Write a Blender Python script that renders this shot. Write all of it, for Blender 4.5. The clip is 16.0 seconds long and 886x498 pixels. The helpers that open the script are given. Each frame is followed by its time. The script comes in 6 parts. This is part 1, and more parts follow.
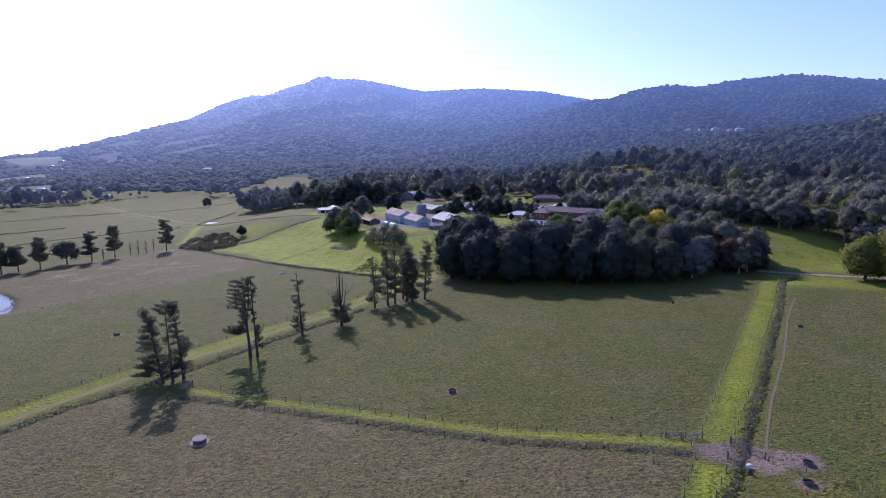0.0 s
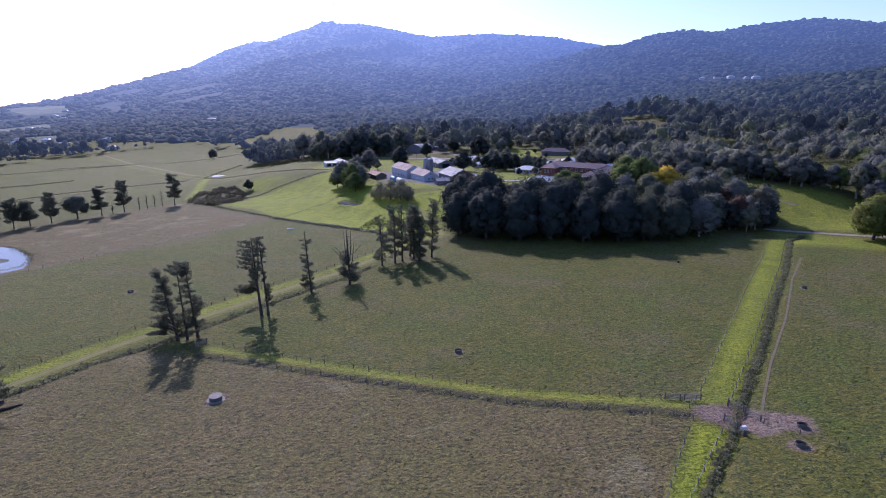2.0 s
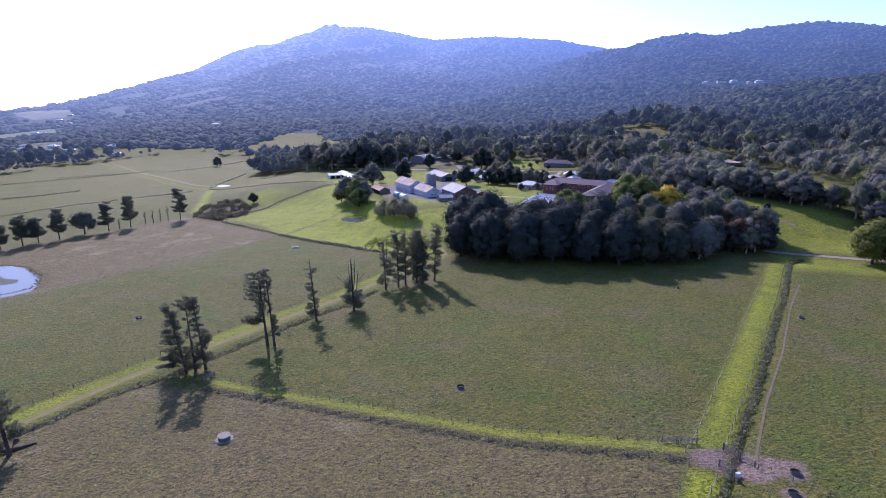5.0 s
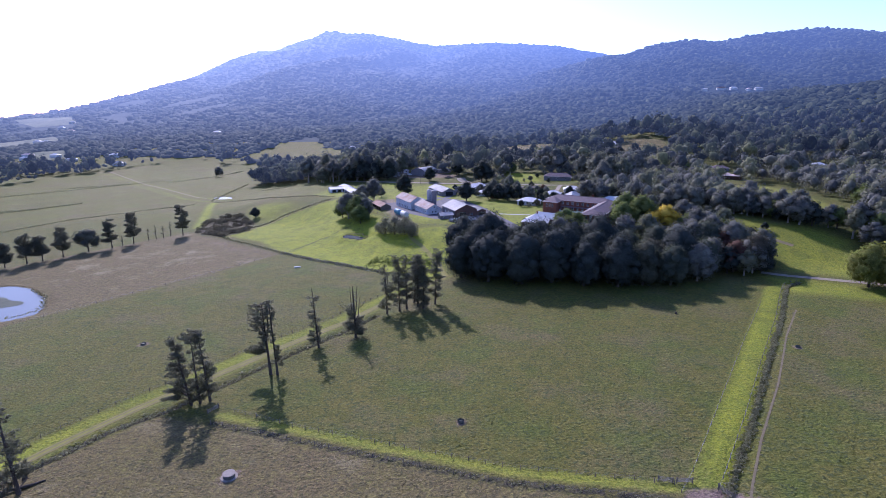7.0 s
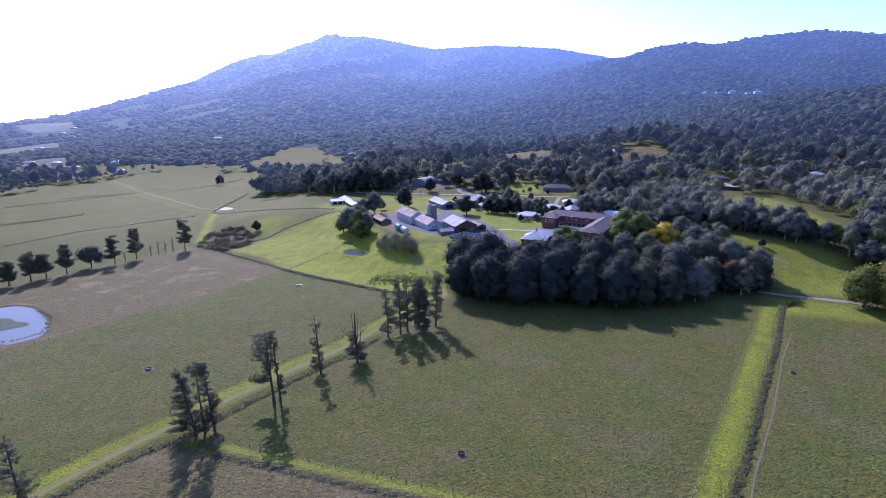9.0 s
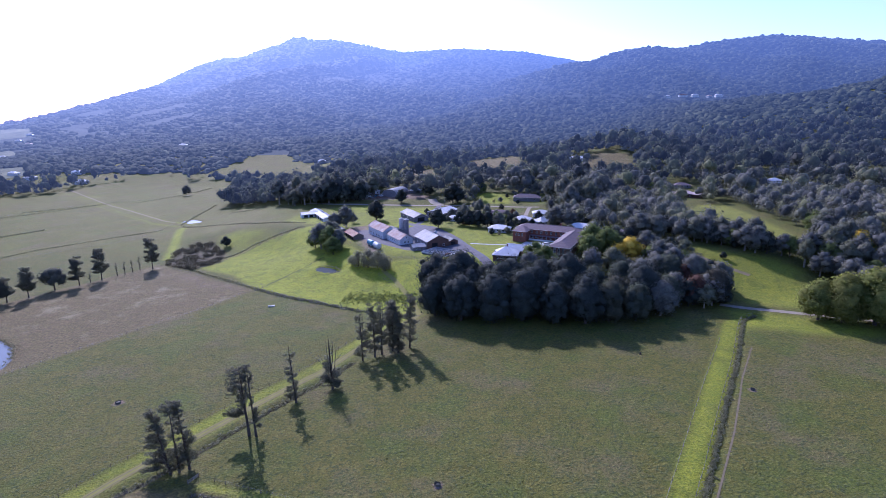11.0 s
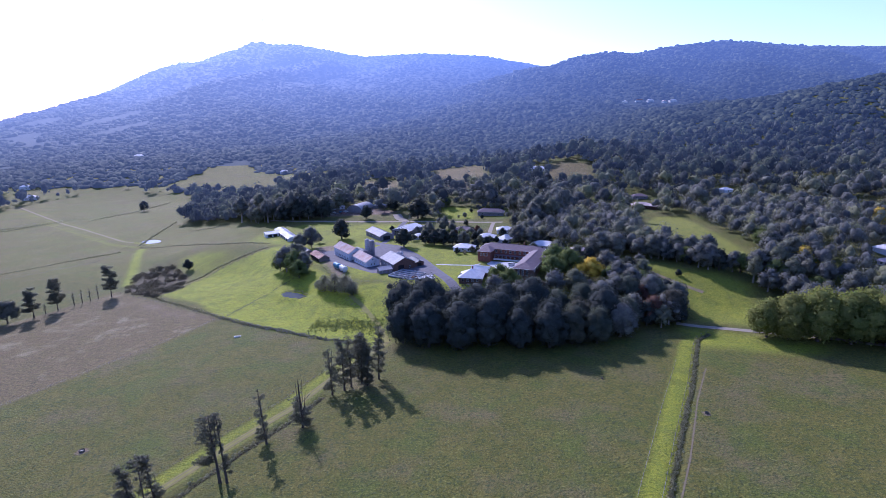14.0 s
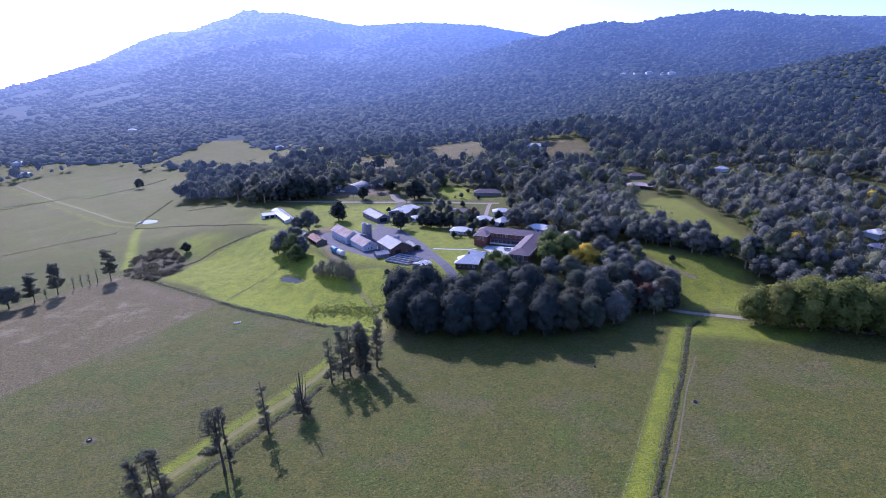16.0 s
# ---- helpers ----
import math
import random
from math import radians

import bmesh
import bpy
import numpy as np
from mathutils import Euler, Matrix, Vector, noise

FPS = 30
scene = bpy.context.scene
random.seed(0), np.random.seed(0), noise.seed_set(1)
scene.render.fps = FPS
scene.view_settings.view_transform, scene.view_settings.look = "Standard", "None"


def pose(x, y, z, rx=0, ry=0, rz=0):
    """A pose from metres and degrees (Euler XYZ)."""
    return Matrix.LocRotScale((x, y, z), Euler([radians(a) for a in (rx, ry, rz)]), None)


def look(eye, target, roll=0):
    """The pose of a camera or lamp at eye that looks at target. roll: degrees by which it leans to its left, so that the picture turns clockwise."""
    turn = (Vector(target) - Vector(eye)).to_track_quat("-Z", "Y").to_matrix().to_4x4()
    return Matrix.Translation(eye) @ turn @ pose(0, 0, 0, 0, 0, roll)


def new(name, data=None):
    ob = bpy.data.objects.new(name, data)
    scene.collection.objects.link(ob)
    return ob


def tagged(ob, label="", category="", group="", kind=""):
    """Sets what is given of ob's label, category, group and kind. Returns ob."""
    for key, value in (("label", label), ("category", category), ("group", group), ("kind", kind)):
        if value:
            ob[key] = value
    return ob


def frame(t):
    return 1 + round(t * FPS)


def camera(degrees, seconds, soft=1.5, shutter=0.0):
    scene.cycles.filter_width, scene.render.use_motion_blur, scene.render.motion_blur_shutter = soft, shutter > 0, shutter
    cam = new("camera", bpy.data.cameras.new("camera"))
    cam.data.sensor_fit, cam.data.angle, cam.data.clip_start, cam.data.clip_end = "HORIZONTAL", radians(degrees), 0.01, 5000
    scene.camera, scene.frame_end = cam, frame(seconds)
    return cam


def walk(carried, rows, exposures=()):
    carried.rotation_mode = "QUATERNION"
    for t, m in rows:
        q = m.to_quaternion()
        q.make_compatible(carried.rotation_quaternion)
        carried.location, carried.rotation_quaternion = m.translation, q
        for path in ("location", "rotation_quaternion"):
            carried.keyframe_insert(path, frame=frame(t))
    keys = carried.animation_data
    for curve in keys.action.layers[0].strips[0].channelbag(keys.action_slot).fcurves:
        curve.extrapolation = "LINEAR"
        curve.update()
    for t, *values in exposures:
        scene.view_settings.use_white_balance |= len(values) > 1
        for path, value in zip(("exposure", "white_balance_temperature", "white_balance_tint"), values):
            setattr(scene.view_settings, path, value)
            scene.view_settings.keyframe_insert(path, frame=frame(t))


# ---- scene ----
cam = camera(78.0, 16.0, soft=0.6)
# seconds, eye in metres, yaw, pitch and lean in degrees
ROWS = [
    (0.0, 0.56, -1.09, 60.35, 0.04, -9.72, -0.38),
    (0.5, 0.57, -1.16, 60.89, 0.33, -9.66, -0.38),
    (1.0, 0.57, -1.23, 61.64, 0.58, -9.57, -0.38),
    (1.5, 0.58, -1.31, 62.58, 0.74, -11.46, -0.38),
    (2.0, 0.58, -1.39, 63.72, 0.78, -14.89, -0.38),
    (2.5, 0.59, -1.48, 65.04, 0.84, -15.05, -0.38),
    (3.0, 0.59, -1.57, 66.54, 0.90, -15.04, -0.38),
    (3.5, 0.59, -1.67, 68.19, 0.91, -14.97, -0.38),
    (4.0, 0.60, -1.77, 70.00, 0.98, -14.93, -0.38),
    (6.5, 0.61, -2.34, 80.79, 1.15, -14.42, -0.31),
    (7.0, 0.61, -2.47, 83.20, 1.14, -14.34, -0.28),
    (7.5, 0.61, -2.60, 85.65, 1.14, -14.28, -0.24),
    (8.0, 0.61, -2.74, 88.13, 1.15, -14.25, -0.19),
    (8.5, 0.61, -2.88, 90.64, 1.12, -14.22, -0.14),
    (10.0, 0.60, -3.33, 98.12, 1.05, -14.13, 0.05),
    (10.4, 0.60, -3.46, 100.12, 0.35, -14.10, 0.10),
    (10.8, 0.60, -3.58, 102.08, -1.18, -14.08, 0.16),
    (11.0, 0.60, -3.65, 103.06, -1.94, -14.06, 0.19),
    (11.5, 0.60, -3.82, 105.47, -3.36, -14.04, 0.27),
    (12.0, 0.60, -3.99, 107.84, -4.23, -14.00, 0.35),
    (12.5, 0.60, -4.17, 110.18, -4.88, -13.97, 0.42),
    (13.0, 0.59, -4.35, 112.49, -5.29, -13.94, 0.49),
    (13.5, 0.59, -4.53, 114.78, -5.53, -13.90, 0.55),
    (14.0, 0.58, -4.72, 117.05, -5.72, -13.86, 0.60),
    (14.5, 0.58, -4.91, 119.32, -5.87, -13.83, 0.63),
    (15.0, 0.57, -5.11, 121.61, -5.96, -13.77, 0.63),
    (15.5, 0.57, -5.31, 123.94, -6.03, -15.01, 0.61),
    (16.0, 0.56, -5.51, 126.33, -6.08, -16.81, 0.56),
]
walk(cam, [(t, pose(x, y, z, 90 + pitch, lean, yaw)) for t, x, y, z, yaw, pitch, lean in ROWS],
     [(0.0, 0.03, 4960, 36), (1.2, 0.03, 4960, 36), (2.0, 0.07, 4960, 37), (2.7, 0.25, 4960, 38), (3.5, 0.35, 4960, 38), (8.0, 0.38, 4860, 38), (11.5, 0.39, 4710, 40), (15.0, 0.39, 4690, 41), (16.0, 0.45, 4670, 41)])

# ---- world and sun ----
SUN_EL, SUN_AZ = radians(33), radians(-22)
world = bpy.data.worlds.new("sky")
scene.world = world
world.use_nodes = True
wn = world.node_tree.nodes
sky = wn.new("ShaderNodeTexSky")
sky.sky_type, sky.sun_disc, sky.sun_elevation, sky.sun_rotation = "NISHITA", False, SUN_EL, SUN_AZ
sky.air_density, sky.dust_density, sky.ozone_density = 1.15, 0.9, 1.5
wn["Background"].inputs["Strength"].default_value = 0.14
world.node_tree.links.new(sky.outputs[0], wn["Background"].inputs["Color"])
sun = new("sun", bpy.data.lights.new("sun", "SUN"))
sun.data.energy, sun.data.angle, sun.data.color = 5.0, radians(0.6), (1.0, 0.865, 0.60)
sun.matrix_world = look((400 * math.sin(SUN_AZ) * math.cos(SUN_EL), 400 * math.cos(SUN_AZ) * math.cos(SUN_EL), 400 * math.sin(SUN_EL)), (0, 0, 0))

# terrain begin
RIDGE_FAR = ((-5000, 0), (-3300, 10), (-2864, 32), (-2655, 44), (-2444, 80), (-2234, 118), (-2020, 212), (-1807, 318), (-1598, 416), (-1494, 462), (-1353, 494), (-1274, 490),
             (-1193, 504), (-1092, 540), (-993, 555), (-893, 595), (-834, 595), (-757, 577), (-601, 570), (-445, 544), (-159, 490), (258, 514), (698, 494), (1021, 442), (1263, 407), (5000, 292))
RIDGE_NEAR = ((-5000, -40), (-1100, -40), (-667, 10), (-250, 100), (190, 185), (485, 260), (745, 330), (860, 337), (1000, 385), (1115, 403),
              (1320, 399), (1460, 428), (1770, 463), (1920, 458), (2270, 435), (2750, 435), (5000, 415))


def ramp(v, a, b):
    u = np.clip((v - a) / (b - a), 0, 1)
    return u * u * (3 - 2 * u)


def wave(x, y, size, k=0.0):
    x, y = x / size, y / size
    return (np.sin(1.3 * x + 2.1 * np.sin(0.7 * y + k) + k) + np.sin(1.1 * y + 1.7 * np.sin(0.9 * x + 2 * k)) + 0.6 * np.sin(2.3 * x - 1.9 * y + k)) / 2.6


def height(x, y):
    """The lie of the land: a gentle fall to the west, the terrace of the village, the wooded hills."""
    x, y = np.asarray(x, float), np.asarray(y, float)
    low = 1.3 + 0.045 * np.clip(x, -450, 300) - 0.012 * (np.clip(y, 0, 900) - 110)
    east = ramp(x, -90, 30)
    foot, head = 320 - 65 * east, 430 - 100 * east
    shelf = ramp((y - foot) / (head - foot), 0, 1) * ramp(x, -140 - 120 * ramp(y, 400, 520), -40 - 90 * ramp(y, 400, 520))
    shelf = shelf * (1 - 0.35 * ramp(x, 130, 250) * ramp(y, 400, 500))
    z = low + 14.5 * shelf + 6 * ramp(y, 520, 650) * ramp(x, -200, -60)
    z = z + (14 - z) * ramp(y, 950, 1450) * ramp(x, -1500, -500)
    far = np.interp(x, *zip(*RIDGE_FAR)) * np.clip((y - 1450) / 2550, 0, 1) ** 1.5
    near = np.interp(x, *zip(*RIDGE_NEAR)) * np.clip((y - 1250) / 1650, 0, 1) ** 1.15
    far = far * (1 - 0.25 * ramp(y, 4000, 4900))
    near = near * (1 - 0.5 * ramp(y, 2900, 4600))
    near = np.maximum(near, 0.085 * np.clip(y - 640, 0, 1700) * ramp(x, 150, 800))
    near = near + 24 * np.exp(-((x - 310) / 135) ** 2 - ((y - 880) / 150) ** 2)
    u, off = ((x - 830) * 443 - (y - 1484) * 211) / 240770, np.abs((x - 830) * 211 + (y - 1484) * 443) / 491
    near = near + (40 + 92 * np.clip(u, 0, 1.3)) * np.exp(-(off / 300) ** 2) * ramp(u, -0.6, 0.1)
    hill = np.maximum(far, near)
    folds = 0.09 * np.maximum(hill, 0) * wave(x, y, 150, 1.0) * (1 - ramp(y, 2500, 2900) * ramp(x, 0, 300)) * (1 - ramp(y, 3500, 4000))
    return z + np.maximum(hill, 0) + folds + 0.25 * wave(x, y, 23) * ramp(y, 30, 90) + 1.2 * wave(x, y, 120, 2.0) * ramp(y, 450, 700)
# terrain end


# ---- materials ----
def material(name):
    m = bpy.data.materials.new(name)
    m.use_nodes = True
    return m, m.node_tree.nodes, m.node_tree.links, m.node_tree.nodes["Principled BSDF"]


def noise_tex(n, l, vec, scale, detail=4.0, rough=0.6):
    t = n.new("ShaderNodeTexNoise")
    t.inputs["Scale"].default_value, t.inputs["Detail"].default_value, t.inputs["Roughness"].default_value = scale, detail, rough
    l.new(vec, t.inputs["Vector"])
    return t.outputs["Fac"]


def stretch(n, l, value, a, b, c=0.0, d=1.0):
    r = n.new("ShaderNodeMapRange")
    for key, v in zip(("From Min", "From Max", "To Min", "To Max"), (a, b, c, d)):
        r.inputs[key].default_value = v
    l.new(value, r.inputs["Value"])
    return r.outputs["Result"]


def blend(n, l, fac, a, b, mode="MIX"):
    m = n.new("ShaderNodeMix")
    m.data_type, m.blend_type = "RGBA", mode
    for socket, v in zip((m.inputs[0], m.inputs[6], m.inputs[7]), (fac, a, b)):
        if isinstance(v, (int, float)):
            socket.default_value = v
        elif isinstance(v, tuple):
            socket.default_value = (*v, 1)
        else:
            l.new(v, socket)
    return m.outputs[2]


def surface(name, a, b, scale=1.5, rough=0.8, bump=0.2, metal=0.0, stain=None, fine=8.0, step=0.05):
    """A worn surface: two colours by coarse noise, a finer mottling, stains and a little relief."""
    m, n, l, p = material(name)
    co = n.new("ShaderNodeTexCoord").outputs["Object"]
    coarse = stretch(n, l, noise_tex(n, l, co, scale), 0.35, 0.65)
    small = noise_tex(n, l, co, scale * fine, 3.0)
    c = blend(n, l, coarse, a, b)
    c = blend(n, l, stretch(n, l, small, 0.3, 0.7, 0.0, 0.35), c, tuple(0.6 * v for v in a))
    if stain:
        c = blend(n, l, stretch(n, l, noise_tex(n, l, co, scale * 0.4, 5.0, 0.7), 0.55, 0.72), c, stain)
    l.new(c, p.inputs["Base Color"])
    p.inputs["Roughness"].default_value, p.inputs["Metallic"].default_value = rough, metal
    p.inputs["Specular IOR Level"].default_value = 0.25
    if bump:
        bm_node = n.new("ShaderNodeBump")
        bm_node.inputs["Strength"].default_value, bm_node.inputs["Distance"].default_value = bump, step
        l.new(small, bm_node.inputs["Height"])
        l.new(bm_node.outputs[0], p.inputs["Normal"])
    return m


def tree_tone(n, l, col, light, dark, amount=1.0):
    """Colour from tree to tree in a joined wood: some paler, some darker."""
    t = n.new("ShaderNodeAttribute")
    t.attribute_name = "tone"
    col = blend(n, l, stretch(n, l, t.outputs["Fac"], 0.62, 1.0, 0.0, amount), col, light)
    return blend(n, l, stretch(n, l, t.outputs["Fac"], 0.4, 0.02, 0.0, amount), col, dark)


def foliage(name, a, b, c=None, spread=1.0, through_leaf=0.3, mixed=False, relief=0.0):
    """Leaves: colour from plant to plant and clump to clump, some light through them."""
    m, n, l, p = material(name)
    whole = n.new("ShaderNodeObjectInfo").outputs["Random"]
    clump = n.new("ShaderNodeNewGeometry").outputs["Random Per Island"]
    co = n.new("ShaderNodeTexCoord").outputs["Object"]
    col = blend(n, l, clump, a, b)
    if c:
        col = blend(n, l, stretch(n, l, whole, 0.55, 1.0), col, c)
    if mixed:
        col = tree_tone(n, l, col, (0.225, 0.228, 0.125), (0.078, 0.084, 0.088), 0.9)
    patch = stretch(n, l, noise_tex(n, l, co, 0.35, 3.0), 0.3, 0.7, 0.7, 1.25)
    tone = n.new("ShaderNodeMix")
    tone.data_type, tone.blend_type = "RGBA", "MULTIPLY"
    tone.inputs[0].default_value = spread
    l.new(col, tone.inputs[6])
    l.new(patch, tone.inputs[7])
    l.new(tone.outputs[2], p.inputs["Base Color"])
    p.inputs["Roughness"].default_value = 0.75
    p.inputs["Specular IOR Level"].default_value = 0.08
    if relief:
        bump = n.new("ShaderNodeBump")
        bump.inputs["Strength"].default_value, bump.inputs["Distance"].default_value = relief, 0.5
        l.new(noise_tex(n, l, co, 1.1, 3.0, 0.65), bump.inputs["Height"])
        l.new(bump.outputs[0], p.inputs["Normal"])
    tr = n.new("ShaderNodeBsdfTranslucent")
    glow_through = blend(n, l, 1.0, tone.outputs[2], (1.35, 1.42, 1.1), "MULTIPLY")
    l.new(glow_through, tr.inputs["Color"])
    mix = n.new("ShaderNodeMixShader")
    mix.inputs[0].default_value = through_leaf
    l.new(p.outputs[0], mix.inputs[1])
    l.new(tr.outputs[0], mix.inputs[2])
    l.new(mix.outputs[0], n["Material Output"].inputs["Surface"])
    return m


def ground_material():
    m, n, l, p = material("pasture")
    co = n.new("ShaderNodeTexCoord").outputs["Object"]

    def mask(key):
        t = n.new("ShaderNodeAttribute")
        t.attribute_name = key
        return t.outputs["Fac"]

    mid = noise_tex(n, l, co, 0.16, 6.0, 0.65)
    tuft = noise_tex(n, l, co, 0.75, 5.0, 0.7)
    fine = noise_tex(n, l, co, 1.35, 2.0, 0.6)
    grass = blend(n, l, stretch(n, l, mid, 0.36, 0.64), (0.084, 0.089, 0.014), (0.120, 0.107, 0.021))
    brown = stretch(n, l, noise_tex(n, l, co, 0.03, 6.0, 0.65), 0.50, 0.66, 0.0, 0.8)
    grass = blend(n, l, brown, grass, (0.128, 0.104, 0.050))
    green = stretch(n, l, noise_tex(n, l, co, 0.045, 5.0, 0.65), 0.5, 0.64, 0.0, 0.8)
    grass = blend(n, l, green, grass, (0.080, 0.102, 0.015))
    grass = blend(n, l, stretch(n, l, tuft, 0.5, 0.64), grass, (0.042, 0.056, 0.022))
    dry = blend(n, l, stretch(n, l, mid, 0.35, 0.65), (0.156, 0.116, 0.056), (0.132, 0.108, 0.042))
    dry = blend(n, l, stretch(n, l, tuft, 0.47, 0.62), dry, (0.068, 0.058, 0.031))
    dry = blend(n, l, stretch(n, l, noise_tex(n, l, co, 0.05, 5.0, 0.7), 0.54, 0.68, 0.0, 0.75), dry, (0.222, 0.186, 0.110))
    lush = blend(n, l, stretch(n, l, mid, 0.36, 0.64), (0.290, 0.306, 0.016), (0.200, 0.240, 0.016))
    lush = blend(n, l, stretch(n, l, noise_tex(n, l, co, 0.11, 5.0, 0.7), 0.5, 0.68, 0.0, 0.7), lush, (0.118, 0.136, 0.018))
    lush = blend(n, l, stretch(n, l, tuft, 0.5, 0.66), lush, (0.110, 0.134, 0.018))
    dirt = blend(n, l, stretch(n, l, mid, 0.35, 0.65), (0.215, 0.156, 0.128), (0.170, 0.120, 0.098))
    litter = blend(n, l, stretch(n, l, tuft, 0.4, 0.6), (0.036, 0.036, 0.023), (0.060, 0.050, 0.036))
    ragged = stretch(n, l, tuft, 0.3, 0.7, -0.28, 0.28)

    def edge(key, soft=0.25):
        add = n.new("ShaderNodeMath")
        l.new(mask(key), add.inputs[0])
        l.new(ragged, add.inputs[1])
        return stretch(n, l, add.outputs[0], 0.5 - soft, 0.5 + soft)

    c = blend(n, l, edge("dry", 0.4), grass, dry)
    c = blend(n, l, edge("lush", 0.4), c, lush)
    c = blend(n, l, edge("litter"), c, litter)
    c = blend(n, l, edge("dirt"), c, dirt)
    c = blend(n, l, stretch(n, l, fine, 0.52, 0.63, 0.0, 0.36), c, (0.019, 0.021, 0.005))
    c = blend(n, l, stretch(n, l, noise_tex(n, l, co, 1.05, 3.0, 0.6), 0.55, 0.66, 0.0, 0.28), c, (0.245, 0.235, 0.06))
    blade = noise_tex(n, l, co, 2.6, 2.0, 0.6)
    c = blend(n, l, stretch(n, l, blade, 0.5, 0.58, 0.0, 0.4), c, blend(n, l, 1.0, c, (0.42, 0.45, 0.5), "MULTIPLY"))
    c = blend(n, l, stretch(n, l, blade, 0.46, 0.38, 0.0, 0.42), c, blend(n, l, 1.0, c, (1.55, 1.5, 1.4), "MULTIPLY"))
    l.new(c, p.inputs["Base Color"])
    p.inputs["Roughness"].default_value = 0.9
    p.inputs["Specular IOR Level"].default_value = 0.15
    both = n.new("ShaderNodeMath")
    l.new(tuft, both.inputs[0])
    l.new(fine, both.inputs[1])
    bump = n.new("ShaderNodeBump")
    bump.inputs["Strength"].default_value, bump.inputs["Distance"].default_value = 0.9, 0.5
    l.new(both.outputs[0], bump.inputs["Height"])
    l.new(bump.outputs[0], p.inputs["Normal"])
    return m


def painted_haze_material(name, a, b, haze_strength, variety=0.8, through_leaf=0.0, near_haze=0.15):
    """Far woods, hillsides and fields with haze painted into their emission, stronger the farther they lie, and towards
    the sun.
    """
    m, n, l, p = material(name)
    geo = n.new("ShaderNodeNewGeometry")
    clump, co = geo.outputs["Random Per Island"], n.new("ShaderNodeTexCoord").outputs["Object"]
    col = blend(n, l, clump, a, b)
    col = blend(n, l, stretch(n, l, noise_tex(n, l, co, 0.012, 5.0), 0.35, 0.65, 0.0, 0.6), col, (0.045, 0.055, 0.03))
    col = blend(n, l, stretch(n, l, noise_tex(n, l, co, 0.25, 3.0), 0.35, 0.65, 0.0, 0.6), col, (0.018, 0.026, 0.014))
    col = tree_tone(n, l, col, (0.15, 0.16, 0.09), (0.020, 0.028, 0.020), variety)
    l.new(col, p.inputs["Base Color"])
    p.inputs["Roughness"].default_value, p.inputs["Specular IOR Level"].default_value = 0.9, 0.05
    relief = n.new("ShaderNodeBump")
    relief.inputs["Strength"].default_value, relief.inputs["Distance"].default_value = 0.4, 2.0
    l.new(noise_tex(n, l, co, 0.3, 3.0, 0.7), relief.inputs["Height"])
    l.new(relief.outputs[0], p.inputs["Normal"])
    # Painted haze: the surface itself emits, by its distance and side.
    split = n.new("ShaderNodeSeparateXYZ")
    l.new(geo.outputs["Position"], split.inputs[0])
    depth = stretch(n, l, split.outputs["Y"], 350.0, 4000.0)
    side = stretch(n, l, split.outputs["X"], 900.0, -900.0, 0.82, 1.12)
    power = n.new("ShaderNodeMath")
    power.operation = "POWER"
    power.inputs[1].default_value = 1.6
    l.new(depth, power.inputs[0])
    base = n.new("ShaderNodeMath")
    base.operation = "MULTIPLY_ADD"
    base.inputs[1].default_value = near_haze
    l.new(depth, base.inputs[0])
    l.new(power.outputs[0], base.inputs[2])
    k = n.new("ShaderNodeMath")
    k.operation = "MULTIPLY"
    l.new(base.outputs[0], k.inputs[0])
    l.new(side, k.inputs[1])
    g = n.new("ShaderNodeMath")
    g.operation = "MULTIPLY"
    g.inputs[1].default_value = haze_strength
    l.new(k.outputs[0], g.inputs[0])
    haze_colour = blend(n, l, stretch(n, l, split.outputs["X"], 900.0, -1300.0), (0.33, 0.46, 0.80), (0.47, 0.57, 0.80))
    l.new(haze_colour, p.inputs["Emission Color"])
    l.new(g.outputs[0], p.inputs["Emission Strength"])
    if through_leaf:
        tr = n.new("ShaderNodeBsdfTranslucent")
        l.new(blend(n, l, 1.0, col, (1.4, 1.45, 1.15), "MULTIPLY"), tr.inputs["Color"])
        mix = n.new("ShaderNodeMixShader")
        mix.inputs[0].default_value = through_leaf
        l.new(p.outputs[0], mix.inputs[1])
        l.new(tr.outputs[0], mix.inputs[2])
        l.new(mix.outputs[0], n["Material Output"].inputs["Surface"])
    return m


def water_material():
    m, n, l, p = material("pond_water")
    p.inputs["Base Color"].default_value = (0.10, 0.11, 0.12, 1)
    p.inputs["Roughness"].default_value = 0.1
    p.inputs["IOR"].default_value = 1.33
    co = n.new("ShaderNodeTexCoord").outputs["Object"]
    bump = n.new("ShaderNodeBump")
    bump.inputs["Strength"].default_value, bump.inputs["Distance"].default_value = 0.08, 0.05
    l.new(noise_tex(n, l, co, 1.2, 3.0), bump.inputs["Height"])
    l.new(bump.outputs[0], p.inputs["Normal"])
    return m


def murky_material():
    m, n, l, p = material("murky_water")
    p.inputs["Base Color"].default_value = (0.018, 0.02, 0.016, 1)
    p.inputs["Roughness"].default_value, p.inputs["Specular IOR Level"].default_value = 0.35, 0.12
    return m


def glass_material():
    m, n, l, p = material("window_glass")
    p.inputs["Base Color"].default_value = (0.02, 0.025, 0.03, 1)
    p.inputs["Roughness"].default_value = 0.08
    return m


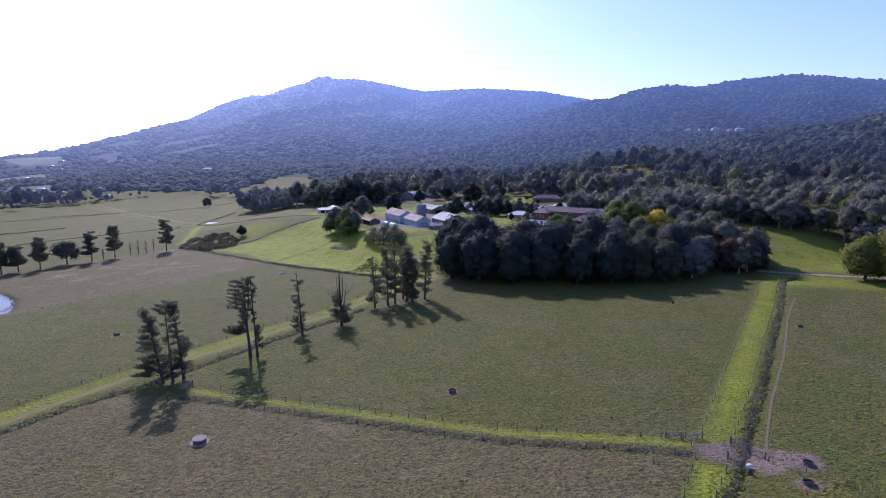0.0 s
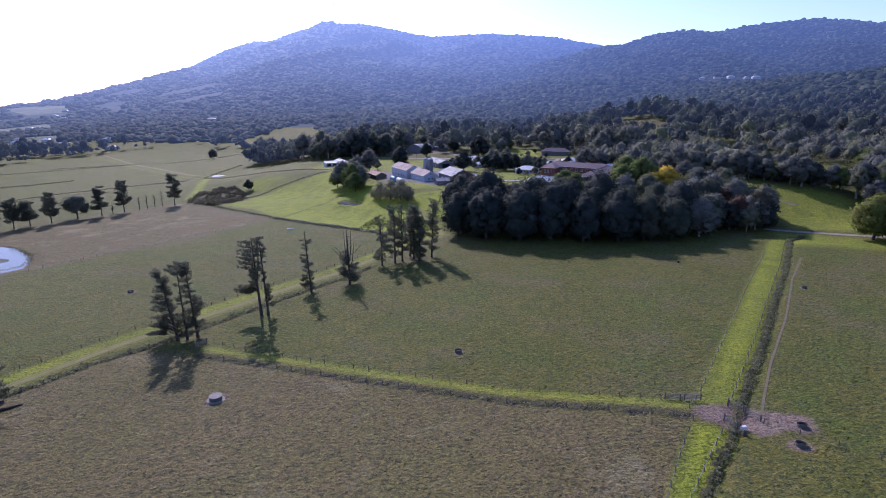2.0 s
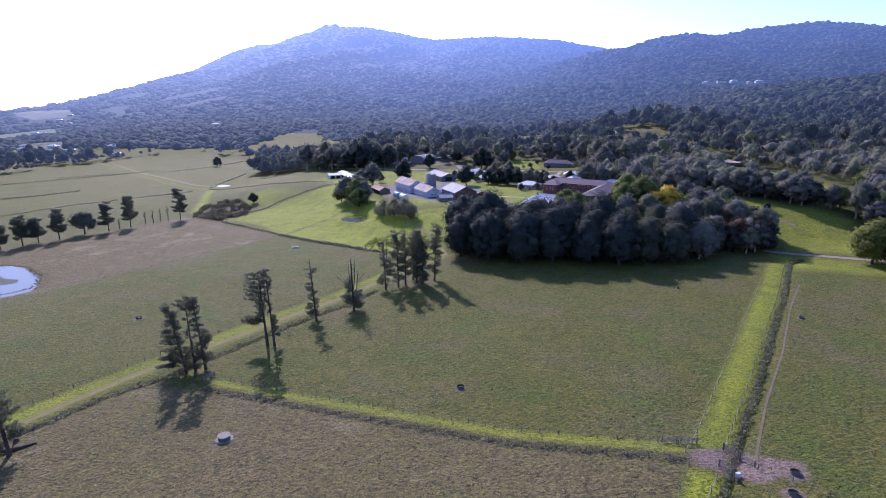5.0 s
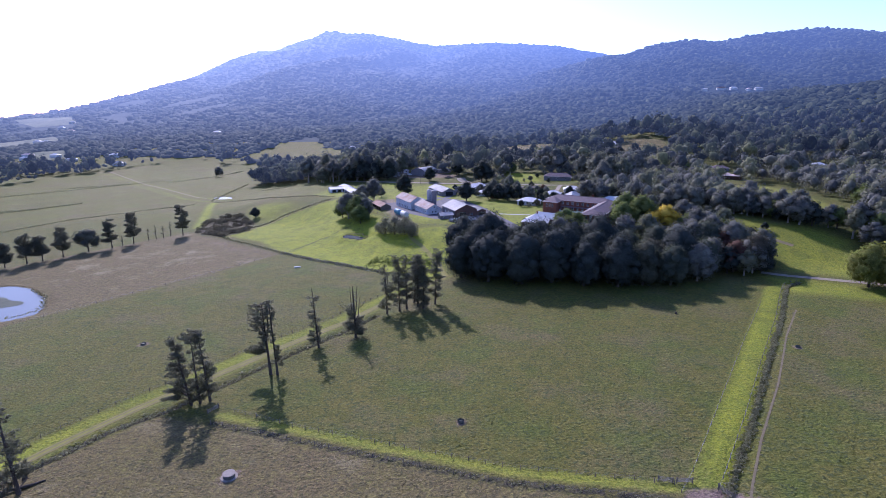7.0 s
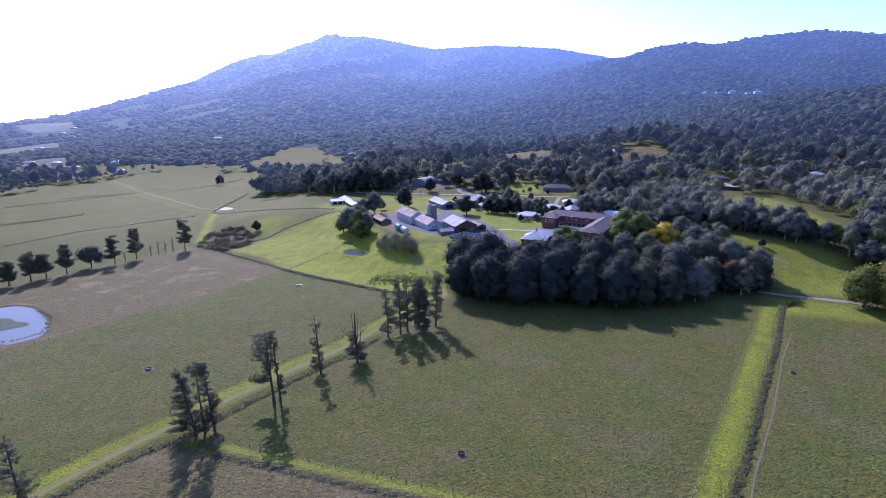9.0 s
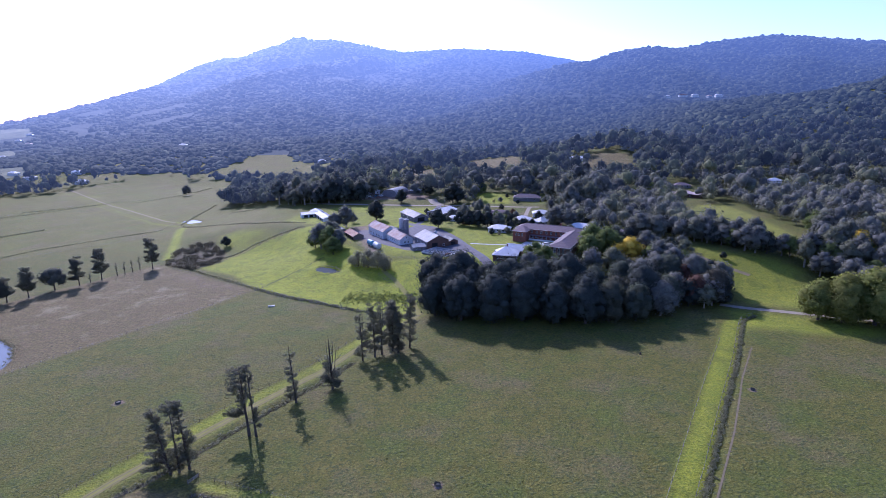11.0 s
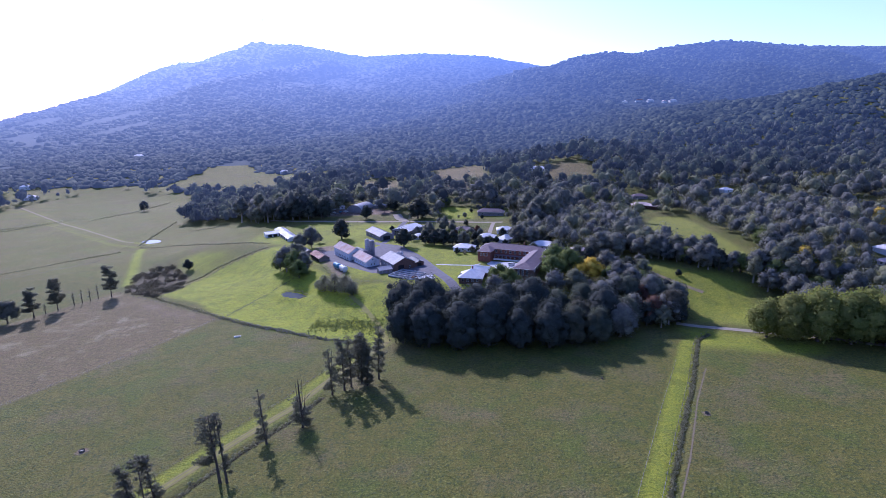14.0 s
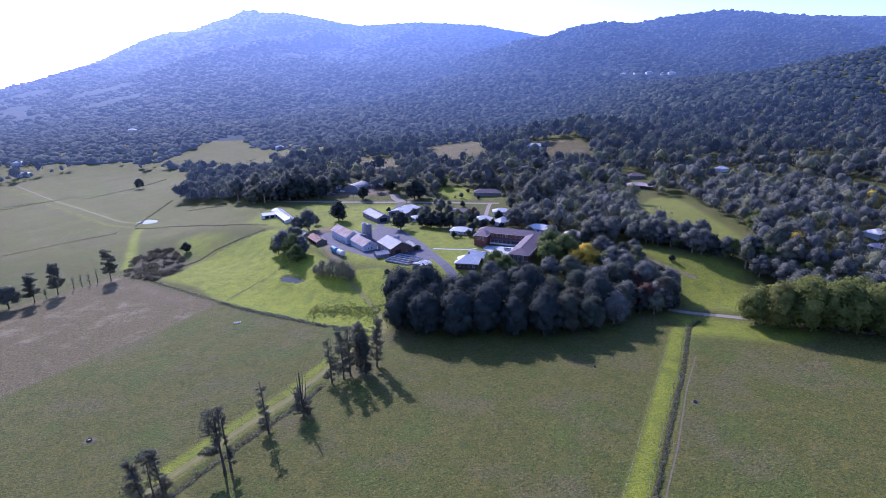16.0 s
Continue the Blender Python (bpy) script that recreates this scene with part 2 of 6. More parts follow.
PASTURE = ground_material()
# These emit painted haze; the farthest hill wood is evened out for it too.
FAR_WOOD = painted_haze_material("far_wood", (0.124, 0.126, 0.126), (0.166, 0.168, 0.142), 0.8, 0.85, 0.5, 0.38)
HILL_WOOD = painted_haze_material("hill_wood", (0.014, 0.020, 0.015), (0.026, 0.032, 0.020), 0.56, 0.3)
HILL_FAR = painted_haze_material("far_hill_wood", (0.012, 0.017, 0.012), (0.017, 0.022, 0.015), 0.56, 0.12)
FAR_SOIL = painted_haze_material("far_hillside", (0.028, 0.036, 0.020), (0.035, 0.045, 0.022), 0.56)
WATER, GLASS, MURK = water_material(), glass_material(), murky_material()
BARK = surface("bark", (0.055, 0.045, 0.038), (0.095, 0.078, 0.066), 2.0, 0.9, 0.4)
PALE_BARK = surface("pale_bark", (0.22, 0.19, 0.16), (0.32, 0.28, 0.24), 1.5, 0.85, 0.3)
PINE = foliage("pine_needles", (0.118, 0.122, 0.106), (0.176, 0.174, 0.136), None, 1.0, 0.5)
CYPRESS = foliage("cypress_leaves", (0.036, 0.044, 0.042), (0.050, 0.058, 0.050), (0.043, 0.051, 0.042), 1.0, 0.22, relief=0.5)
GUM = foliage("gum_leaves", (0.140, 0.142, 0.142), (0.190, 0.190, 0.160), (0.165, 0.170, 0.115), 1.0, 0.42, relief=0.7)
GROVE_LEAF = foliage("grove_leaves", (0.066, 0.078, 0.064), (0.096, 0.106, 0.076), (0.088, 0.082, 0.062), 1.0, 0.45, relief=0.7)
BRIGHT = foliage("bright_leaves", (0.115, 0.150, 0.052), (0.180, 0.205, 0.074), (0.15, 0.175, 0.06), 1.0, 0.5, relief=0.7)
OAK = foliage("turning_oak_leaves", (0.140, 0.165, 0.046), (0.225, 0.230, 0.066), (0.195, 0.19, 0.055), 1.0, 0.55, relief=0.6)
RED_LEAF = foliage("russet_leaves", (0.085, 0.045, 0.036), (0.12, 0.070, 0.048), None, 1.0, 0.3, relief=0.6)
GOLD = foliage("golden_leaves", (0.48, 0.33, 0.035), (0.58, 0.45, 0.08), None, 1.0, 0.4, relief=0.6)
BROWN_BUSH = foliage("brown_scrub_leaves", (0.095, 0.090, 0.072), (0.15, 0.138, 0.108), None, 1.0, 0.4)
GREY_BUSH = foliage("grey_green_leaves", (0.175, 0.175, 0.150), (0.25, 0.242, 0.195), None, 1.0, 0.5)
WOODS = foliage("woodland_leaves", (0.142, 0.144, 0.146), (0.188, 0.188, 0.162), None, 1.0, 0.42, True, 0.8)
REEDS = foliage("rough_grass", (0.15, 0.15, 0.10), (0.24, 0.23, 0.16), None, 1.0, 0.5)
ASPHALT = surface("asphalt", (0.104, 0.098, 0.115), (0.136, 0.130, 0.148), 0.4, 0.9, 0.15, stain=(0.078, 0.072, 0.082))
GRAVEL = surface("gravel", (0.232, 0.200, 0.160), (0.288, 0.248, 0.200), 0.5, 0.95, 0.25, stain=(0.160, 0.136, 0.096))
EARTH = surface("worn_earth_track", (0.184, 0.152, 0.080), (0.232, 0.176, 0.104), 0.4, 0.95, 0.25, stain=(0.120, 0.128, 0.040))
CONCRETE = surface("concrete", (0.376, 0.371, 0.401), (0.466, 0.464, 0.496), 0.7, 0.85, 0.15, stain=(0.215, 0.204, 0.211))
WHITE_WALL = surface("whitewashed_wall", (0.556, 0.557, 0.591), (0.645, 0.650, 0.697), 0.5, 0.85, 0.1, stain=(0.403, 0.390, 0.401))
GREY_WALL = surface("grey_weatherboard", (0.175, 0.160, 0.178), (0.225, 0.210, 0.225), 0.6, 0.85, 0.15, stain=(0.161, 0.148, 0.158))
BRICK = surface("red_brick", (0.176, 0.068, 0.048), (0.224, 0.092, 0.064), 0.9, 0.9, 0.2, stain=(0.128, 0.056, 0.044))
DARK_BRICK = surface("brown_brick", (0.104, 0.060, 0.048), (0.136, 0.080, 0.060), 0.9, 0.9, 0.2)
PURPLE_ROOF = surface("weathered_tile_roof", (0.118, 0.087, 0.103), (0.168, 0.122, 0.139), 0.7, 0.75, 0.3, stain=(0.116, 0.088, 0.095))
GALV = surface("galvanised_iron", (0.275, 0.265, 0.292), (0.365, 0.354, 0.380), 0.22, 0.65, 0.1, 0.0, stain=(0.300, 0.262, 0.272))
RUSTY = surface("rusty_iron", (0.330, 0.200, 0.175), (0.450, 0.375, 0.370), 0.16, 0.7, 0.15, 0.0, stain=(0.230, 0.125, 0.100))
RUST_RED = surface("red_rust_iron", (0.216, 0.104, 0.080), (0.288, 0.152, 0.120), 0.35, 0.7, 0.15, 0.1, stain=(0.360, 0.304, 0.280))
WHITE_ROOF = surface("white_painted_iron", (0.520, 0.505, 0.530), (0.620, 0.605, 0.625), 0.4, 0.6, 0.1, 0.0, stain=(0.460, 0.430, 0.445))
PINK_ROOF = surface("faded_pink_tile", (0.455, 0.350, 0.345), (0.540, 0.432, 0.430), 0.5, 0.75, 0.2, stain=(0.323, 0.260, 0.275))
WHITE_TRIM = surface("white_paint", (0.560, 0.552, 0.536), (0.624, 0.616, 0.600), 1.0, 0.6, 0.05)
# Near-black paint that stands for the shade inside open bays.
BAY_SHADE = surface("painted_bay_shade", (0.016, 0.016, 0.018), (0.028, 0.026, 0.026), 0.5, 0.9, 0.0)
BLUE_TANK = surface("blue_paint", (0.080, 0.216, 0.336), (0.104, 0.256, 0.384), 0.6, 0.5, 0.05)
STEEL = surface("dull_steel", (0.208, 0.208, 0.224), (0.272, 0.264, 0.272), 0.6, 0.7, 0.05, 0.1)
TIMBER = surface("grey_fence_timber", (0.136, 0.112, 0.092), (0.184, 0.156, 0.132), 2.0, 0.9, 0.2)
# Tank and trough walls, darker than the lid.
DARK_CONCRETE = surface("dark_concrete", (0.10, 0.095, 0.085), (0.15, 0.14, 0.125), 1.2, 0.9, 0.2, stain=(0.06, 0.058, 0.045))
PALE_MUD = surface("pale_trodden_mud", (0.24, 0.21, 0.185), (0.31, 0.275, 0.24), 0.9, 0.95, 0.3, stain=(0.15, 0.125, 0.10))
GREY_LID = surface("weathered_concrete_lid", (0.235, 0.205, 0.185), (0.30, 0.265, 0.24), 1.0, 0.9, 0.15, stain=(0.13, 0.12, 0.10))
TYRE = surface("black_rubber", (0.02, 0.02, 0.02), (0.03, 0.03, 0.03), 2.0, 0.8, 0.1)


# ---- mesh helpers ----
def mesh_of(name, verts, faces, mat):
    me = bpy.data.meshes.new(name)
    me.from_pydata([tuple(v) for v in verts], [], [tuple(f) for f in faces])
    me.materials.append(mat)
    return me


def fast_mesh(name, verts, faces, mat, normals=None):
    """A mesh from arrays: verts (n, 3), faces (m, k) with k corners each, and a shading normal for each vertex."""
    me = bpy.data.meshes.new(name)
    m, k = faces.shape
    me.vertices.add(len(verts))
    me.vertices.foreach_set("co", np.asarray(verts, np.float32).ravel())
    me.loops.add(m * k)
    me.loops.foreach_set("vertex_index", np.asarray(faces, np.int32).ravel())
    me.polygons.add(m)
    me.polygons.foreach_set("loop_start", np.arange(0, m * k, k, dtype=np.int32))
    me.update(calc_edges=True)
    me.materials.append(mat)
    if normals is not None:
        me.polygons.foreach_set("use_smooth", np.ones(m, bool))
        me.normals_split_custom_set_from_vertices(np.asarray(normals, np.float32))
    return me


def part(name, bm, mat, parent, label=""):
    me = bpy.data.meshes.new(name)
    bm.to_mesh(me)
    bm.free()
    me.materials.append(mat)
    ob = new(name, me)
    ob.parent = parent
    return tagged(ob, label)


def part_mesh(name, me, parent, m=None, label=""):
    ob = new(name, me)
    ob.parent = parent
    if m is not None:
        ob.matrix_basis = m
    return tagged(ob, label)


def empty(name, m, label, category, group=""):
    ob = new(name)
    ob.empty_display_size = 0.5
    ob.matrix_basis = m
    return tagged(ob, label, category, group)


def add_box(bm, x, y, z, sx, sy, sz, bevel=0.0):
    """A box by its centre and sizes."""
    made = bmesh.ops.create_cube(bm, size=1.0, matrix=Matrix.LocRotScale((x, y, z), None, (sx, sy, sz)))
    if bevel:
        edges = list({e for v in made["verts"] for e in v.link_edges})
        bmesh.ops.bevel(bm, geom=edges, offset=bevel, segments=1, affect="EDGES")
    return bm


def box(x, y, z, sx, sy, sz, bevel=0.0):
    return add_box(bmesh.new(), x, y, z, sx, sy, sz, bevel)


def tube(bm, points, radii, sides=7):
    """A tapered limb along points."""
    rings = []
    for i, (p, r) in enumerate(zip(points, radii)):
        way = Vector(points[min(i + 1, len(points) - 1)]) - Vector(points[max(i - 1, 0)])
        turn = way.to_track_quat("Z", "Y")
        rings.append([bm.verts.new(Vector(p) + turn @ Vector((r * math.cos(2 * math.pi * k / sides), r * math.sin(2 * math.pi * k / sides), 0)))
                      for k in range(sides)])
    for a, b in zip(rings, rings[1:]):
        for k in range(sides):
            bm.faces.new((a[k], a[(k + 1) % sides], b[(k + 1) % sides], b[k]))
    bm.faces.new(rings[0][::-1])
    bm.faces.new(rings[-1])
    return bm


def drum(bm, x, y, z0, z1, r, sides=20, r1=None, cap=True):
    r1 = r if r1 is None else r1
    lo = [bm.verts.new((x + r * math.cos(2 * math.pi * k / sides), y + r * math.sin(2 * math.pi * k / sides), z0)) for k in range(sides)]
    hi = [bm.verts.new((x + r1 * math.cos(2 * math.pi * k / sides), y + r1 * math.sin(2 * math.pi * k / sides), z1)) for k in range(sides)]
    for k in range(sides):
        bm.faces.new((lo[k], lo[(k + 1) % sides], hi[(k + 1) % sides], hi[k]))
    if cap:
        bm.faces.new(lo[::-1])
        bm.faces.new(hi)
    return bm


def hz(x, y):
    return float(height(x, y))


def inside(poly, x, y):
    x, y = np.asarray(x, float), np.asarray(y, float)
    hit = np.zeros(np.broadcast(x, y).shape, bool)
    for (x0, y0), (x1, y1) in zip(poly, poly[1:] + poly[:1]):
        if y0 != y1:
            hit ^= ((y0 > y) != (y1 > y)) & (x < (x1 - x0) * (y - y0) / (y1 - y0) + x0)
    return hit


def line_gap(line, x, y):
    """Distance to a broken line."""
    best = np.full(np.broadcast(x, y).shape, 1e9)
    for (x0, y0), (x1, y1) in zip(line, line[1:]):
        dx, dy = x1 - x0, y1 - y0
        u = np.clip(((x - x0) * dx + (y - y0) * dy) / (dx * dx + dy * dy), 0, 1)
        best = np.minimum(best, np.hypot(x - x0 - u * dx, y - y0 - u * dy))
    return best


def along(line, step):
    """Points and directions at even steps along a broken line."""
    out, carry = [], 0.0
    for (x0, y0), (x1, y1) in zip(line, line[1:]):
        d = math.hypot(x1 - x0, y1 - y0)
        s = carry
        while s < d:
            out.append((x0 + (x1 - x0) * s / d, y0 + (y1 - y0) * s / d, (x1 - x0) / d, (y1 - y0) / d))
            s += step
        carry = s - d
    return out


def shifted(line, off):
    """The line moved sideways by off metres, to the left of its way."""
    out = []
    for i, (x, y) in enumerate(line):
        a, b = line[max(i - 1, 0)], line[min(i + 1, len(line) - 1)]
        d = math.hypot(b[0] - a[0], b[1] - a[1])
        out.append((x - off * (b[1] - a[1]) / d, y + off * (b[0] - a[0]) / d))
    return out


# ---- plan: lines and fields ----
BANK = [(-66, 132), (-47, 125.5), (-12, 113), (14, 104), (30, 100.5), (49, 97)]
TRACK_W = [(-128, 86), (-112, 105), (-104, 122), (-92, 142), (-78, 161), (-62, 183), (-43, 207), (-29, 231), (-14, 252), (-3, 268), (-12, 300), (-30, 330)]
DITCH_W = [(-116, 94), (-104, 112), (-100, 118), (-93, 130), (-83, 139), (-74, 152), (-59, 174), (-43, 195), (-31, 214)]
DITCH_E = [(38, 68), (46, 79), (55, 91), (60, 99), (65, 106), (81, 129), (101, 159), (127, 197), (144, 224), (152, 236), (161, 241)]
PATH_E = [(63, 96), (66, 101), (77, 118), (97, 146), (110, 166), (119, 180), (138, 206)]
LANE_E = [(50, 99), (54, 104), (80, 143), (104, 179), (131, 218)]
HEDGE = [(-108, 333), (-86, 314), (-64, 298), (-33, 278), (-12, 266)]
NEAR_PADDOCK = [(-104, 110), (-84, 137), (-66, 131), (-47, 124.5), (-12, 112), (14, 103), (48, 95), (38, 76), (26, 50), (-60, 20), (-160, 50)]
WEST_PADDOCK = [(-282, 310), (-208, 413), (-108, 333), (-131, 294), (-172, 241), (-193, 213), (-240, 190), (-330, 250)]
LANE_FIELD = [(51, 100), (80, 143), (104, 179), (131, 219), (142, 236), (158, 242), (146, 226), (128, 198), (102, 160), (82, 130), (61, 100)]
LOW_LANE = [(49, 94), (38, 77), (30, 60), (36, 60), (46, 78), (56, 91)]
MEADOW = [(-108, 333), (-64, 298), (-33, 278), (-6, 264), (-2, 290), (4, 312), (-4, 336), (-30, 345), (-56, 392), (-75, 425), (-95, 470),
          (-104, 466), (-142, 447), (-155, 428), (-170, 395), (-135, 369)]
YELLOW_PATCH = [(-185, 489), (-168, 494), (-134, 476), (-124, 452), (-157, 434), (-177, 460)]
BACK_LAWN = [(56, 590), (58, 545), (66, 534), (84, 528), (92, 562), (88, 580), (72, 593)]
BARE_CORNER = [(-194, 388), (-181, 390), (-160, 372), (-141, 352), (-108, 339), (-124, 332), (-148, 344), (-176, 372)]
WEST_YARD = [(-64, 452), (-46, 455), (-44, 420), (-30, 366), (-38, 362), (-52, 400)]
EAST_MEADOW = [(165, 256), (192, 242), (216, 290), (205, 305), (180, 318), (158, 335), (168, 300)]
EAST_FIELD = [(234, 466), (256, 496), (280, 494), (262, 424), (246, 350), (239, 324), (210, 320), (200, 392)]
FIELD_VIEW = [(192, 380), (204, 350), (240, 340), (258, 400), (286, 498), (236, 498), (216, 440)]
ROAD_VIEW = [(16, 505), (50, 480), (104, 462), (122, 500), (96, 522), (60, 534), (16, 550)]
LAWN_VIEW = [(52, 530), (104, 508), (128, 530), (124, 552), (94, 556), (92, 584), (72, 598), (54, 592)]
VERGE_E = [(150, 250), (165, 244), (190, 230), (205, 214), (190, 206), (160, 222), (147, 226)]
GREEN = [(-130, 495), (-96, 470), (-76, 430), (-60, 404), (-20, 345), (24, 318), (40, 300), (60, 310), (66, 360), (40, 420), (60, 470), (16, 530), (-60, 560), (-120, 560)]
LAWN = [(16, 419), (36, 414), (64, 389), (61, 360), (52, 357), (32, 370), (22, 398)]
LAWN_B = [(33, 361), (52, 352), (44, 327), (37, 342)]
POND_W = [(-262, 262), (-240, 275), (-226, 272), (-206, 256), (-196, 242), (-194, 232), (-200, 224), (-222, 222), (-250, 236)]
POND_S = [(-76, 361), (-70, 363.5), (-62, 358), (-56, 351), (-60, 347.5), (-66, 348.5), (-73, 354)]
POND_F = [(-277, 616), (-268, 628), (-256, 622), (-252, 612), (-262, 604)]
CLEARING = [(-440, 1130), (-389, 1312), (-337, 1376), (-289, 1221), (-108, 1111), (-92, 940), (-250, 965)]
CLEARING_B = [(-42, 904), (18, 880), (14, 690), (-34, 700)]
GLADES = [[(425, 430), (485, 420), (525, 535), (450, 545)], [(515, 628), (556, 618), (600, 690), (545, 700)], [(60, 535), (130, 520), (140, 560), (70, 580)], [(50, 730), (138, 720), (172, 1005), (88, 1005)],
          [(395, 395), (450, 385), (455, 440), (400, 440)], [(222, 700), (272, 690), (302, 800), (270, 836), (234, 830)], [(-90, 590), (-20, 575), (-10, 600), (-70, 625)]]
ROUGH_PATCH = [(-200, 410), (-216, 462), (-206, 474), (-188, 474), (-163, 438), (-156, 408), (-172, 390)]
FARM_TRACK = [(-585, 933), (-418, 750), (-299, 618), (-258, 590)]
GREEN_LANE = [(-256, 572), (-250, 550), (-228, 490), (-207, 431)]
BROWN_LINE = [(-263, 582), (-218, 561), (-161, 510), (-107, 484)]
MEADOW_PATH = [(-170, 395), (-155, 428), (-142, 447), (-104, 466)]
MEADOW_DRAIN = [(-109, 327), (-98, 348), (-82, 372), (-66, 388)]
FAR_FIELDS = [[(-1315, 1581), (-1251, 1715), (-1140, 1600), (-1130, 1400), (-1200, 1400)], [(-887, 1114), (-941, 1218), (-882, 1247), (-793, 1124), (-834, 1075)], [(-1769, 2203), (-1709, 2266), (-1531, 2244), (-1375, 2010), (-1487, 1960)]]
JUNCTION = [(51, 100), (59, 100.5), (65, 97.5), (72, 95.5), (71, 92), (65, 91), (60, 89), (54, 93), (50, 96)]


def blob(poly, x, y, soft):
    """1 inside a field, 0 outside, with a soft edge."""
    d = line_gap(poly + poly[:1], x, y)
    return np.where(inside(poly, x, y), 0.5 + np.minimum(d / soft, 1) / 2, 0.5 - np.minimum(d / soft, 1) / 2)


def band(line, x, y, half, soft):
    return np.clip(0.5 + (half - line_gap(line, x, y)) / (2 * soft), 0, 1)


# ---- ground: one sheet to the foot of the hills, the hills behind it ----
def spaced(stops):
    out = []
    for a, b, n in stops:
        out += list(np.linspace(a, b, n, endpoint=False))
    return np.array(out + [stops[-1][1]])


def sheet(name, xs, ys, mat, z_of):
    gx, gy = np.meshgrid(xs, ys)
    z = z_of(gx, gy)
    nx, ny = len(xs), len(ys)
    i = (np.arange(ny - 1)[:, None] * nx + np.arange(nx - 1)[None, :]).ravel()
    me = fast_mesh(name, np.stack([gx, gy, z], -1).reshape(-1, 3), np.stack([i, i + 1, i + nx + 1, i + nx], -1), mat)
    me.polygons.foreach_set("use_smooth", np.ones(len(me.polygons), bool))
    return new(name, me), gx.ravel(), gy.ravel()


def water_level(poly):
    return float(np.mean([height(px, py) for px, py in poly])) - 0.4


def ground_z(x, y):
    z = height(x, y)
    z = z - 0.9 * np.exp(-(line_gap(DITCH_E, x, y) / 1.5) ** 2) - 0.8 * np.exp(-(line_gap(DITCH_W, x, y) / 1.2) ** 2)
    z = z + 0.5 * np.exp(-(line_gap(shifted(BANK, 1.2), x, y) / 1.6) ** 2) - 0.4 * np.exp(-(line_gap(BANK, x, y) / 0.8) ** 2)
    for poly in (POND_W, POND_S, POND_F):
        d, level = line_gap(poly + poly[:1], x, y), water_level(poly)
        near_edge = np.exp(-(d / 3.5) ** 2)
        z = np.where(inside(poly, x, y), level - 0.15 - 1.3 * ramp(d, 0, 4), z * (1 - near_edge) + (level + 0.45) * near_edge)
    return z


XS = spaced([(-5000, -1200, 24), (-1200, -480, 60), (-480, -150, 110), (-150, 170, 190), (170, 420, 70), (420, 1200, 60), (1200, 5000, 24)])
YS = spaced([(-600, 40, 24), (40, 340, 180), (340, 640, 110), (640, 1300, 60)])
ground, GX, GY = sheet("ground", XS, YS, PASTURE, ground_z)
tagged(ground, "green and dry grazed pasture with tracks and ditches", "ground", kind="structure")


def paint(key, values):
    ground.data.attributes.new(key, "FLOAT", "POINT").data.foreach_set("value", np.asarray(values, np.float32))


fade = 0.5 + 0.5 * wave(GX, GY, 14, 3.0)
# The far pasture and CLEARING terms also paint the paleness of haze.
paint("dry", np.maximum.reduce([(0.3 + 0.2 * wave(GX, GY, 40, 2.0)) * ramp(GY, 420, 520) * ramp(GX, -120, -180), blob(NEAR_PADDOCK, GX, GY, 1.5) * (0.62 + 0.3 * fade), blob(WEST_PADDOCK, GX, GY, 3) * 0.95,
                                0.55 * band(shifted(BANK, 2), GX, GY, 2.5, 1.5), 0.8 * band(BROWN_LINE, GX, GY, 5, 4), 0.75 * blob(ROUGH_PATCH, GX, GY, 4), 0.9 * band(MEADOW_PATH, GX, GY, 1.6, 1.2), 0.5 * band(FARM_TRACK, GX, GY, 4, 3), 0.85 * band(TRACK_W, GX, GY, 2.6, 1.2), 0.5 * blob(CLEARING, GX, GY, 30), 0.9 * blob(CLEARING_B, GX, GY, 10), 0.42 * blob(EAST_FIELD, GX, GY, 4), (0.2 + 0.3 * fade) * blob(EAST_MEADOW, GX, GY, 5), *[(0.6, 0.95, 0.85)[k // 2] * blob(GLADES[k], GX, GY, 8) for k in (1, 3, 5)]]))
lush = np.maximum.reduce([(0.13 + 0.12 * fade) * ramp(GY, 400, 520) * ramp(GX, -90, -130), 0.95 * band(GREEN_LANE, GX, GY, 4.0, 3), (0.35 + 0.5 * fade) * blob(YELLOW_PATCH, GX, GY, 10), 0.6 * band(shifted(FARM_TRACK, -8), GX, GY, 3, 4), 0.55 * band(shifted(FARM_TRACK, 7), GX, GY, 3, 3), blob(LANE_FIELD, GX, GY, 1.5) * (0.58 + 0.24 * fade), blob(LOW_LANE, GX, GY, 1.5) * 0.85, blob(MEADOW, GX, GY, 3) * np.clip(0.62 + 0.35 * fade + 0.25 * ramp(GX, -150, -70), 0, 1),
                          blob(EAST_MEADOW, GX, GY, 5) * (0.5 + 0.3 * fade), blob(EAST_FIELD, GX, GY, 3) * 0.5, blob(VERGE_E, GX, GY, 6) * 0.7, blob(LAWN, GX, GY, 1) * 0.72, blob(GREEN, GX, GY, 8) * (0.5 + 0.4 * fade),
                          blob(LAWN_B, GX, GY, 1) * 0.72, *[0.35 * blob(GLADES[k], GX, GY, 6) for k in (0, 1, 2, 4, 6)], 0.85 * blob(BACK_LAWN, GX, GY, 4), (0.5 + 0.35 * fade) * band(shifted(TRACK_W, 4.5), GX, GY, 3.2, 1.5) * ramp(GY, 60, 110),
                          0.62 * band(shifted(BANK, 3.5), GX, GY, 2.0, 0.9), 0.55 * band(shifted(TRACK_W, -2.6), GX, GY, 0.8, 0.8)])
paint("lush", lush)
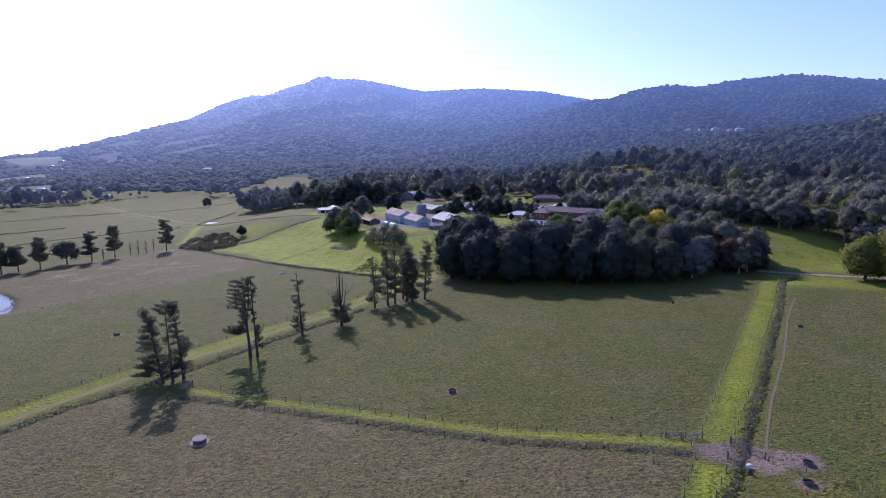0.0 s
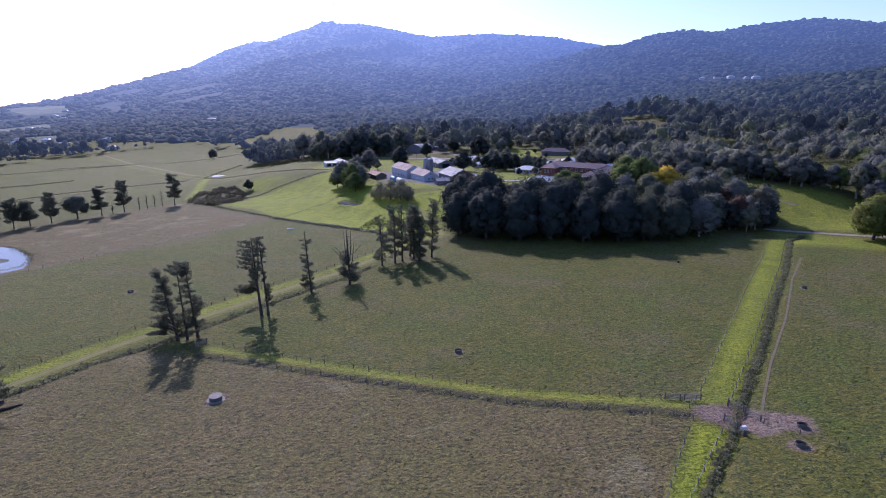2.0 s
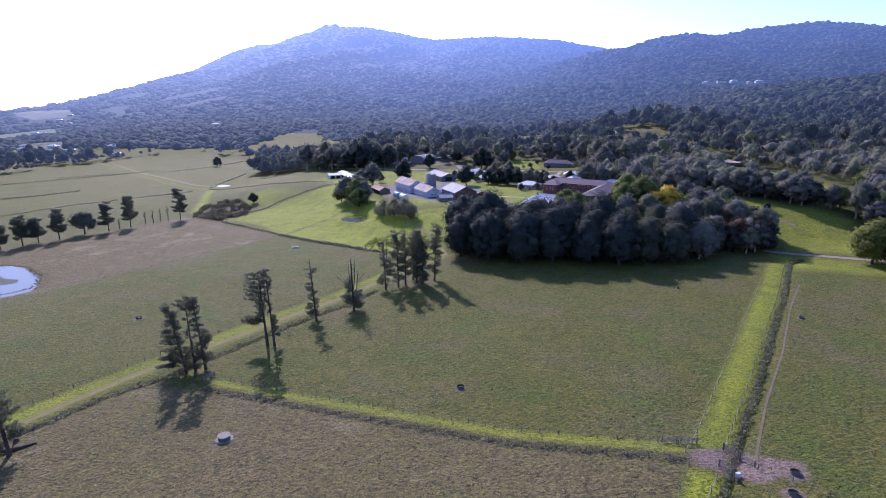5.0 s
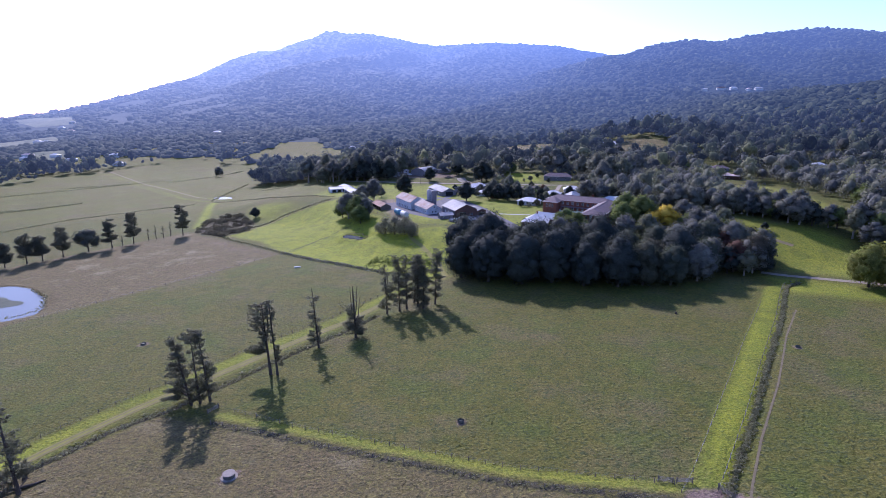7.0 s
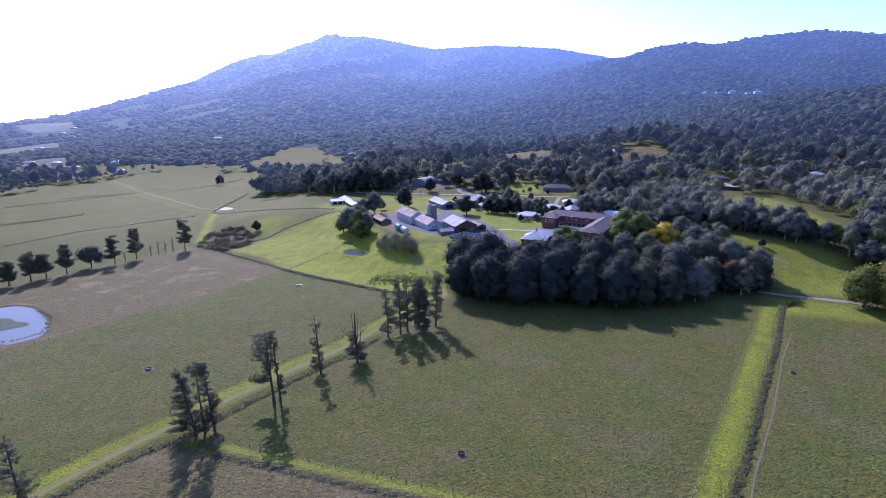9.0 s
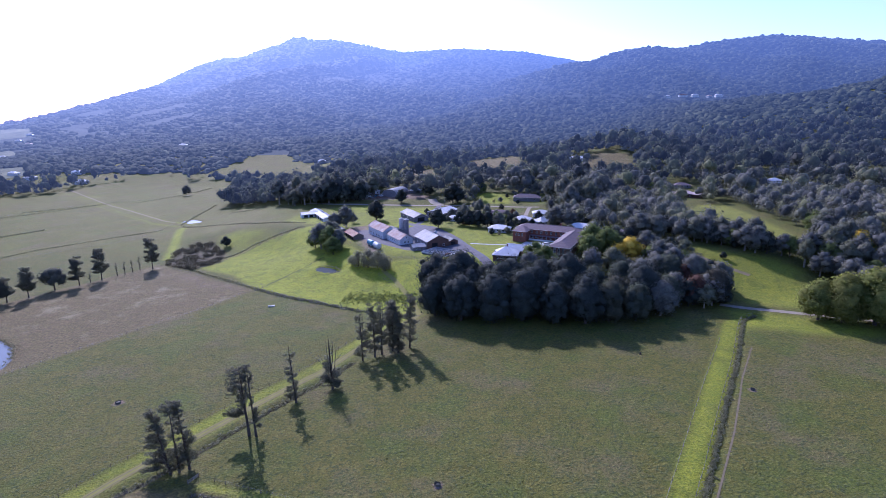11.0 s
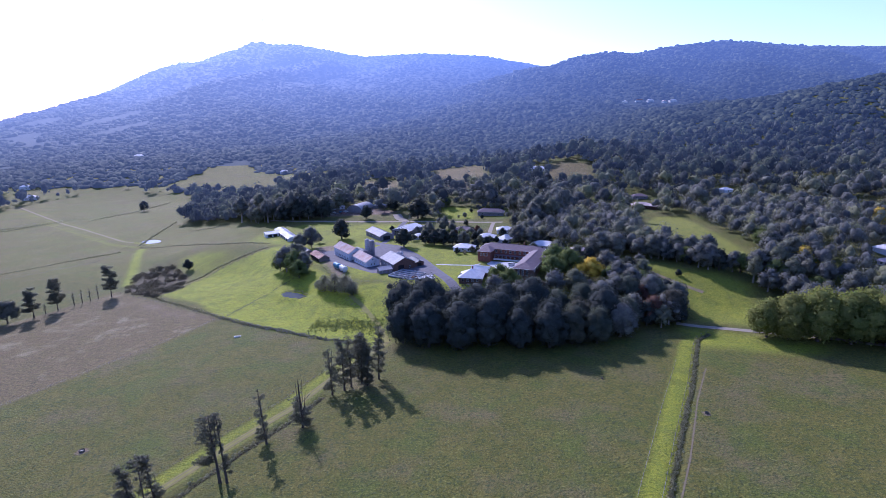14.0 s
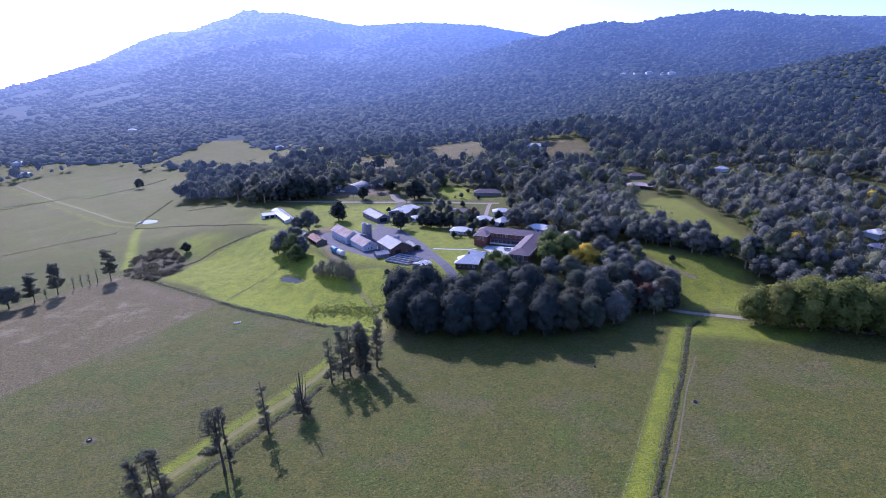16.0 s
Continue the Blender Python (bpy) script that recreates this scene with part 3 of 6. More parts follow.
rut = np.maximum(band(shifted(TRACK_W, 0.9), GX, GY, 0.5, 0.6), band(shifted(TRACK_W, -0.9), GX, GY, 0.5, 0.6))
paint("dirt", np.maximum.reduce([blob(JUNCTION, GX, GY, 1.0), (0.25 + 0.4 * fade) * blob(BARE_CORNER, GX, GY, 10), 0.72 * blob(WEST_YARD, GX, GY, 4), 0.75 * blob([(-84, 592), (-58, 586), (-20, 584), (0, 576), (10, 590), (-20, 622), (-74, 630)], GX, GY, 6), 0.5 * band(MEADOW_PATH, GX, GY, 1.2, 1.2), 0.55 * band(PATH_E, GX, GY, 0.4, 0.8), 0.56 * rut]
                                 + [np.clip(1.5 - np.hypot(GX - a, GY - b) / r, 0, 0.9) for a, b, r in ((-51.6, 108.2, 2.4), (3.2, 129.4, 1.5), (68.5, 92, 2.4), (64.6, 86, 2.2), (117.6, 171, 1.6), (-118.2, 190.3, 2.0))]))
paint("litter", np.maximum.reduce([0.62 * blob(ROUGH_PATCH, GX, GY, 3), band(MEADOW_DRAIN, GX, GY, 0.5, 0.8), band(shifted(MEADOW_PATH, -2.4), GX, GY, 0.5, 0.8), 0.8 * band(BROWN_LINE, GX, GY, 0.6, 1.0), band(DITCH_E, GX, GY, 0.6, 0.7), band(DITCH_W, GX, GY, 1.0, 0.8), band(shifted(BANK, -0.4), GX, GY, 0.9, 0.7)]))

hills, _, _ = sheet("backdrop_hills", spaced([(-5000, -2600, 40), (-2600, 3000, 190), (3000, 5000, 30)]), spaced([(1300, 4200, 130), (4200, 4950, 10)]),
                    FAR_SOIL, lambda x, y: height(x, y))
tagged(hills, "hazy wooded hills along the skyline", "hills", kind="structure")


def drape(name, poly, mat, label, lift=0.06, cell=4.0, category="road"):
    """A sheet over the ground, cut to an outline."""
    bm = bmesh.new()
    bm.faces.new([bm.verts.new((x, y, 0)) for x, y in poly])
    for axis in (0, 1):
        lo, hi = min(p[axis] for p in poly), max(p[axis] for p in poly)
        v = math.floor(lo / cell) * cell + cell
        while v < hi:
            at = (v, 0, 0) if axis == 0 else (0, v, 0)
            bmesh.ops.bisect_plane(bm, geom=bm.verts[:] + bm.edges[:] + bm.faces[:], plane_co=at, plane_no=(1 - axis, axis, 0))
            v += cell
    for v in bm.verts:
        v.co.z = hz(v.co.x, v.co.y) + lift
    bmesh.ops.recalc_face_normals(bm, faces=bm.faces[:])
    if bm.faces and bm.faces[:][0].normal.z < 0:
        bmesh.ops.reverse_faces(bm, faces=bm.faces[:])
    ob = part(name, bm, mat, None, label)
    return tagged(ob, "", category, kind="structure")


def ribbon(name, line, width, mat, label, lift=0.08):
    steps = along(line, 3.0)
    verts, faces = [], []
    for i, (x, y, dx, dy) in enumerate(steps):
        for k in (-1, -0.33, 0.33, 1):
            px, py = x - dy * k * width / 2, y + dx * k * width / 2
            verts.append((px, py, hz(px, py) + lift))
        if i:
            a = 4 * (i - 1)
            faces += [(a + 1 + j, a + j, a + 4 + j, a + 5 + j) for j in range(3)]
    ob = new(name, mesh_of(name, verts, faces, mat))
    return tagged(ob, label, "road", kind="structure")


def pond(name, poly, label):
    level = water_level(poly)
    cx, cy = sum(p[0] for p in poly) / len(poly), sum(p[1] for p in poly) / len(poly)
    ring = [(cx + 1.03 * (x - cx), cy + 1.03 * (y - cy), level) for x, y in poly]
    ob = new(name, mesh_of(name, ring, [tuple(range(len(ring)))], WATER))
    return tagged(ob, label, "pond", kind="structure")


pond("water", POND_W, "farm dam reflecting the pale sky")
pond("water", POND_S, "small round pond in bright grass")
pond("water", POND_F, "shallow pond on the far paddock")

# Flat dark green patch just above the water of the dam.
patch_ring = [(-228 + (15 + 2.5 * math.sin(3 * a + 1)) * math.cos(a), 246 + (9 + 1.5 * math.sin(5 * a)) * math.sin(a), water_level(POND_W) + 0.05) for a in [2 * math.pi * k / 40 for k in range(40)]]
tagged(new("dam_patch", mesh_of("dam_patch", patch_ring, [tuple(range(40))], surface("dark_dam_patch", (0.03, 0.045, 0.03), (0.045, 0.06, 0.04), 0.3, 0.8, 0.2))), "dark green patch lying on the dam", "weed", kind="structure")

ribbon("road", [(-130, 600), (-95, 580), (-60, 566), (-30, 556), (18, 540), (60, 522), (110, 500)], 5.0, GRAVEL, "pale gravel road behind the village")
ribbon("road", [(8, 578), (10, 560), (16, 541)], 9.0, GRAVEL, "pale gravel turnout by the woods")
ribbon("road", [(-14, 452), (-4, 440), (6, 431), (18, 398), (25, 372), (31, 346), (37, 322), (41, 304)], 6.5, ASPHALT, "grey asphalt drive through the village")
ribbon("road", [(16, 541), (6, 500), (0, 470), (-6, 446)], 5.0, ASPHALT, "grey asphalt side drive")
ribbon("road", [(84, 446), (90, 470), (97, 496), (100, 504)], 3.6, GRAVEL, "pale gravel drive between the cottages and the road")
ribbon("road", [(32, 366), (42, 361), (56, 355), (64, 358)], 1.8, CONCRETE, "pale concrete footpath over the lawn")
ribbon("road", [(152, 258), (161, 251), (176, 243), (190, 235), (212, 222), (235, 205), (270, 190)], 3.6, GRAVEL, "pale gravel farm lane")
ribbon("road", [(150, 336), (163, 312), (174, 297), (184, 286)], 3.0, EARTH, "worn earth path beside the meadow")
GRASSY_TRACK = surface("grassy_earth_track", (0.185, 0.176, 0.040), (0.230, 0.206, 0.062), 0.35, 0.95, 0.25, stain=(0.14, 0.15, 0.024))
RUT = surface("worn_wheel_rut", (0.130, 0.106, 0.060), (0.170, 0.138, 0.086), 0.6, 0.95, 0.3, stain=(0.085, 0.08, 0.04))
ribbon("road", TRACK_W[:10], 3.2, GRASSY_TRACK, "pale worn farm track with grassy middle", 0.04)
ribbon("road", PATH_E, 0.55, RUT, "narrow brown cattle path beside the ditch", 0.06)
for off in (-1.0, 0.75):
    ribbon("road", shifted(TRACK_W[:10], off), 0.42, RUT, "narrow worn wheel rut in the farm track", 0.07)
ribbon("road", [(-3, 268), (-8, 290), (-18, 315), (-28, 335)], 2.6, GRASSY_TRACK, "worn path up the green bank", 0.05)
ribbon("road", [(-622, 975), (-428, 769), (-297, 625), (-278, 612)], 3.0, EARTH, "worn farm track across the far paddocks")
drape("pavement", [(-60, 432), (-46, 436), (-20, 425), (-8, 440), (4, 434), (16, 398), (24, 370), (30, 344), (24, 336), (16, 332), (-1, 352), (-12, 356), (-20, 366), (-46, 400)],
      ASPHALT, "grey asphalt farmyard", 0.05)
# The far fields emit painted haze as well.
FAR_FIELD = painted_haze_material("far_fields", (0.17, 0.18, 0.09), (0.22, 0.21, 0.11), 0.53, 0.0)
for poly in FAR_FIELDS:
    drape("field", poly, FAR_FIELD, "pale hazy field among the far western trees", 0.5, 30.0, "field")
drape("pavement", [(66, 356), (70, 362), (100, 345), (84, 316), (76, 322)], CONCRETE, "pale concrete courtyard", 0.1)


# ---- trees ----
def leaves(lobes, count, size, seed, flat=0.35, hollow=0.5):
    """Leaf clumps: lens-shaped leaves spread through ellipsoid lobes (centre, radii), most of them near the skin."""
    rng = np.random.default_rng(seed)
    c = np.array([l[0] for l in lobes], float)
    r = np.array([l[1] for l in lobes], float)
    weight = (r[:, 0] * r[:, 1] + r[:, 0] * r[:, 2] + r[:, 1] * r[:, 2])
    k = rng.choice(len(lobes), count, p=weight / weight.sum())
    u = rng.normal(size=(count, 3))
    u /= np.linalg.norm(u, axis=1)[:, None]
    far = hollow + (1 - hollow) * rng.random(count) ** 0.6
    p = c[k] + u * r[k] * far[:, None]
    nrm = u + rng.normal(size=(count, 3)) * 0.8 + np.array([0, 0, flat])
    nrm /= np.linalg.norm(nrm, axis=1)[:, None]
    a = np.cross(nrm, rng.normal(size=(count, 3)))
    a /= np.linalg.norm(a, axis=1)[:, None]
    b = np.cross(nrm, a)
    s = size * (0.6 + 0.8 * rng.random(count))[:, None]
    bend = nrm * s * 0.25
    verts = np.stack([p - a * s, p - b * s * 0.62 + bend, p + a * s, p + b * s * 0.62 + bend], 1).reshape(-1, 3)
    faces = np.arange(4 * count).reshape(-1, 4)
    out = p - c.mean(axis=0)
    out /= np.linalg.norm(out, axis=1)[:, None] + 1e-6
    soft = u * 0.3 + out * 0.6 + rng.normal(size=(count, 3)) * 0.25 + np.array([0, 0, 0.4])
    soft /= np.linalg.norm(soft, axis=1)[:, None]
    return verts, faces, np.repeat(soft, 4, axis=0)


def cores(lobes, seed, shrink=0.7, rough=0.25):
    """Closed, uneven foliage masses inside the lobes: 24 four-sided faces each."""
    rng = np.random.default_rng(seed + 900)
    grid = [(i, j, k) for i in (-1, 0, 1) for j in (-1, 0, 1) for k in (-1, 0, 1) if max(abs(i), abs(j), abs(k)) == 1]
    index = {g: n for n, g in enumerate(grid)}
    quads = []
    for axis in range(3):
        for side in (-1, 1):
            for u in (-1, 0):
                for w in (-1, 0):
                    ring = []
                    for du, dw in ((0, 0), (1, 0), (1, 1), (0, 1)):
                        g = [0, 0, 0]
                        g[axis], g[(axis + 1) % 3], g[(axis + 2) % 3] = side, u + du, w + dw
                        ring.append(index[tuple(g)])
                    quads.append(ring if side > 0 else ring[::-1])
    unit = np.array(grid, float)
    unit /= np.linalg.norm(unit, axis=1)[:, None]
    quads = np.array(quads)
    middle = np.mean([l[0] for l in lobes], axis=0)
    vs, fs, ns = [], [], []
    for k, (c, r) in enumerate(lobes):
        swell = shrink * rng.uniform(1 - rough, 1 + rough, len(unit))
        v = np.array(c) + unit * np.array(r) * swell[:, None]
        out = (v - middle) / (np.linalg.norm(v - middle, axis=1)[:, None] + 1e-6)
        vs.append(v)
        fs.append(quads + k * len(unit))
        ns.append(unit * 0.5 + out * 0.6 + np.array([0, 0, 0.15]))
    ns = np.concatenate(ns)
    return np.concatenate(vs), np.concatenate(fs), ns / np.linalg.norm(ns, axis=1)[:, None]


def massed(lobes, count, size, seed, flat=0.35, hollow=0.8, solid=0):
    """Foliage masses with leaf sprays standing off their skin."""
    v, f, nrm = cores(lobes[:solid] if solid else lobes, seed)
    v2, f2, n2 = leaves([(c, tuple(1.14 * k for k in r)) for c, r in lobes], count, size, seed, flat=flat, hollow=hollow)
    return np.concatenate([v, v2]), np.concatenate([f, f2 + len(v)]), np.concatenate([nrm, n2])


def crown_mesh(name, lobes, count, size, seed, mat, hollow=0.5, solid=False):
    v, f, nrm = massed(lobes, count, size, seed, hollow=0.5) if solid else leaves(lobes, count, size, seed, hollow=hollow)
    return fast_mesh(name, v, f, mat, nrm)


def limb(start, end, sag, r, bm, sides=5):
    s, e = Vector(start), Vector(end)
    mid = s.lerp(e, 0.5) + Vector((0, 0, sag))
    tube(bm, [s, mid, e], [r, r * 0.7, r * 0.3], sides)


def broad_tree(h, w, seed, leaf, bark=BARK, base=0.22, lobes=9, count=900, size=0.75, hollow=0.55, squash=0.8, solid=True, lump=1.0, wild=0.0, heart=0.0):
    """Trunk and crown meshes of a broad-headed tree, h high and w wide."""
    rng = random.Random(seed)
    bm = bmesh.new()
    lean = rng.uniform(-0.04, 0.04) * h
    fork = h * (base + 0.12)
    r0 = 0.028 * h
    tube(bm, [(0, 0, -0.4), (lean * 0.3, 0, fork * 0.5), (lean * 0.6, lean * 0.3, fork), (lean, lean * 0.5, h * 0.72)], [r0 * 1.25, r0, r0 * 0.85, r0 * 0.35])
    spots = []
    for i in range(lobes):
        a = 2.4 * i + rng.uniform(-0.4, 0.4)
        v = (i + 0.5) / lobes
        rise = h * (base + 0.14 + (0.86 - base - 0.22) * v + wild * rng.uniform(-0.07, 0.09))
        ring = w / 2 * ((0.68 - 0.1 * wild) * math.sin(math.pi * (0.18 + (0.72 - 0.17 * wild) * v)) + rng.uniform(-0.08 - 0.34 * wild, 0.1 + 0.26 * wild))
        lr = lump * w * rng.uniform(0.19, 0.27)
        p = (ring * math.cos(a), ring * math.sin(a), rise)
        spots.append((p, (lr, lr, lr * squash * rng.uniform(0.8, 1.05))))
        limb((lean * 0.6, lean * 0.3, fork * rng.uniform(0.8, 1.05)), p, -0.02 * h, r0 * 0.4, bm)
    spots.append(((lean, lean * 0.5, h * 0.84), (w * 0.22, w * 0.22, h * 0.15)))
    for k in range(7 if heart else 0):
        v = (0.30, 0.33, 0.36, 0.56, 0.59, 0.62, 0.74)[k]
        r = heart * w * rng.uniform(0.30, 0.36)
        off = w * (0.17 if k < 6 else 0.0)
        spots.append(((off * math.cos(2.1 * k), off * math.sin(2.1 * k), h * v), (r, r, 0.95 * r)))
    trunk = bpy.data.meshes.new("trunk")
    bm.to_mesh(trunk)
    bm.free()
    trunk.materials.append(bark)
    return trunk, crown_mesh("crown", spots, count, size, seed, leaf, hollow, solid)


def tall_pine(h, seed, branches, leaf=PINE, bark=BARK, lean=(0.0, 0.0), count=650, size=0.155, forks=(), r0=None):
    """A tall open tree. branches: (height share, length, direction in degrees, tuft radius) rows; forks: bare side stems."""
    rng = random.Random(seed)
    bm = bmesh.new()
    r0 = r0 or 0.02 * h
    lx, ly = lean

    def axis(v):
        return Vector((lx * v, ly * v, h * v))

    tube(bm, [axis(v) - Vector((0, 0, 0.5 if v == 0 else 0)) for v in (0, 0.12, 0.35, 0.65, 0.9, 1.0)], [r0 * 1.5, r0 * 1.05, r0 * 0.85, r0 * 0.6, r0 * 0.3, r0 * 0.12])
    for v0, dx, dy, v1 in forks:
        s = axis(v0)
        e = Vector((s.x + dx, s.y + dy, h * v1))
        tube(bm, [s, s.lerp(e, 0.3) + Vector((dx * 0.35, dy * 0.35, 0)), e], [r0 * 0.5, r0 * 0.4, r0 * 0.1], 6)
    spots = []
    for v, length, turn, tuft, *steep in branches:
        a = radians(turn)
        s = axis(v)
        up = steep[0] if steep else rng.uniform(0.05, 0.3)
        tip = s + Vector((length * math.cos(a), length * math.sin(a), length * up))
        limb(s, tip, -0.06 * length, r0 * 0.28, bm)
        if tuft > 0:
            runs = max(3, int(length / 0.9))
            for i in range(runs):
                u = 0.3 + 0.7 * (i + 0.7) / runs
                k = 0.55 + 0.5 * math.sin(math.pi * min(1.0, 0.25 + 0.75 * u))
                spots.append((s.lerp(tip, u) + Vector((rng.uniform(-0.35, 0.35), rng.uniform(-0.35, 0.35), rng.uniform(-0.25, 0.25))), (0.92 * tuft * k, 0.92 * tuft * k, tuft * k * 0.52)))
    trunk = bpy.data.meshes.new("trunk")
    bm.to_mesh(trunk)
    bm.free()
    trunk.materials.append(bark)
    return trunk, crown_mesh("crown", spots, int(7.6 * count), size, seed, leaf, 0.05)


def whorls(rng, v0, v1, n, length, tuft, turn0=0.0, spread=360.0, taper=0.0):
    """Branch rows from height share v0 to v1."""
    out = []
    n = int(n * 1.5)
    for i in range(n):
        u = (i + rng.random() * 0.8) / n
        out.append((v0 + (v1 - v0) * u, length * (1 - taper * u) * rng.uniform(0.65, 1.2), turn0 + rng.uniform(-spread / 2, spread / 2), tuft * rng.uniform(0.9, 1.7) * (1 - 0.4 * taper * u)))
    return out


def plant(name, meshes, x, y, turn, scale, label, category="tree", group="", sink=0.0, stretch_z=1.0):
    trunk, crown = meshes
    ob = empty(name, Matrix.LocRotScale((x, y, hz(x, y) - sink), Euler((0, 0, radians(turn))), (scale, scale, scale * stretch_z)), label, category, group)
    part_mesh("trunk", trunk, ob)
    part_mesh("crown", crown, ob)
    return ob


R = random.Random(7)
# the open row of old pines along the track
ROW = "old pines along the farm track"
plant("pine_tree", tall_pine(21.0, 1, [(0.10 + 0.011 * k, 8.2 - 0.16 * k, 180 + 61 * k % 110 - 55, 1.15, 0.0 + 0.004 * k) for k in range(24)] + whorls(R, 0.36, 0.72, 16, 4.7, 1.0, 180, 170, 0.3) + whorls(R, 0.70, 0.99, 14, 2.3, 0.9, 180, 250, 0.3)
                                + whorls(R, 0.08, 0.9, 12, 1.9, 0.9, 0, 160), lean=(-4.0, 1.0), count=2000, r0=0.36), -76.8, 142.5, 0, 1,
      "dark old pine leaning beside the farm track", "tree", ROW)
plant("pine_tree", tall_pine(23.0, 2, whorls(R, 0.06, 0.32, 10, 2.4, 1.0) + whorls(R, 0.4, 0.8, 9, 1.3, 0.6) + [(0.80 + 0.012 * k, 3.9 - 0.12 * k, 137 * k, 1.0, 0.55 - 0.03 * k) for k in range(15)], lean=(-1.4, 1.0), count=1000, r0=0.3), -74.5, 143.2, 0, 1,
      "slender old pine with a flat tuft on top", "tree", ROW)
plant("pine_tree", tall_pine(22.5, 3, whorls(R, 0.08, 0.55, 26, 3.0, 1.05) + whorls(R, 0.55, 0.82, 13, 1.5, 0.75) + whorls(R, 0.84, 1.0, 10, 1.9, 0.8), lean=(-1.9, 0.5), count=1300, r0=0.33), -72.0, 144.5, 0, 1,
      "dark pine clothed with needles low down", "tree", ROW)
plant("pine_tree", tall_pine(25.6, 4, whorls(R, 0.30, 0.36, 5, 6.2, 1.2, 185, 40) + whorls(R, 0.36, 0.58, 12, 2.8, 0.95, 180, 220) + [(0.55 + 0.021 * k, 5.6 - 0.08 * k, 125 + 47 * k % 130, 1.0, 0.42 - 0.016 * k) for k in range(20)]
                                + whorls(R, 0.6, 0.98, 14, 3.0, 0.8, 0, 200), lean=(-1.6, 0.5), forks=((0.35, -1.6, 0.3, 0.97), (0.45, 1.0, 0.5, 0.99)), count=1600, r0=0.42), -59.0, 161.0, 0, 1,
      "tall thinning pine with a broad fan-shaped head", "tree", ROW)
plant("pine_tree", tall_pine(25.6, 5, whorls(R, 0.12, 0.42, 9, 1.9, 0.8, 0, 180) + whorls(R, 0.45, 0.75, 10, 1.1, 0.5) + whorls(R, 0.75, 1.0, 12, 1.7, 0.55), lean=(-1.3, 0.3), count=650, r0=0.34), -56.6, 160.5, 0, 1,
      "bare-trunked pine with a sparse crown", "tree", ROW)
plant("pine_tree", tall_pine(23.0, 6, whorls(R, 0.06, 0.34, 12, 2.9, 1.05, 180, 240) + whorls(R, 0.40, 0.62, 8, 2.4, 0.9, 170, 220) + whorls(R, 0.68, 0.86, 6, 2.1, 0.75) + whorls(R, 0.86, 0.97, 5, 0.8, 0.0), lean=(-1.6, 0.5), count=900, r0=0.32), -48.0, 181.5, 0, 1,
      "ragged pine with a dead bare top", "tree", ROW)
plant("pine_tree", tall_pine(20.5, 7, whorls(R, 0.06, 0.36, 22, 4.4, 1.2) + whorls(R, 0.36, 0.6, 9, 3.2, 0.95, 180, 150) + whorls(R, 0.5, 0.9, 7, 1.6, 0.35) + [(0.42, 6.0, 182, 0.9, 0.85), (0.45, 5.0, 175, 0.8, 1.0), (0.5, 4.6, 10, 0.6, 1.0)], lean=(-0.6, 0.4),
                                forks=((0.3, -1.6, 0.4, 0.98), (0.35, -0.6, 0.2, 1.02), (0.38, 1.0, 0.4, 0.98), (0.3, 2.2, -0.4, 0.8)), count=1400, r0=0.38), -36.0, 190.5, 0, 1,
      "half-dead pine with bare grey upper limbs", "tree", ROW)
for i, (x, y, h, dead) in enumerate(((-27.0, 215.5, 21.5, 1), (-22.0, 218.5, 24.0, 0), (-19.2, 221.0, 24.5, 1), (-14.5, 224.0, 23.5, 0), (-12.0, 221.0, 19.0, 0), (-7.0, 226.0, 25.0, 0), (-16.5, 229.0, 22.0, 0))):
    rows = whorls(R, 0.10, 0.6, 18, 3.3, 1.2) + (whorls(R, 0.6, 0.97, 12, 2.1, 0.8) if dead else whorls(R, 0.55, 0.99, 22, 3.4, 1.15, 0, 360, 0.3))
    plant("pine_tree", tall_pine(h, 20 + i, rows, lean=(-0.8 + 0.3 * i, 0.5), forks=((0.4, 1.0, 0.3, 0.98), (0.45, -0.9, 0.2, 0.95)) if dead else (), count=1100 if dead else 1700, r0=0.34), x, y, 0, 1,
          "old pine with bare upper stems" if dead else "dark old pine with a shaggy crown", "tree", ROW)
plant("pine_tree", tall_pine(25.0, 40, whorls(R, 0.10, 0.5, 18, 4.4, 1.0, 0, 360, 0.2) + whorls(R, 0.45, 0.98, 26, 3.6, 0.6, 0, 360, 0.5), lean=(-1.4, 0), count=1100, r0=0.4), -98.6, 103.5, 0, 1, "grey thinning pine beside the ditch", "tree", ROW)
plant("pine_tree", tall_pine(18.0, 41, whorls(R, 0.1, 0.97, 30, 3.6, 1.2, 0, 360, 0.4), lean=(-1.0, 0), count=1200, r0=0.36), -107.5, 100.0, 0, 1, "grey thinning pine beside the ditch", "tree", ROW)

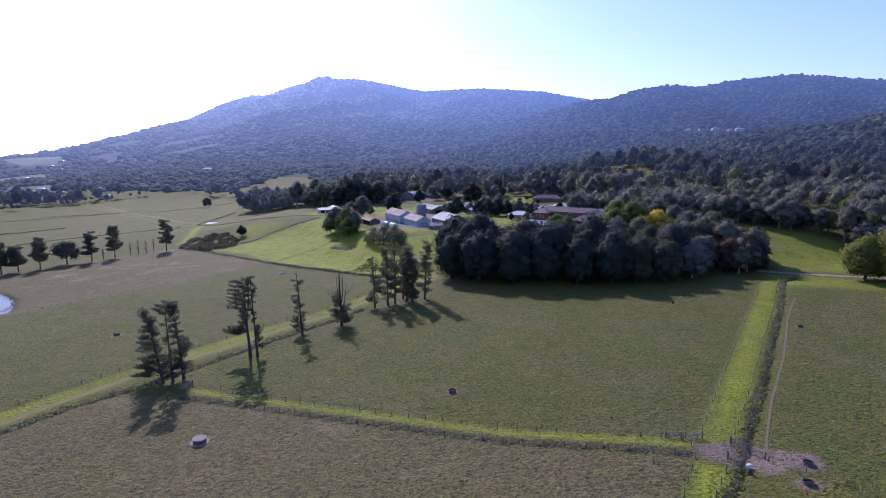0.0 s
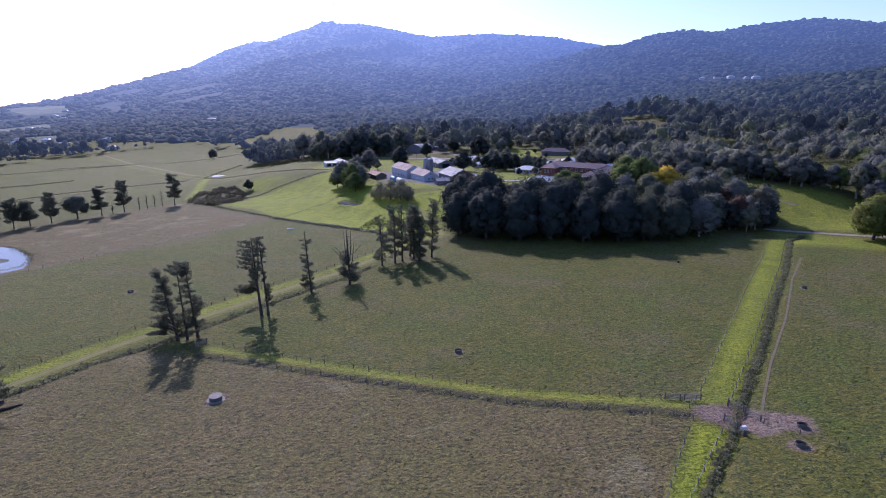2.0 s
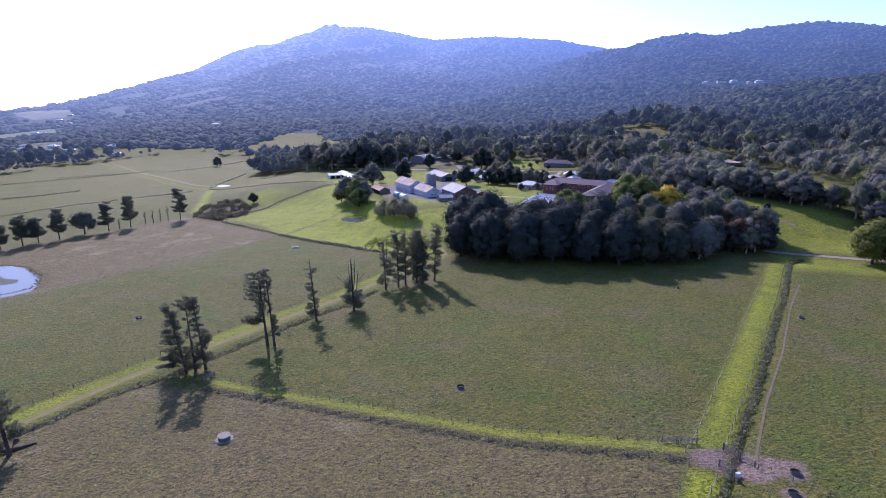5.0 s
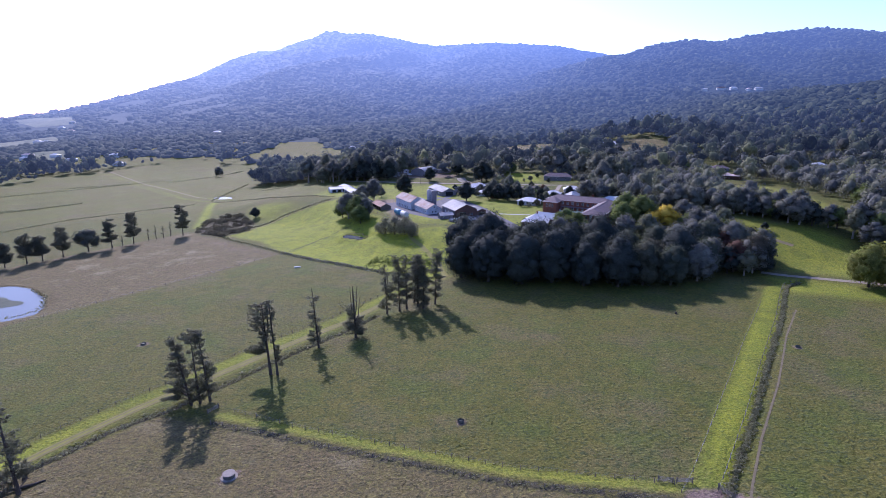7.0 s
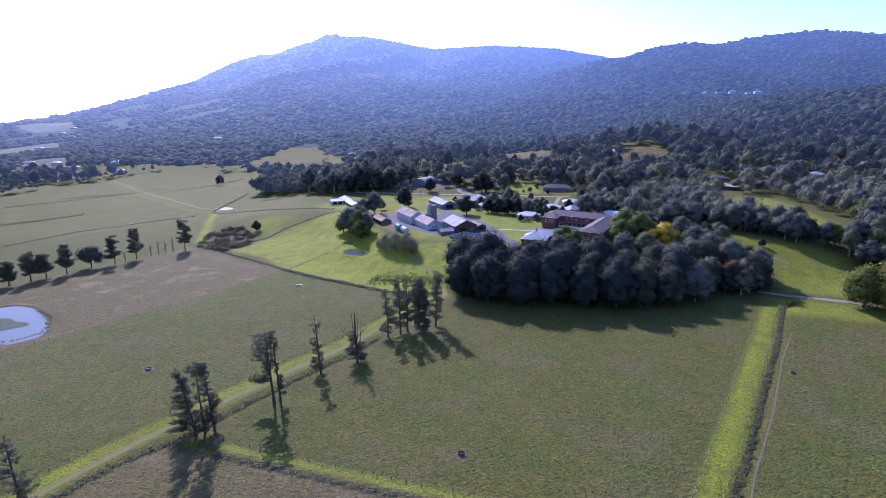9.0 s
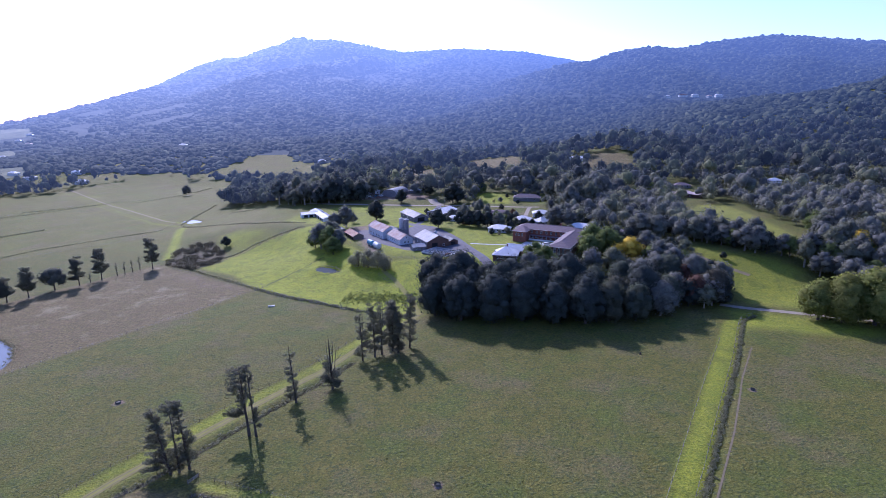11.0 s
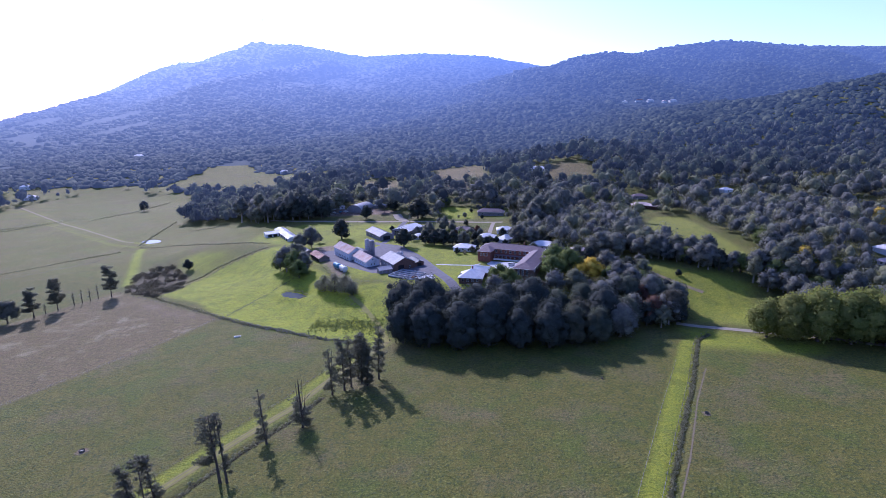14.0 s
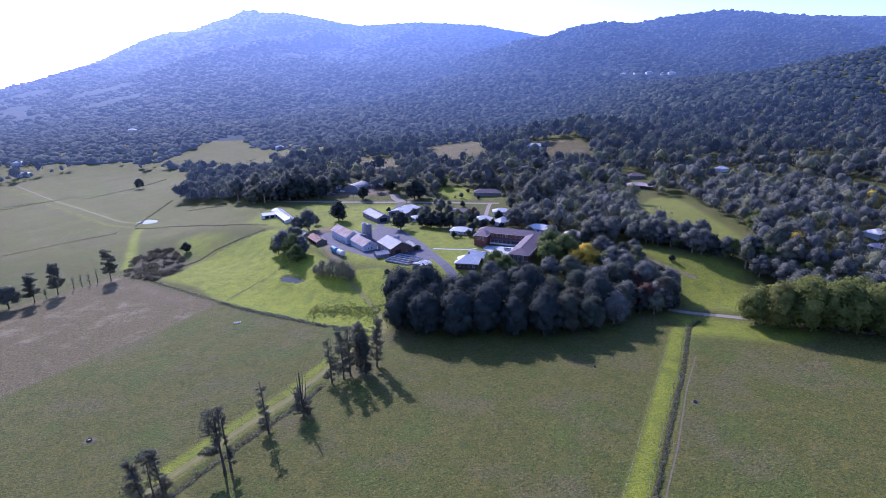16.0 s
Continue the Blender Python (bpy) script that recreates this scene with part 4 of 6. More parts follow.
# the row beyond the dry paddock
WESTROW = "trees along the dry paddock"
for i, (x, y, h, kind) in enumerate(((-277, 318, 15, 0), (-270, 327, 18, 1), (-265, 334, 15, 1), (-257, 342, 19, 1), (-250, 357, 16, 2), (-239, 366, 19, 1), (-235, 372, 8, 3), (-231, 379, 21, 1),
                                     (-225, 388, 10, 3), (-221.5, 392, 11, 3), (-218, 396, 10, 3), (-214.5, 400, 12, 3), (-206, 402, 22, 1), (-284, 309, 14, 1), (-292, 300, 15, 2))):
    if kind == 3:
        plant("dead_tree", tall_pine(h, 60 + i, whorls(R, 0.4, 0.95, 9, 1.8, 0.0) + whorls(R, 0.3, 0.8, 3, 1.2, 0.5), count=60, r0=0.22), x, y, 0, 1, "bare dead tree beside the dry paddock", "tree", WESTROW)
    elif kind == 2:
        plant("pine_tree", broad_tree(h, 17, 60 + i, PINE, count=1600, size=0.5), x, y, 0, 1, "spreading dark tree beside the dry paddock", "tree", WESTROW)
    else:
        plant("pine_tree", tall_pine(h, 60 + i, whorls(R, 0.24, 0.98, 26, 5.2, 1.7, 0, 360, 0.4), count=1000, size=0.3, r0=0.3), x, y, 0, 1.06, "dark pine beside the dry paddock", "tree", WESTROW)

# the dense dark grove
GROVE = [broad_tree(24.5, 20, 100 + i, CYPRESS, base=0.03, lobes=34, count=7000, size=0.34, squash=0.95, lump=0.66, wild=0.2, heart=1.0) for i in range(5)]
GROVE_EAST = [broad_tree(21, 17, 110 + i, GROVE_LEAF, base=0.05, lobes=30, count=5600, size=0.34, squash=0.95, lump=0.7, wild=0.25, heart=1.0) for i in range(3)]
GROVE_MIX = [broad_tree(20, 17, 120, GUM, PALE_BARK, base=0.06, lobes=24, count=5000, size=0.34, lump=0.75, wild=0.25, heart=0.9), broad_tree(17, 15, 121, RED_LEAF, base=0.06, lobes=22, count=4200, size=0.34, lump=0.75, wild=0.25, heart=0.9)]
n = 0
for row, (y0, _, hs) in enumerate(((257, 0, 1.0), (268, 0, 1.04), (279, 0, 1.06))):
    for k in range(11):
        x = 6 + 14.0 * k + (6 if row == 1 else 0) + R.uniform(-2, 2)
        y = y0 + 6 * math.exp(-((x - 4) / 18) ** 2) - 8 * math.sin(math.pi * min(1, max(0, (x - 10) / 130))) - 7 * min(1, max(0, (x - 55) / 30)) * (row < 2) + R.uniform(-2, 2)
        if x > 128 and row == 0:
            continue
        tall = hs * (1.04 if x < 122 else 0.92) * R.uniform(0.88, 1.1)
        kinds, label = (GROVE, "dense dark evergreen in the grove") if x < 84 or (n % 4 == 0 and x < 120) else (GROVE_EAST, "dark green tree at the grove's edge")
        if x > 112 and k % 2 == row % 2:
            kinds, label = (GROVE_MIX[1:], "dull russet tree at the grove's edge") if row == 1 else (GROVE_MIX[:1], "grey-green gum at the grove's edge")
        plant("grove_tree", kinds[n % len(kinds)], x, y, R.uniform(0, 360), tall, label, "tree", "dark grove below the village", 0.3)
        n += 1

GUMS = [broad_tree(15, 12, 200 + i, GUM, PALE_BARK, base=0.12, lobes=11, count=1100, size=0.48) for i in range(5)]
TALLGUM = [broad_tree(22, 12, 210 + i, GUM, PALE_BARK, base=0.26, lobes=13, count=1400, size=0.46, squash=1.1) for i in range(4)]
LIGHT = [broad_tree(13, 12, 220 + i, BRIGHT, BARK, base=0.1, lobes=12, count=1400, size=0.42) for i in range(3)]
RUSSET = [broad_tree(11, 9, 230, RED_LEAF, BARK, base=0.15, lobes=9, count=1300, size=0.46)]
YELLOW = [broad_tree(11, 12, 240, GOLD, BARK, base=0.2, lobes=9, count=1300, size=0.46)]
DARK = [broad_tree(13, 11, 250 + i, CYPRESS, BARK, base=0.08, lobes=12, count=1350, size=0.42) for i in range(3)]
BIG = [broad_tree(24, 20, 270 + i, OAK, BARK, base=0.06, lobes=24, count=5200, size=0.5, squash=0.9) for i in range(2)]
SCRUB = [broad_tree(4, 7, 280 + i, BROWN_BUSH, BARK, base=0.02, lobes=8, count=420, size=0.3, solid=False) for i in range(3)]
SHRUB = [broad_tree(5, 4.2, 260 + i, GREY_BUSH, BARK, base=0.02, lobes=14, count=2400, size=0.13, hollow=0.15, squash=1.15, solid=False) for i in range(3)]


def tree(kinds, x, y, scale, label, group="", stretch_z=1.0):
    return plant("tree", kinds[int(R.random() * len(kinds))], x, y, R.uniform(0, 360), scale, label, "tree", group, 0.2, stretch_z)


# single trees round the village
for kinds, x, y, s, label in (
        (DARK, -43, 478, 1.5, "round dark tree on the green"), (DARK, 11, 428, 1.25, "round dark tree beside the asphalt drive"),
        (GUMS, -78, 401, 1.4, "bushy green tree on the meadow bank"), (LIGHT, -70, 392, 1.45, "bushy green tree on the meadow bank"), (LIGHT, -66, 381, 1.1, "bushy green tree above the small pond"),
        (GUMS, -74, 412, 1.2, "grey-green tree beside the rusty shed"), (GUMS, -66, 452, 1.3, "spreading green tree beside the long shed"), (GUMS, -75, 447, 1.0, "grey-green tree beside the long shed"),
        (GUMS, -62, 470, 0.6, "slim green tree beside the long shed"), (DARK, 2, 497, 0.45, "small dark tree between the sheds"),
        (SHRUB, -44, 348, 2.3, "grey leafless shrubby tree on the bank"), (SHRUB, -37, 342, 2.7, "grey shrubby tree on the bank"), (SHRUB, -30, 337, 2.6, "grey shrubby tree on the bank"),
        (SHRUB, -25, 331, 2.1, "grey shrub on the bank"), (SHRUB, -49, 353, 1.4, "grey shrub on the bank"), (DARK, -1, 325, 0.32, "small dark bush on the bright bank"),
        (DARK, 18, 317, 0.55, "dark shrub by the small shed"), (DARK, 25, 316, 0.5, "dark shrub by the small shed"), (DARK, 44, 323, 0.4, "dark shrub by the hipped house"),
        (LIGHT, 66, 313, 1.1, "broad green tree in a garden"), (LIGHT, 71, 305, 1.15, "broad green tree in a garden"), (GUMS, 61, 300, 1.0, "green garden tree above the grove"),
        (LIGHT, 106, 330, 1.35, "large bright green garden tree"), (LIGHT, 112, 319, 1.4, "large bright green garden tree"), (LIGHT, 101, 317, 1.15, "bright green tree beside the brick wing"),
        (YELLOW, 122, 309, 1.4, "golden autumn tree beside the brick house"), (GUMS, 96, 297, 1.1, "grey-green garden tree above the grove"), (RUSSET, 88, 296, 0.9, "russet shrub beside the brick wing"),
        (GUMS, 108, 296, 1.1, "grey-green garden tree above the grove"), (GUMS, 131, 292, 1.0, "green garden tree above the grove"), (LIGHT, 133, 302, 1.0, "olive green tree in a garden"),
        (GUMS, 141, 290, 1.2, "tall green tree in a garden"), (GUMS, 128, 282, 1.25, "green tree at the end of the grove"), (RUSSET, 139, 275, 1.4, "russet tree at the end of the grove"),
        (GUMS, 149, 277, 1.2, "green tree at the end of the grove"), (GUMS, 146, 262, 1.1, "dark green tree at the end of the grove"), (DARK, 154, 260, 0.75, "dark shrubby tree by the lane"),
        (GUMS, 157, 268, 0.85, "grey-green tree by the lane"), (DARK, 178, 306, 0.35, "small dark bush in the meadow"),
        (DARK, 36, 428, 1.05, "dark garden tree behind the lawn"), (DARK, 43, 424, 1.1, "dark garden tree behind the lawn"), (DARK, 50, 420, 1.05, "dark garden tree behind the lawn"),
        (DARK, 29, 434, 0.95, "dark garden tree behind the lawn"), (GUMS, 58, 414, 0.9, "garden tree behind the lawn"), (DARK, 66, 405, 0.6, "dark garden tree by the white house"),
        (GUMS, 24, 470, 0.6, "dark tree by the open shed"), (GUMS, 44, 452, 0.6, "small green tree beside the road"), (DARK, 76, 412, 0.6, "dark garden tree among the cottages"),
        (GUMS, 100, 405, 1.15, "broad garden tree behind the brick house"), (GUMS, 109, 400, 1.1, "broad garden tree behind the brick house"), (DARK, 122, 372, 0.8, "dark garden tree among the cottages"),
        (GUMS, 142, 348, 1.35, "dark spreading tree by the pink roof"), (GUMS, 151, 343, 1.2, "dark spreading tree near the cottages"), (LIGHT, -84, 408, 1.1, "bushy green tree on the meadow bank"), (GUMS, -64, 390, 1.1, "bushy green tree above the small pond"), (GUMS, -72, 422, 0.9, "grey-green tree beside the rusty shed"),
        (GUMS, 112, 345, 1.1, "dark green tree beside the brick wing"), (GUMS, 122, 335, 1.0, "dark green tree near the golden tree"), (DARK, 132, 340, 0.9, "dark evergreen below the pink roof"),
        (GUMS, 116, 293, 0.7, "green garden tree above the grove"), (GUMS, 84, 292, 1.0, "green garden tree above the grove"), (GUMS, 74, 293, 0.95, "green garden tree above the grove"),
        (DARK, 50, 296, 0.8, "dark garden tree above the grove"), (GUMS, 136, 318, 1.0, "green garden tree near the parked cars"), (GUMS, 158, 318, 0.7, "small gum beside the gravel path"),
        (GUMS, 158, 352, 1.1, "dark spreading tree near the cottages")):
    tree(kinds, x, y, s, label)
# the broad tree group beside the farm lane
for x, y, k in ((184, 231, 0.8), (192, 226, 0.95), (203, 221, 1.06), (215, 215, 1.08), (227, 209, 1.0), (240, 202, 1.0), (212, 230, 0.95), (228, 222, 0.98), (242, 215, 0.95), (254, 196, 1.0)):
    tree(BIG, x, y, 1.08 * k, "large bright spreading tree beside the farm lane", "broad trees beside the lane")
for kinds, x, y, k in ((DARK, 50, 391, 0.42), (GUMS, 61, 390, 0.4), (SHRUB, 55, 388, 0.8), (GUMS, 72, 420, 0.5), (DARK, 85, 418, 0.45), (GUMS, 80, 421, 0.42), (LIGHT, 98, 408, 0.45), (DARK, 90, 408, 0.4),
                       (GUMS, 106, 382, 0.5), (DARK, 124, 380, 0.5), (LIGHT, 42, 432, 0.4), (DARK, 34, 447, 0.4), (GUMS, 20, 449, 0.42), (SHRUB, 30, 450, 0.8), (GUMS, 62, 458, 0.55), (DARK, 72, 460, 0.5)):
    tree(kinds, x, y, k, "small leafy garden tree before a cottage", "cottage garden trees")
for x, y, k in ((214, 536, 1.4), (227, 546, 1.6), (238, 540, 1.35)):
    tree(LIGHT, x, y, k, "tall bright yellow-green tree in the wood", "bright trees by the hill house")
for kinds, x, y, k in ((DARK, 29, 547, 1.75), (DARK, 34, 552, 1.4), (LIGHT, 55, 590, 0.8), (LIGHT, 64, 596, 0.9), (GUMS, 76, 538, 0.4), (DARK, 86, 560, 0.35), (GUMS, 124, 532, 0.7), (SHRUB, 70, 540, 0.7), (DARK, 92, 528, 0.35), (GUMS, 48, 512, 0.5), (DARK, 72, 500, 0.45), (GUMS, 60, 506, 0.4)):
    tree(kinds, x, y, k, "leafy tree beside the lawn of the grey house", "trees round the grey house")
tree(GUMS, -380, 880, 1.2, "lone spreading tree on the far paddock")
for x, y, k in ((124, 452, 1.25), (132, 470, 1.35), (143, 462, 1.3), (128, 492, 1.4), (140, 486, 1.3), (152, 478, 1.35), (120, 510, 1.3), (136, 508, 1.4), (150, 500, 1.25)):
    tree(TALLGUM, x, y, k, "very tall pale-stemmed gum tree above the cottages", "tall gums above the cottages")
for x, y, k in ((-24, 566, 1.15), (-70, 584, 1.7), (-96, 587, 1.8), (-84, 590, 1.5), (-112, 590, 1.6), (4, 596, 1.2)):
    tree(DARK, x, y, k, "dark spreading tree beside the gravel road", "dark trees beside the gravel road")
k = 0
while k < 150:
    x, y = R.uniform(-216, -156), R.uniform(390, 474)
    if inside(ROUGH_PATCH, x, y):
        plant("shrub", SCRUB[k % 3], x, y, R.uniform(0, 360), R.uniform(0.4, 0.95), "grey-brown shrub in a rough patch of the paddock", "shrub", "rough shrub patch", 0.4, R.uniform(0.6, 1.1))
        k += 1
plant("tree", DARK[0], -170, 458, 0, 0.75, "dark tree at the rough patch", "tree", "", 0.2)

# nearer woodland east and north of the village, tree by tree
EAST_WOOD = [(138, 350), (160, 350), (182, 326), (206, 304), (212, 330), (214, 380), (228, 470), (230, 520), (150, 520), (110, 480), (118, 400)]
SOUTH_WOOD = [(216, 292), (232, 232), (300, 200), (420, 300), (420, 520), (270, 520), (264, 440), (256, 350), (248, 320), (222, 306)]
BACK_WOOD = [(-270, 730), (-205, 668), (-140, 590), (-75, 585), (-55, 600), (-60, 660), (-180, 760), (-260, 800)]
HOUSES = [(57, 399), (82, 430), (92, 417), (115, 387), (132, 361), (266, 546), (284, 590), (399, 605), (424, 588), (322, 315), (310, 299), (66, 470), (100, 455)]


def clear_to_camera(x, y, houses):
    """Keeps trees off the houses and off a strip towards the camera, to fit its view of them."""
    free = np.ones(np.broadcast(x, y).shape, bool)
    for a, b in houses:
        r = math.hypot(a, b)
        ux, uy = -a / r, -b / r
        s, w = (x - a) * ux + (y - b) * uy, (x - a) * uy - (y - b) * ux
        free &= ~((s > -12) & (s < (46 if b > 480 else 20 if a < 300 else 9)) & (np.abs(w) < (14 if b > 480 else 10)))
    return free


def scatter(poly, gap, seed, keep_off=()):
    rng = random.Random(seed)
    lo, hi = [min(p[i] for p in poly) for i in (0, 1)], [max(p[i] for p in poly) for i in (0, 1)]
    out = []
    for _ in range(6000):
        x, y = rng.uniform(lo[0], hi[0]), rng.uniform(lo[1], hi[1])
        if not inside(poly, x, y) or not clear_to_camera(x, y, keep_off):
            continue
        if all((x - a) ** 2 + (y - b) ** 2 > gap * gap for a, b in out):
            out.append((x, y))
    return out


GARDENS = [(30, 452), (60, 432), (84, 412), (108, 402), (122, 396), (118, 470), (110, 486), (70, 500), (36, 508)]
BACK_GARDENS = [(30, 545), (56, 535), (70, 522), (118, 506), (150, 520), (140, 590), (60, 604), (30, 592)]
EXTRA = []
for poly, gap, seed, name in ((EAST_WOOD, 7.6, 1, "wood behind the brick house"), (GARDENS, 7.6, 4, "trees among the cottages"), (BACK_GARDENS, 7.8, 5, "garden trees behind the road"), (SOUTH_WOOD, 8.0, 2, "wood beyond the meadow"), (BACK_WOOD, 9.0, 3, "tree belt behind the paddocks")):
    for x, y in scatter(poly, gap, seed, HOUSES):
        if any(inside(area, x, y) for area in (FIELD_VIEW, ROAD_VIEW, LAWN_VIEW)) or line_gap([(80, 430), (90, 470), (100, 504)], x, y) < 7:
            continue
        if (seed == 1 and y > 352) or (seed == 2 and (y > 300 or x > 262)) or (seed == 3 and y > 625) or (seed == 5 and not inside(BACK_LAWN, x, y)):
            EXTRA.append((x, y, 0.6 if seed == 5 else 1.25 if seed == 3 else 1.0))
            continue
        if seed == 5:
            continue
        u = R.random()
        kinds, label = ((GUMS, "grey-green gum tree in the wood") if u < 0.5 else (TALLGUM, "tall pale-stemmed gum tree in the wood") if u < 0.72 else
                        (DARK, "dark evergreen in the wood") if u < 0.85 else (LIGHT, "bright green tree in the wood") if u < 0.96 else (RUSSET, "russet tree in the wood"))
        tree(kinds, x, y, R.uniform(0.75, 1.2) * (1.35 if seed == 3 else 0.62 if seed in (4, 5) else 1.0), label, name)
BELT = "belt of trees between meadow and field"
for line, step in (([(178, 334), (190, 321), (202, 309), (214, 303), (228, 300), (244, 305), (258, 312)], 6.5),
                   ([(164, 358), (178, 346), (196, 330), (206, 322)], 7.0), ([(232, 292), (246, 294), (262, 302), (268, 318)], 7.0), ([(246, 318), (256, 332), (262, 352)], 7.0),
                   ([(130, 262), (142, 254), (156, 262), (160, 274)], 7.0), ([(128, 282), (140, 284), (152, 284), (159, 281)], 7.5),
                   ([(136, 299), (144, 296), (154, 291)], 7.0), ([(140, 311), (148, 306), (155, 301)], 7.0)):
    for x, y, _, _ in along(line, step):
        u = R.random()
        kinds, label = (GUMS, "grey-green gum tree in a dense belt") if u < 0.55 else (DARK, "dark evergreen in a dense belt") if u < 0.85 else (LIGHT, "olive green tree in a dense belt")
        tree(kinds, x + R.uniform(-1.5, 1.5), y + R.uniform(-1.5, 1.5), R.uniform(0.85, 1.2), label, BELT)
for x, y, s in ((258, 302, 1.35), (385, 384, 1.5), (265, 310, 1.0)):
    tree(YELLOW, x, y, s, "golden autumn tree in the wood")


# ---- woods beyond, as continuous cover ----
def clump_template(seed, count, size, around=5):
    rng = random.Random(seed)
    lobes = [((0, 0, 0.62), (0.36, 0.36, 0.34))] + [((0.3 * math.cos(a), 0.3 * math.sin(a), 0.42 + 0.3 * rng.random()), (0.26, 0.26, 0.2)) for a in [2 * math.pi * (k + 0.6 * rng.random()) / around for k in range(around)]]
    return massed(lobes, count, size, seed, flat=0.5, hollow=0.64, solid=2)


def dome_template(seed, n=6, rings=((0.5, 0.1), (0.4, 0.66)), rough=0.12):
    """A rough rounded crown for trees that are a few points across."""
    rng = np.random.default_rng(seed)
    v = [(r * q * math.cos(2 * math.pi * (k + 0.5 * i) / n), r * q * math.sin(2 * math.pi * (k + 0.5 * i) / n), z * rng.uniform(1 - rough, 1 + rough))
         for i, (r, z) in enumerate(rings) for k in range(n) for q in (rng.uniform(0.7, 1.2),)] + [(rng.uniform(-0.1, 0.1), rng.uniform(-0.1, 0.1), 0.86)]
    f = []
    for i in range(0, n * (len(rings) - 1), n):
        for k in range(n):
            j = (k + 1) % n
            f += [(i + k, i + j, i + n + k), (i + j, i + n + j, i + n + k)]
    top = n * (len(rings) - 1)
    f += [(top + k, top + (k + 1) % n, n * len(rings)) for k in range(n)]
    v, f = np.array(v), np.array(f)
    nrm = (v - np.array([0, 0, 0.3])) * np.array([1, 1, 1.3]) + rng.normal(size=v.shape) * rough + np.array([0, 0, 0.35])
    return v, f, nrm / np.linalg.norm(nrm, axis=1)[:, None]


def cover(name, spots, templates, mat, label, lift=0.0):
    """One mesh of many crowns. spots: rows of x, y, width, height."""
    rng = np.random.default_rng(5)
    pick = rng.integers(0, len(templates), len(spots))
    vs, fs, ns, tones, base = [], [], [], [], 0
    for k, (tv, tf, tn) in enumerate(templates):
        s = spots[pick == k]
        if not len(s):
            continue
        a = rng.uniform(0, 2 * np.pi, len(s))
        ca, sa = np.cos(a)[:, None], np.sin(a)[:, None]
        x = (tv[None, :, 0] * ca - tv[None, :, 1] * sa) * s[:, 2:3] + s[:, 0:1]
        y = (tv[None, :, 0] * sa + tv[None, :, 1] * ca) * s[:, 2:3] + s[:, 1:2]
        z = tv[None, :, 2] * s[:, 3:4] + height(s[:, 0], s[:, 1])[:, None] + lift
        vs.append(np.stack([x, y, z], -1).reshape(-1, 3))
        fs.append((tf[None] + (base + np.arange(len(s)) * len(tv))[:, None, None]).reshape(-1, tf.shape[1]))
        ns.append(np.stack([tn[None, :, 0] * ca - tn[None, :, 1] * sa, tn[None, :, 0] * sa + tn[None, :, 1] * ca, np.broadcast_to(tn[None, :, 2], x.shape)], -1).reshape(-1, 3))
        tones.append(np.repeat(rng.random(len(s)), len(tv)))
        base += len(s) * len(tv)
    ob = new(name, fast_mesh(name, np.concatenate(vs), np.concatenate(fs), mat, np.concatenate(ns)))
    ob.data.attributes.new("tone", "FLOAT", "POINT").data.foreach_set("value", np.concatenate(tones).astype(np.float32))
    return tagged(ob, label, "woodland", kind="stuff")


def jittered(x0, x1, y0, y1, gap, seed):
    rng = np.random.default_rng(seed)
    gx, gy = np.meshgrid(np.arange(x0, x1, gap), np.arange(y0, y1, gap))
    return np.stack([(gx + rng.uniform(-0.45, 0.45, gx.shape) * gap).ravel(), (gy + rng.uniform(-0.45, 0.45, gy.shape) * gap).ravel()], -1), rng


OPEN_LAND = [(-1500, 560), (-900, 690), (-646, 770), (-627, 980), (-569, 1090), (-373, 1057), (-290, 900), (-272, 736), (-200, 673), (-131, 595), (-72, 580), (30, 590), (70, 530),
             (120, 500), (150, 520), (236, 520), (270, 520), (420, 520), (420, 200), (700, 100), (700, -600), (-1500, -600)]
p, rng = jittered(-1100, 1340, 200, 1210, 11.5, 11)
x, y = p[:, 0], p[:, 1]
ok = ~inside(OPEN_LAND, x, y) & (x > -0.95 * y - 120) & (x < 1.08 * y + 80) & ~inside(CLEARING, x, y) & ~inside(CLEARING_B, x, y)
for a, b in HOUSES + [(-34, 614), (8, 560), (522, 650), (440, 516), (470, 510), (500, 505), (-60, 575), (-220, 1190), (20, 640)]:
    ok &= np.hypot(x - a, y - b) > 15
ok &= clear_to_camera(x, y, [h for h in HOUSES if h[1] > 480] + [(530, 655), (226, 806), (104, 543), (-32, 605), (-58, 615)])
for poly in GLADES + [FIELD_VIEW, ROAD_VIEW, LAWN_VIEW]:
    ok &= ~inside(poly, x, y)
gap_noise = wave(x, y, 60, 4.0)
west = (x < -560) | ((x < -420) & (y > 1080))
ok &= ~(west & (gap_noise > 0.1))
ok &= ~inside([(-960, 1230), (-880, 1260), (-770, 1120), (-740, 1010), (-820, 1010)], x, y)
ok &= rng.random(len(x)) > np.clip((y - 900) / 300, 0, 1)
p, n = p[ok], int(ok.sum())
wide = 9 + 15 * rng.random(n) ** 2.4
spots = np.stack([p[:, 0], p[:, 1], wide, wide * rng.uniform(0.9, 1.5, n)], -1)
EXTRA = np.array(EXTRA)
wide = rng.uniform(8, 15, len(EXTRA)) * EXTRA[:, 2]
extra = np.stack([EXTRA[:, 0], EXTRA[:, 1], wide, wide * rng.uniform(1.0, 1.6, len(EXTRA))], -1)
# FAR_WOOD crowns emit painted haze from about half a kilometre out.
beyond = extra[:, 1] > 560
cover("woodland", extra[~beyond], [clump_template(340 + i, 270, 0.038, 7) for i in range(8)], WOODS, "mixed gum trees at the wood's edge")
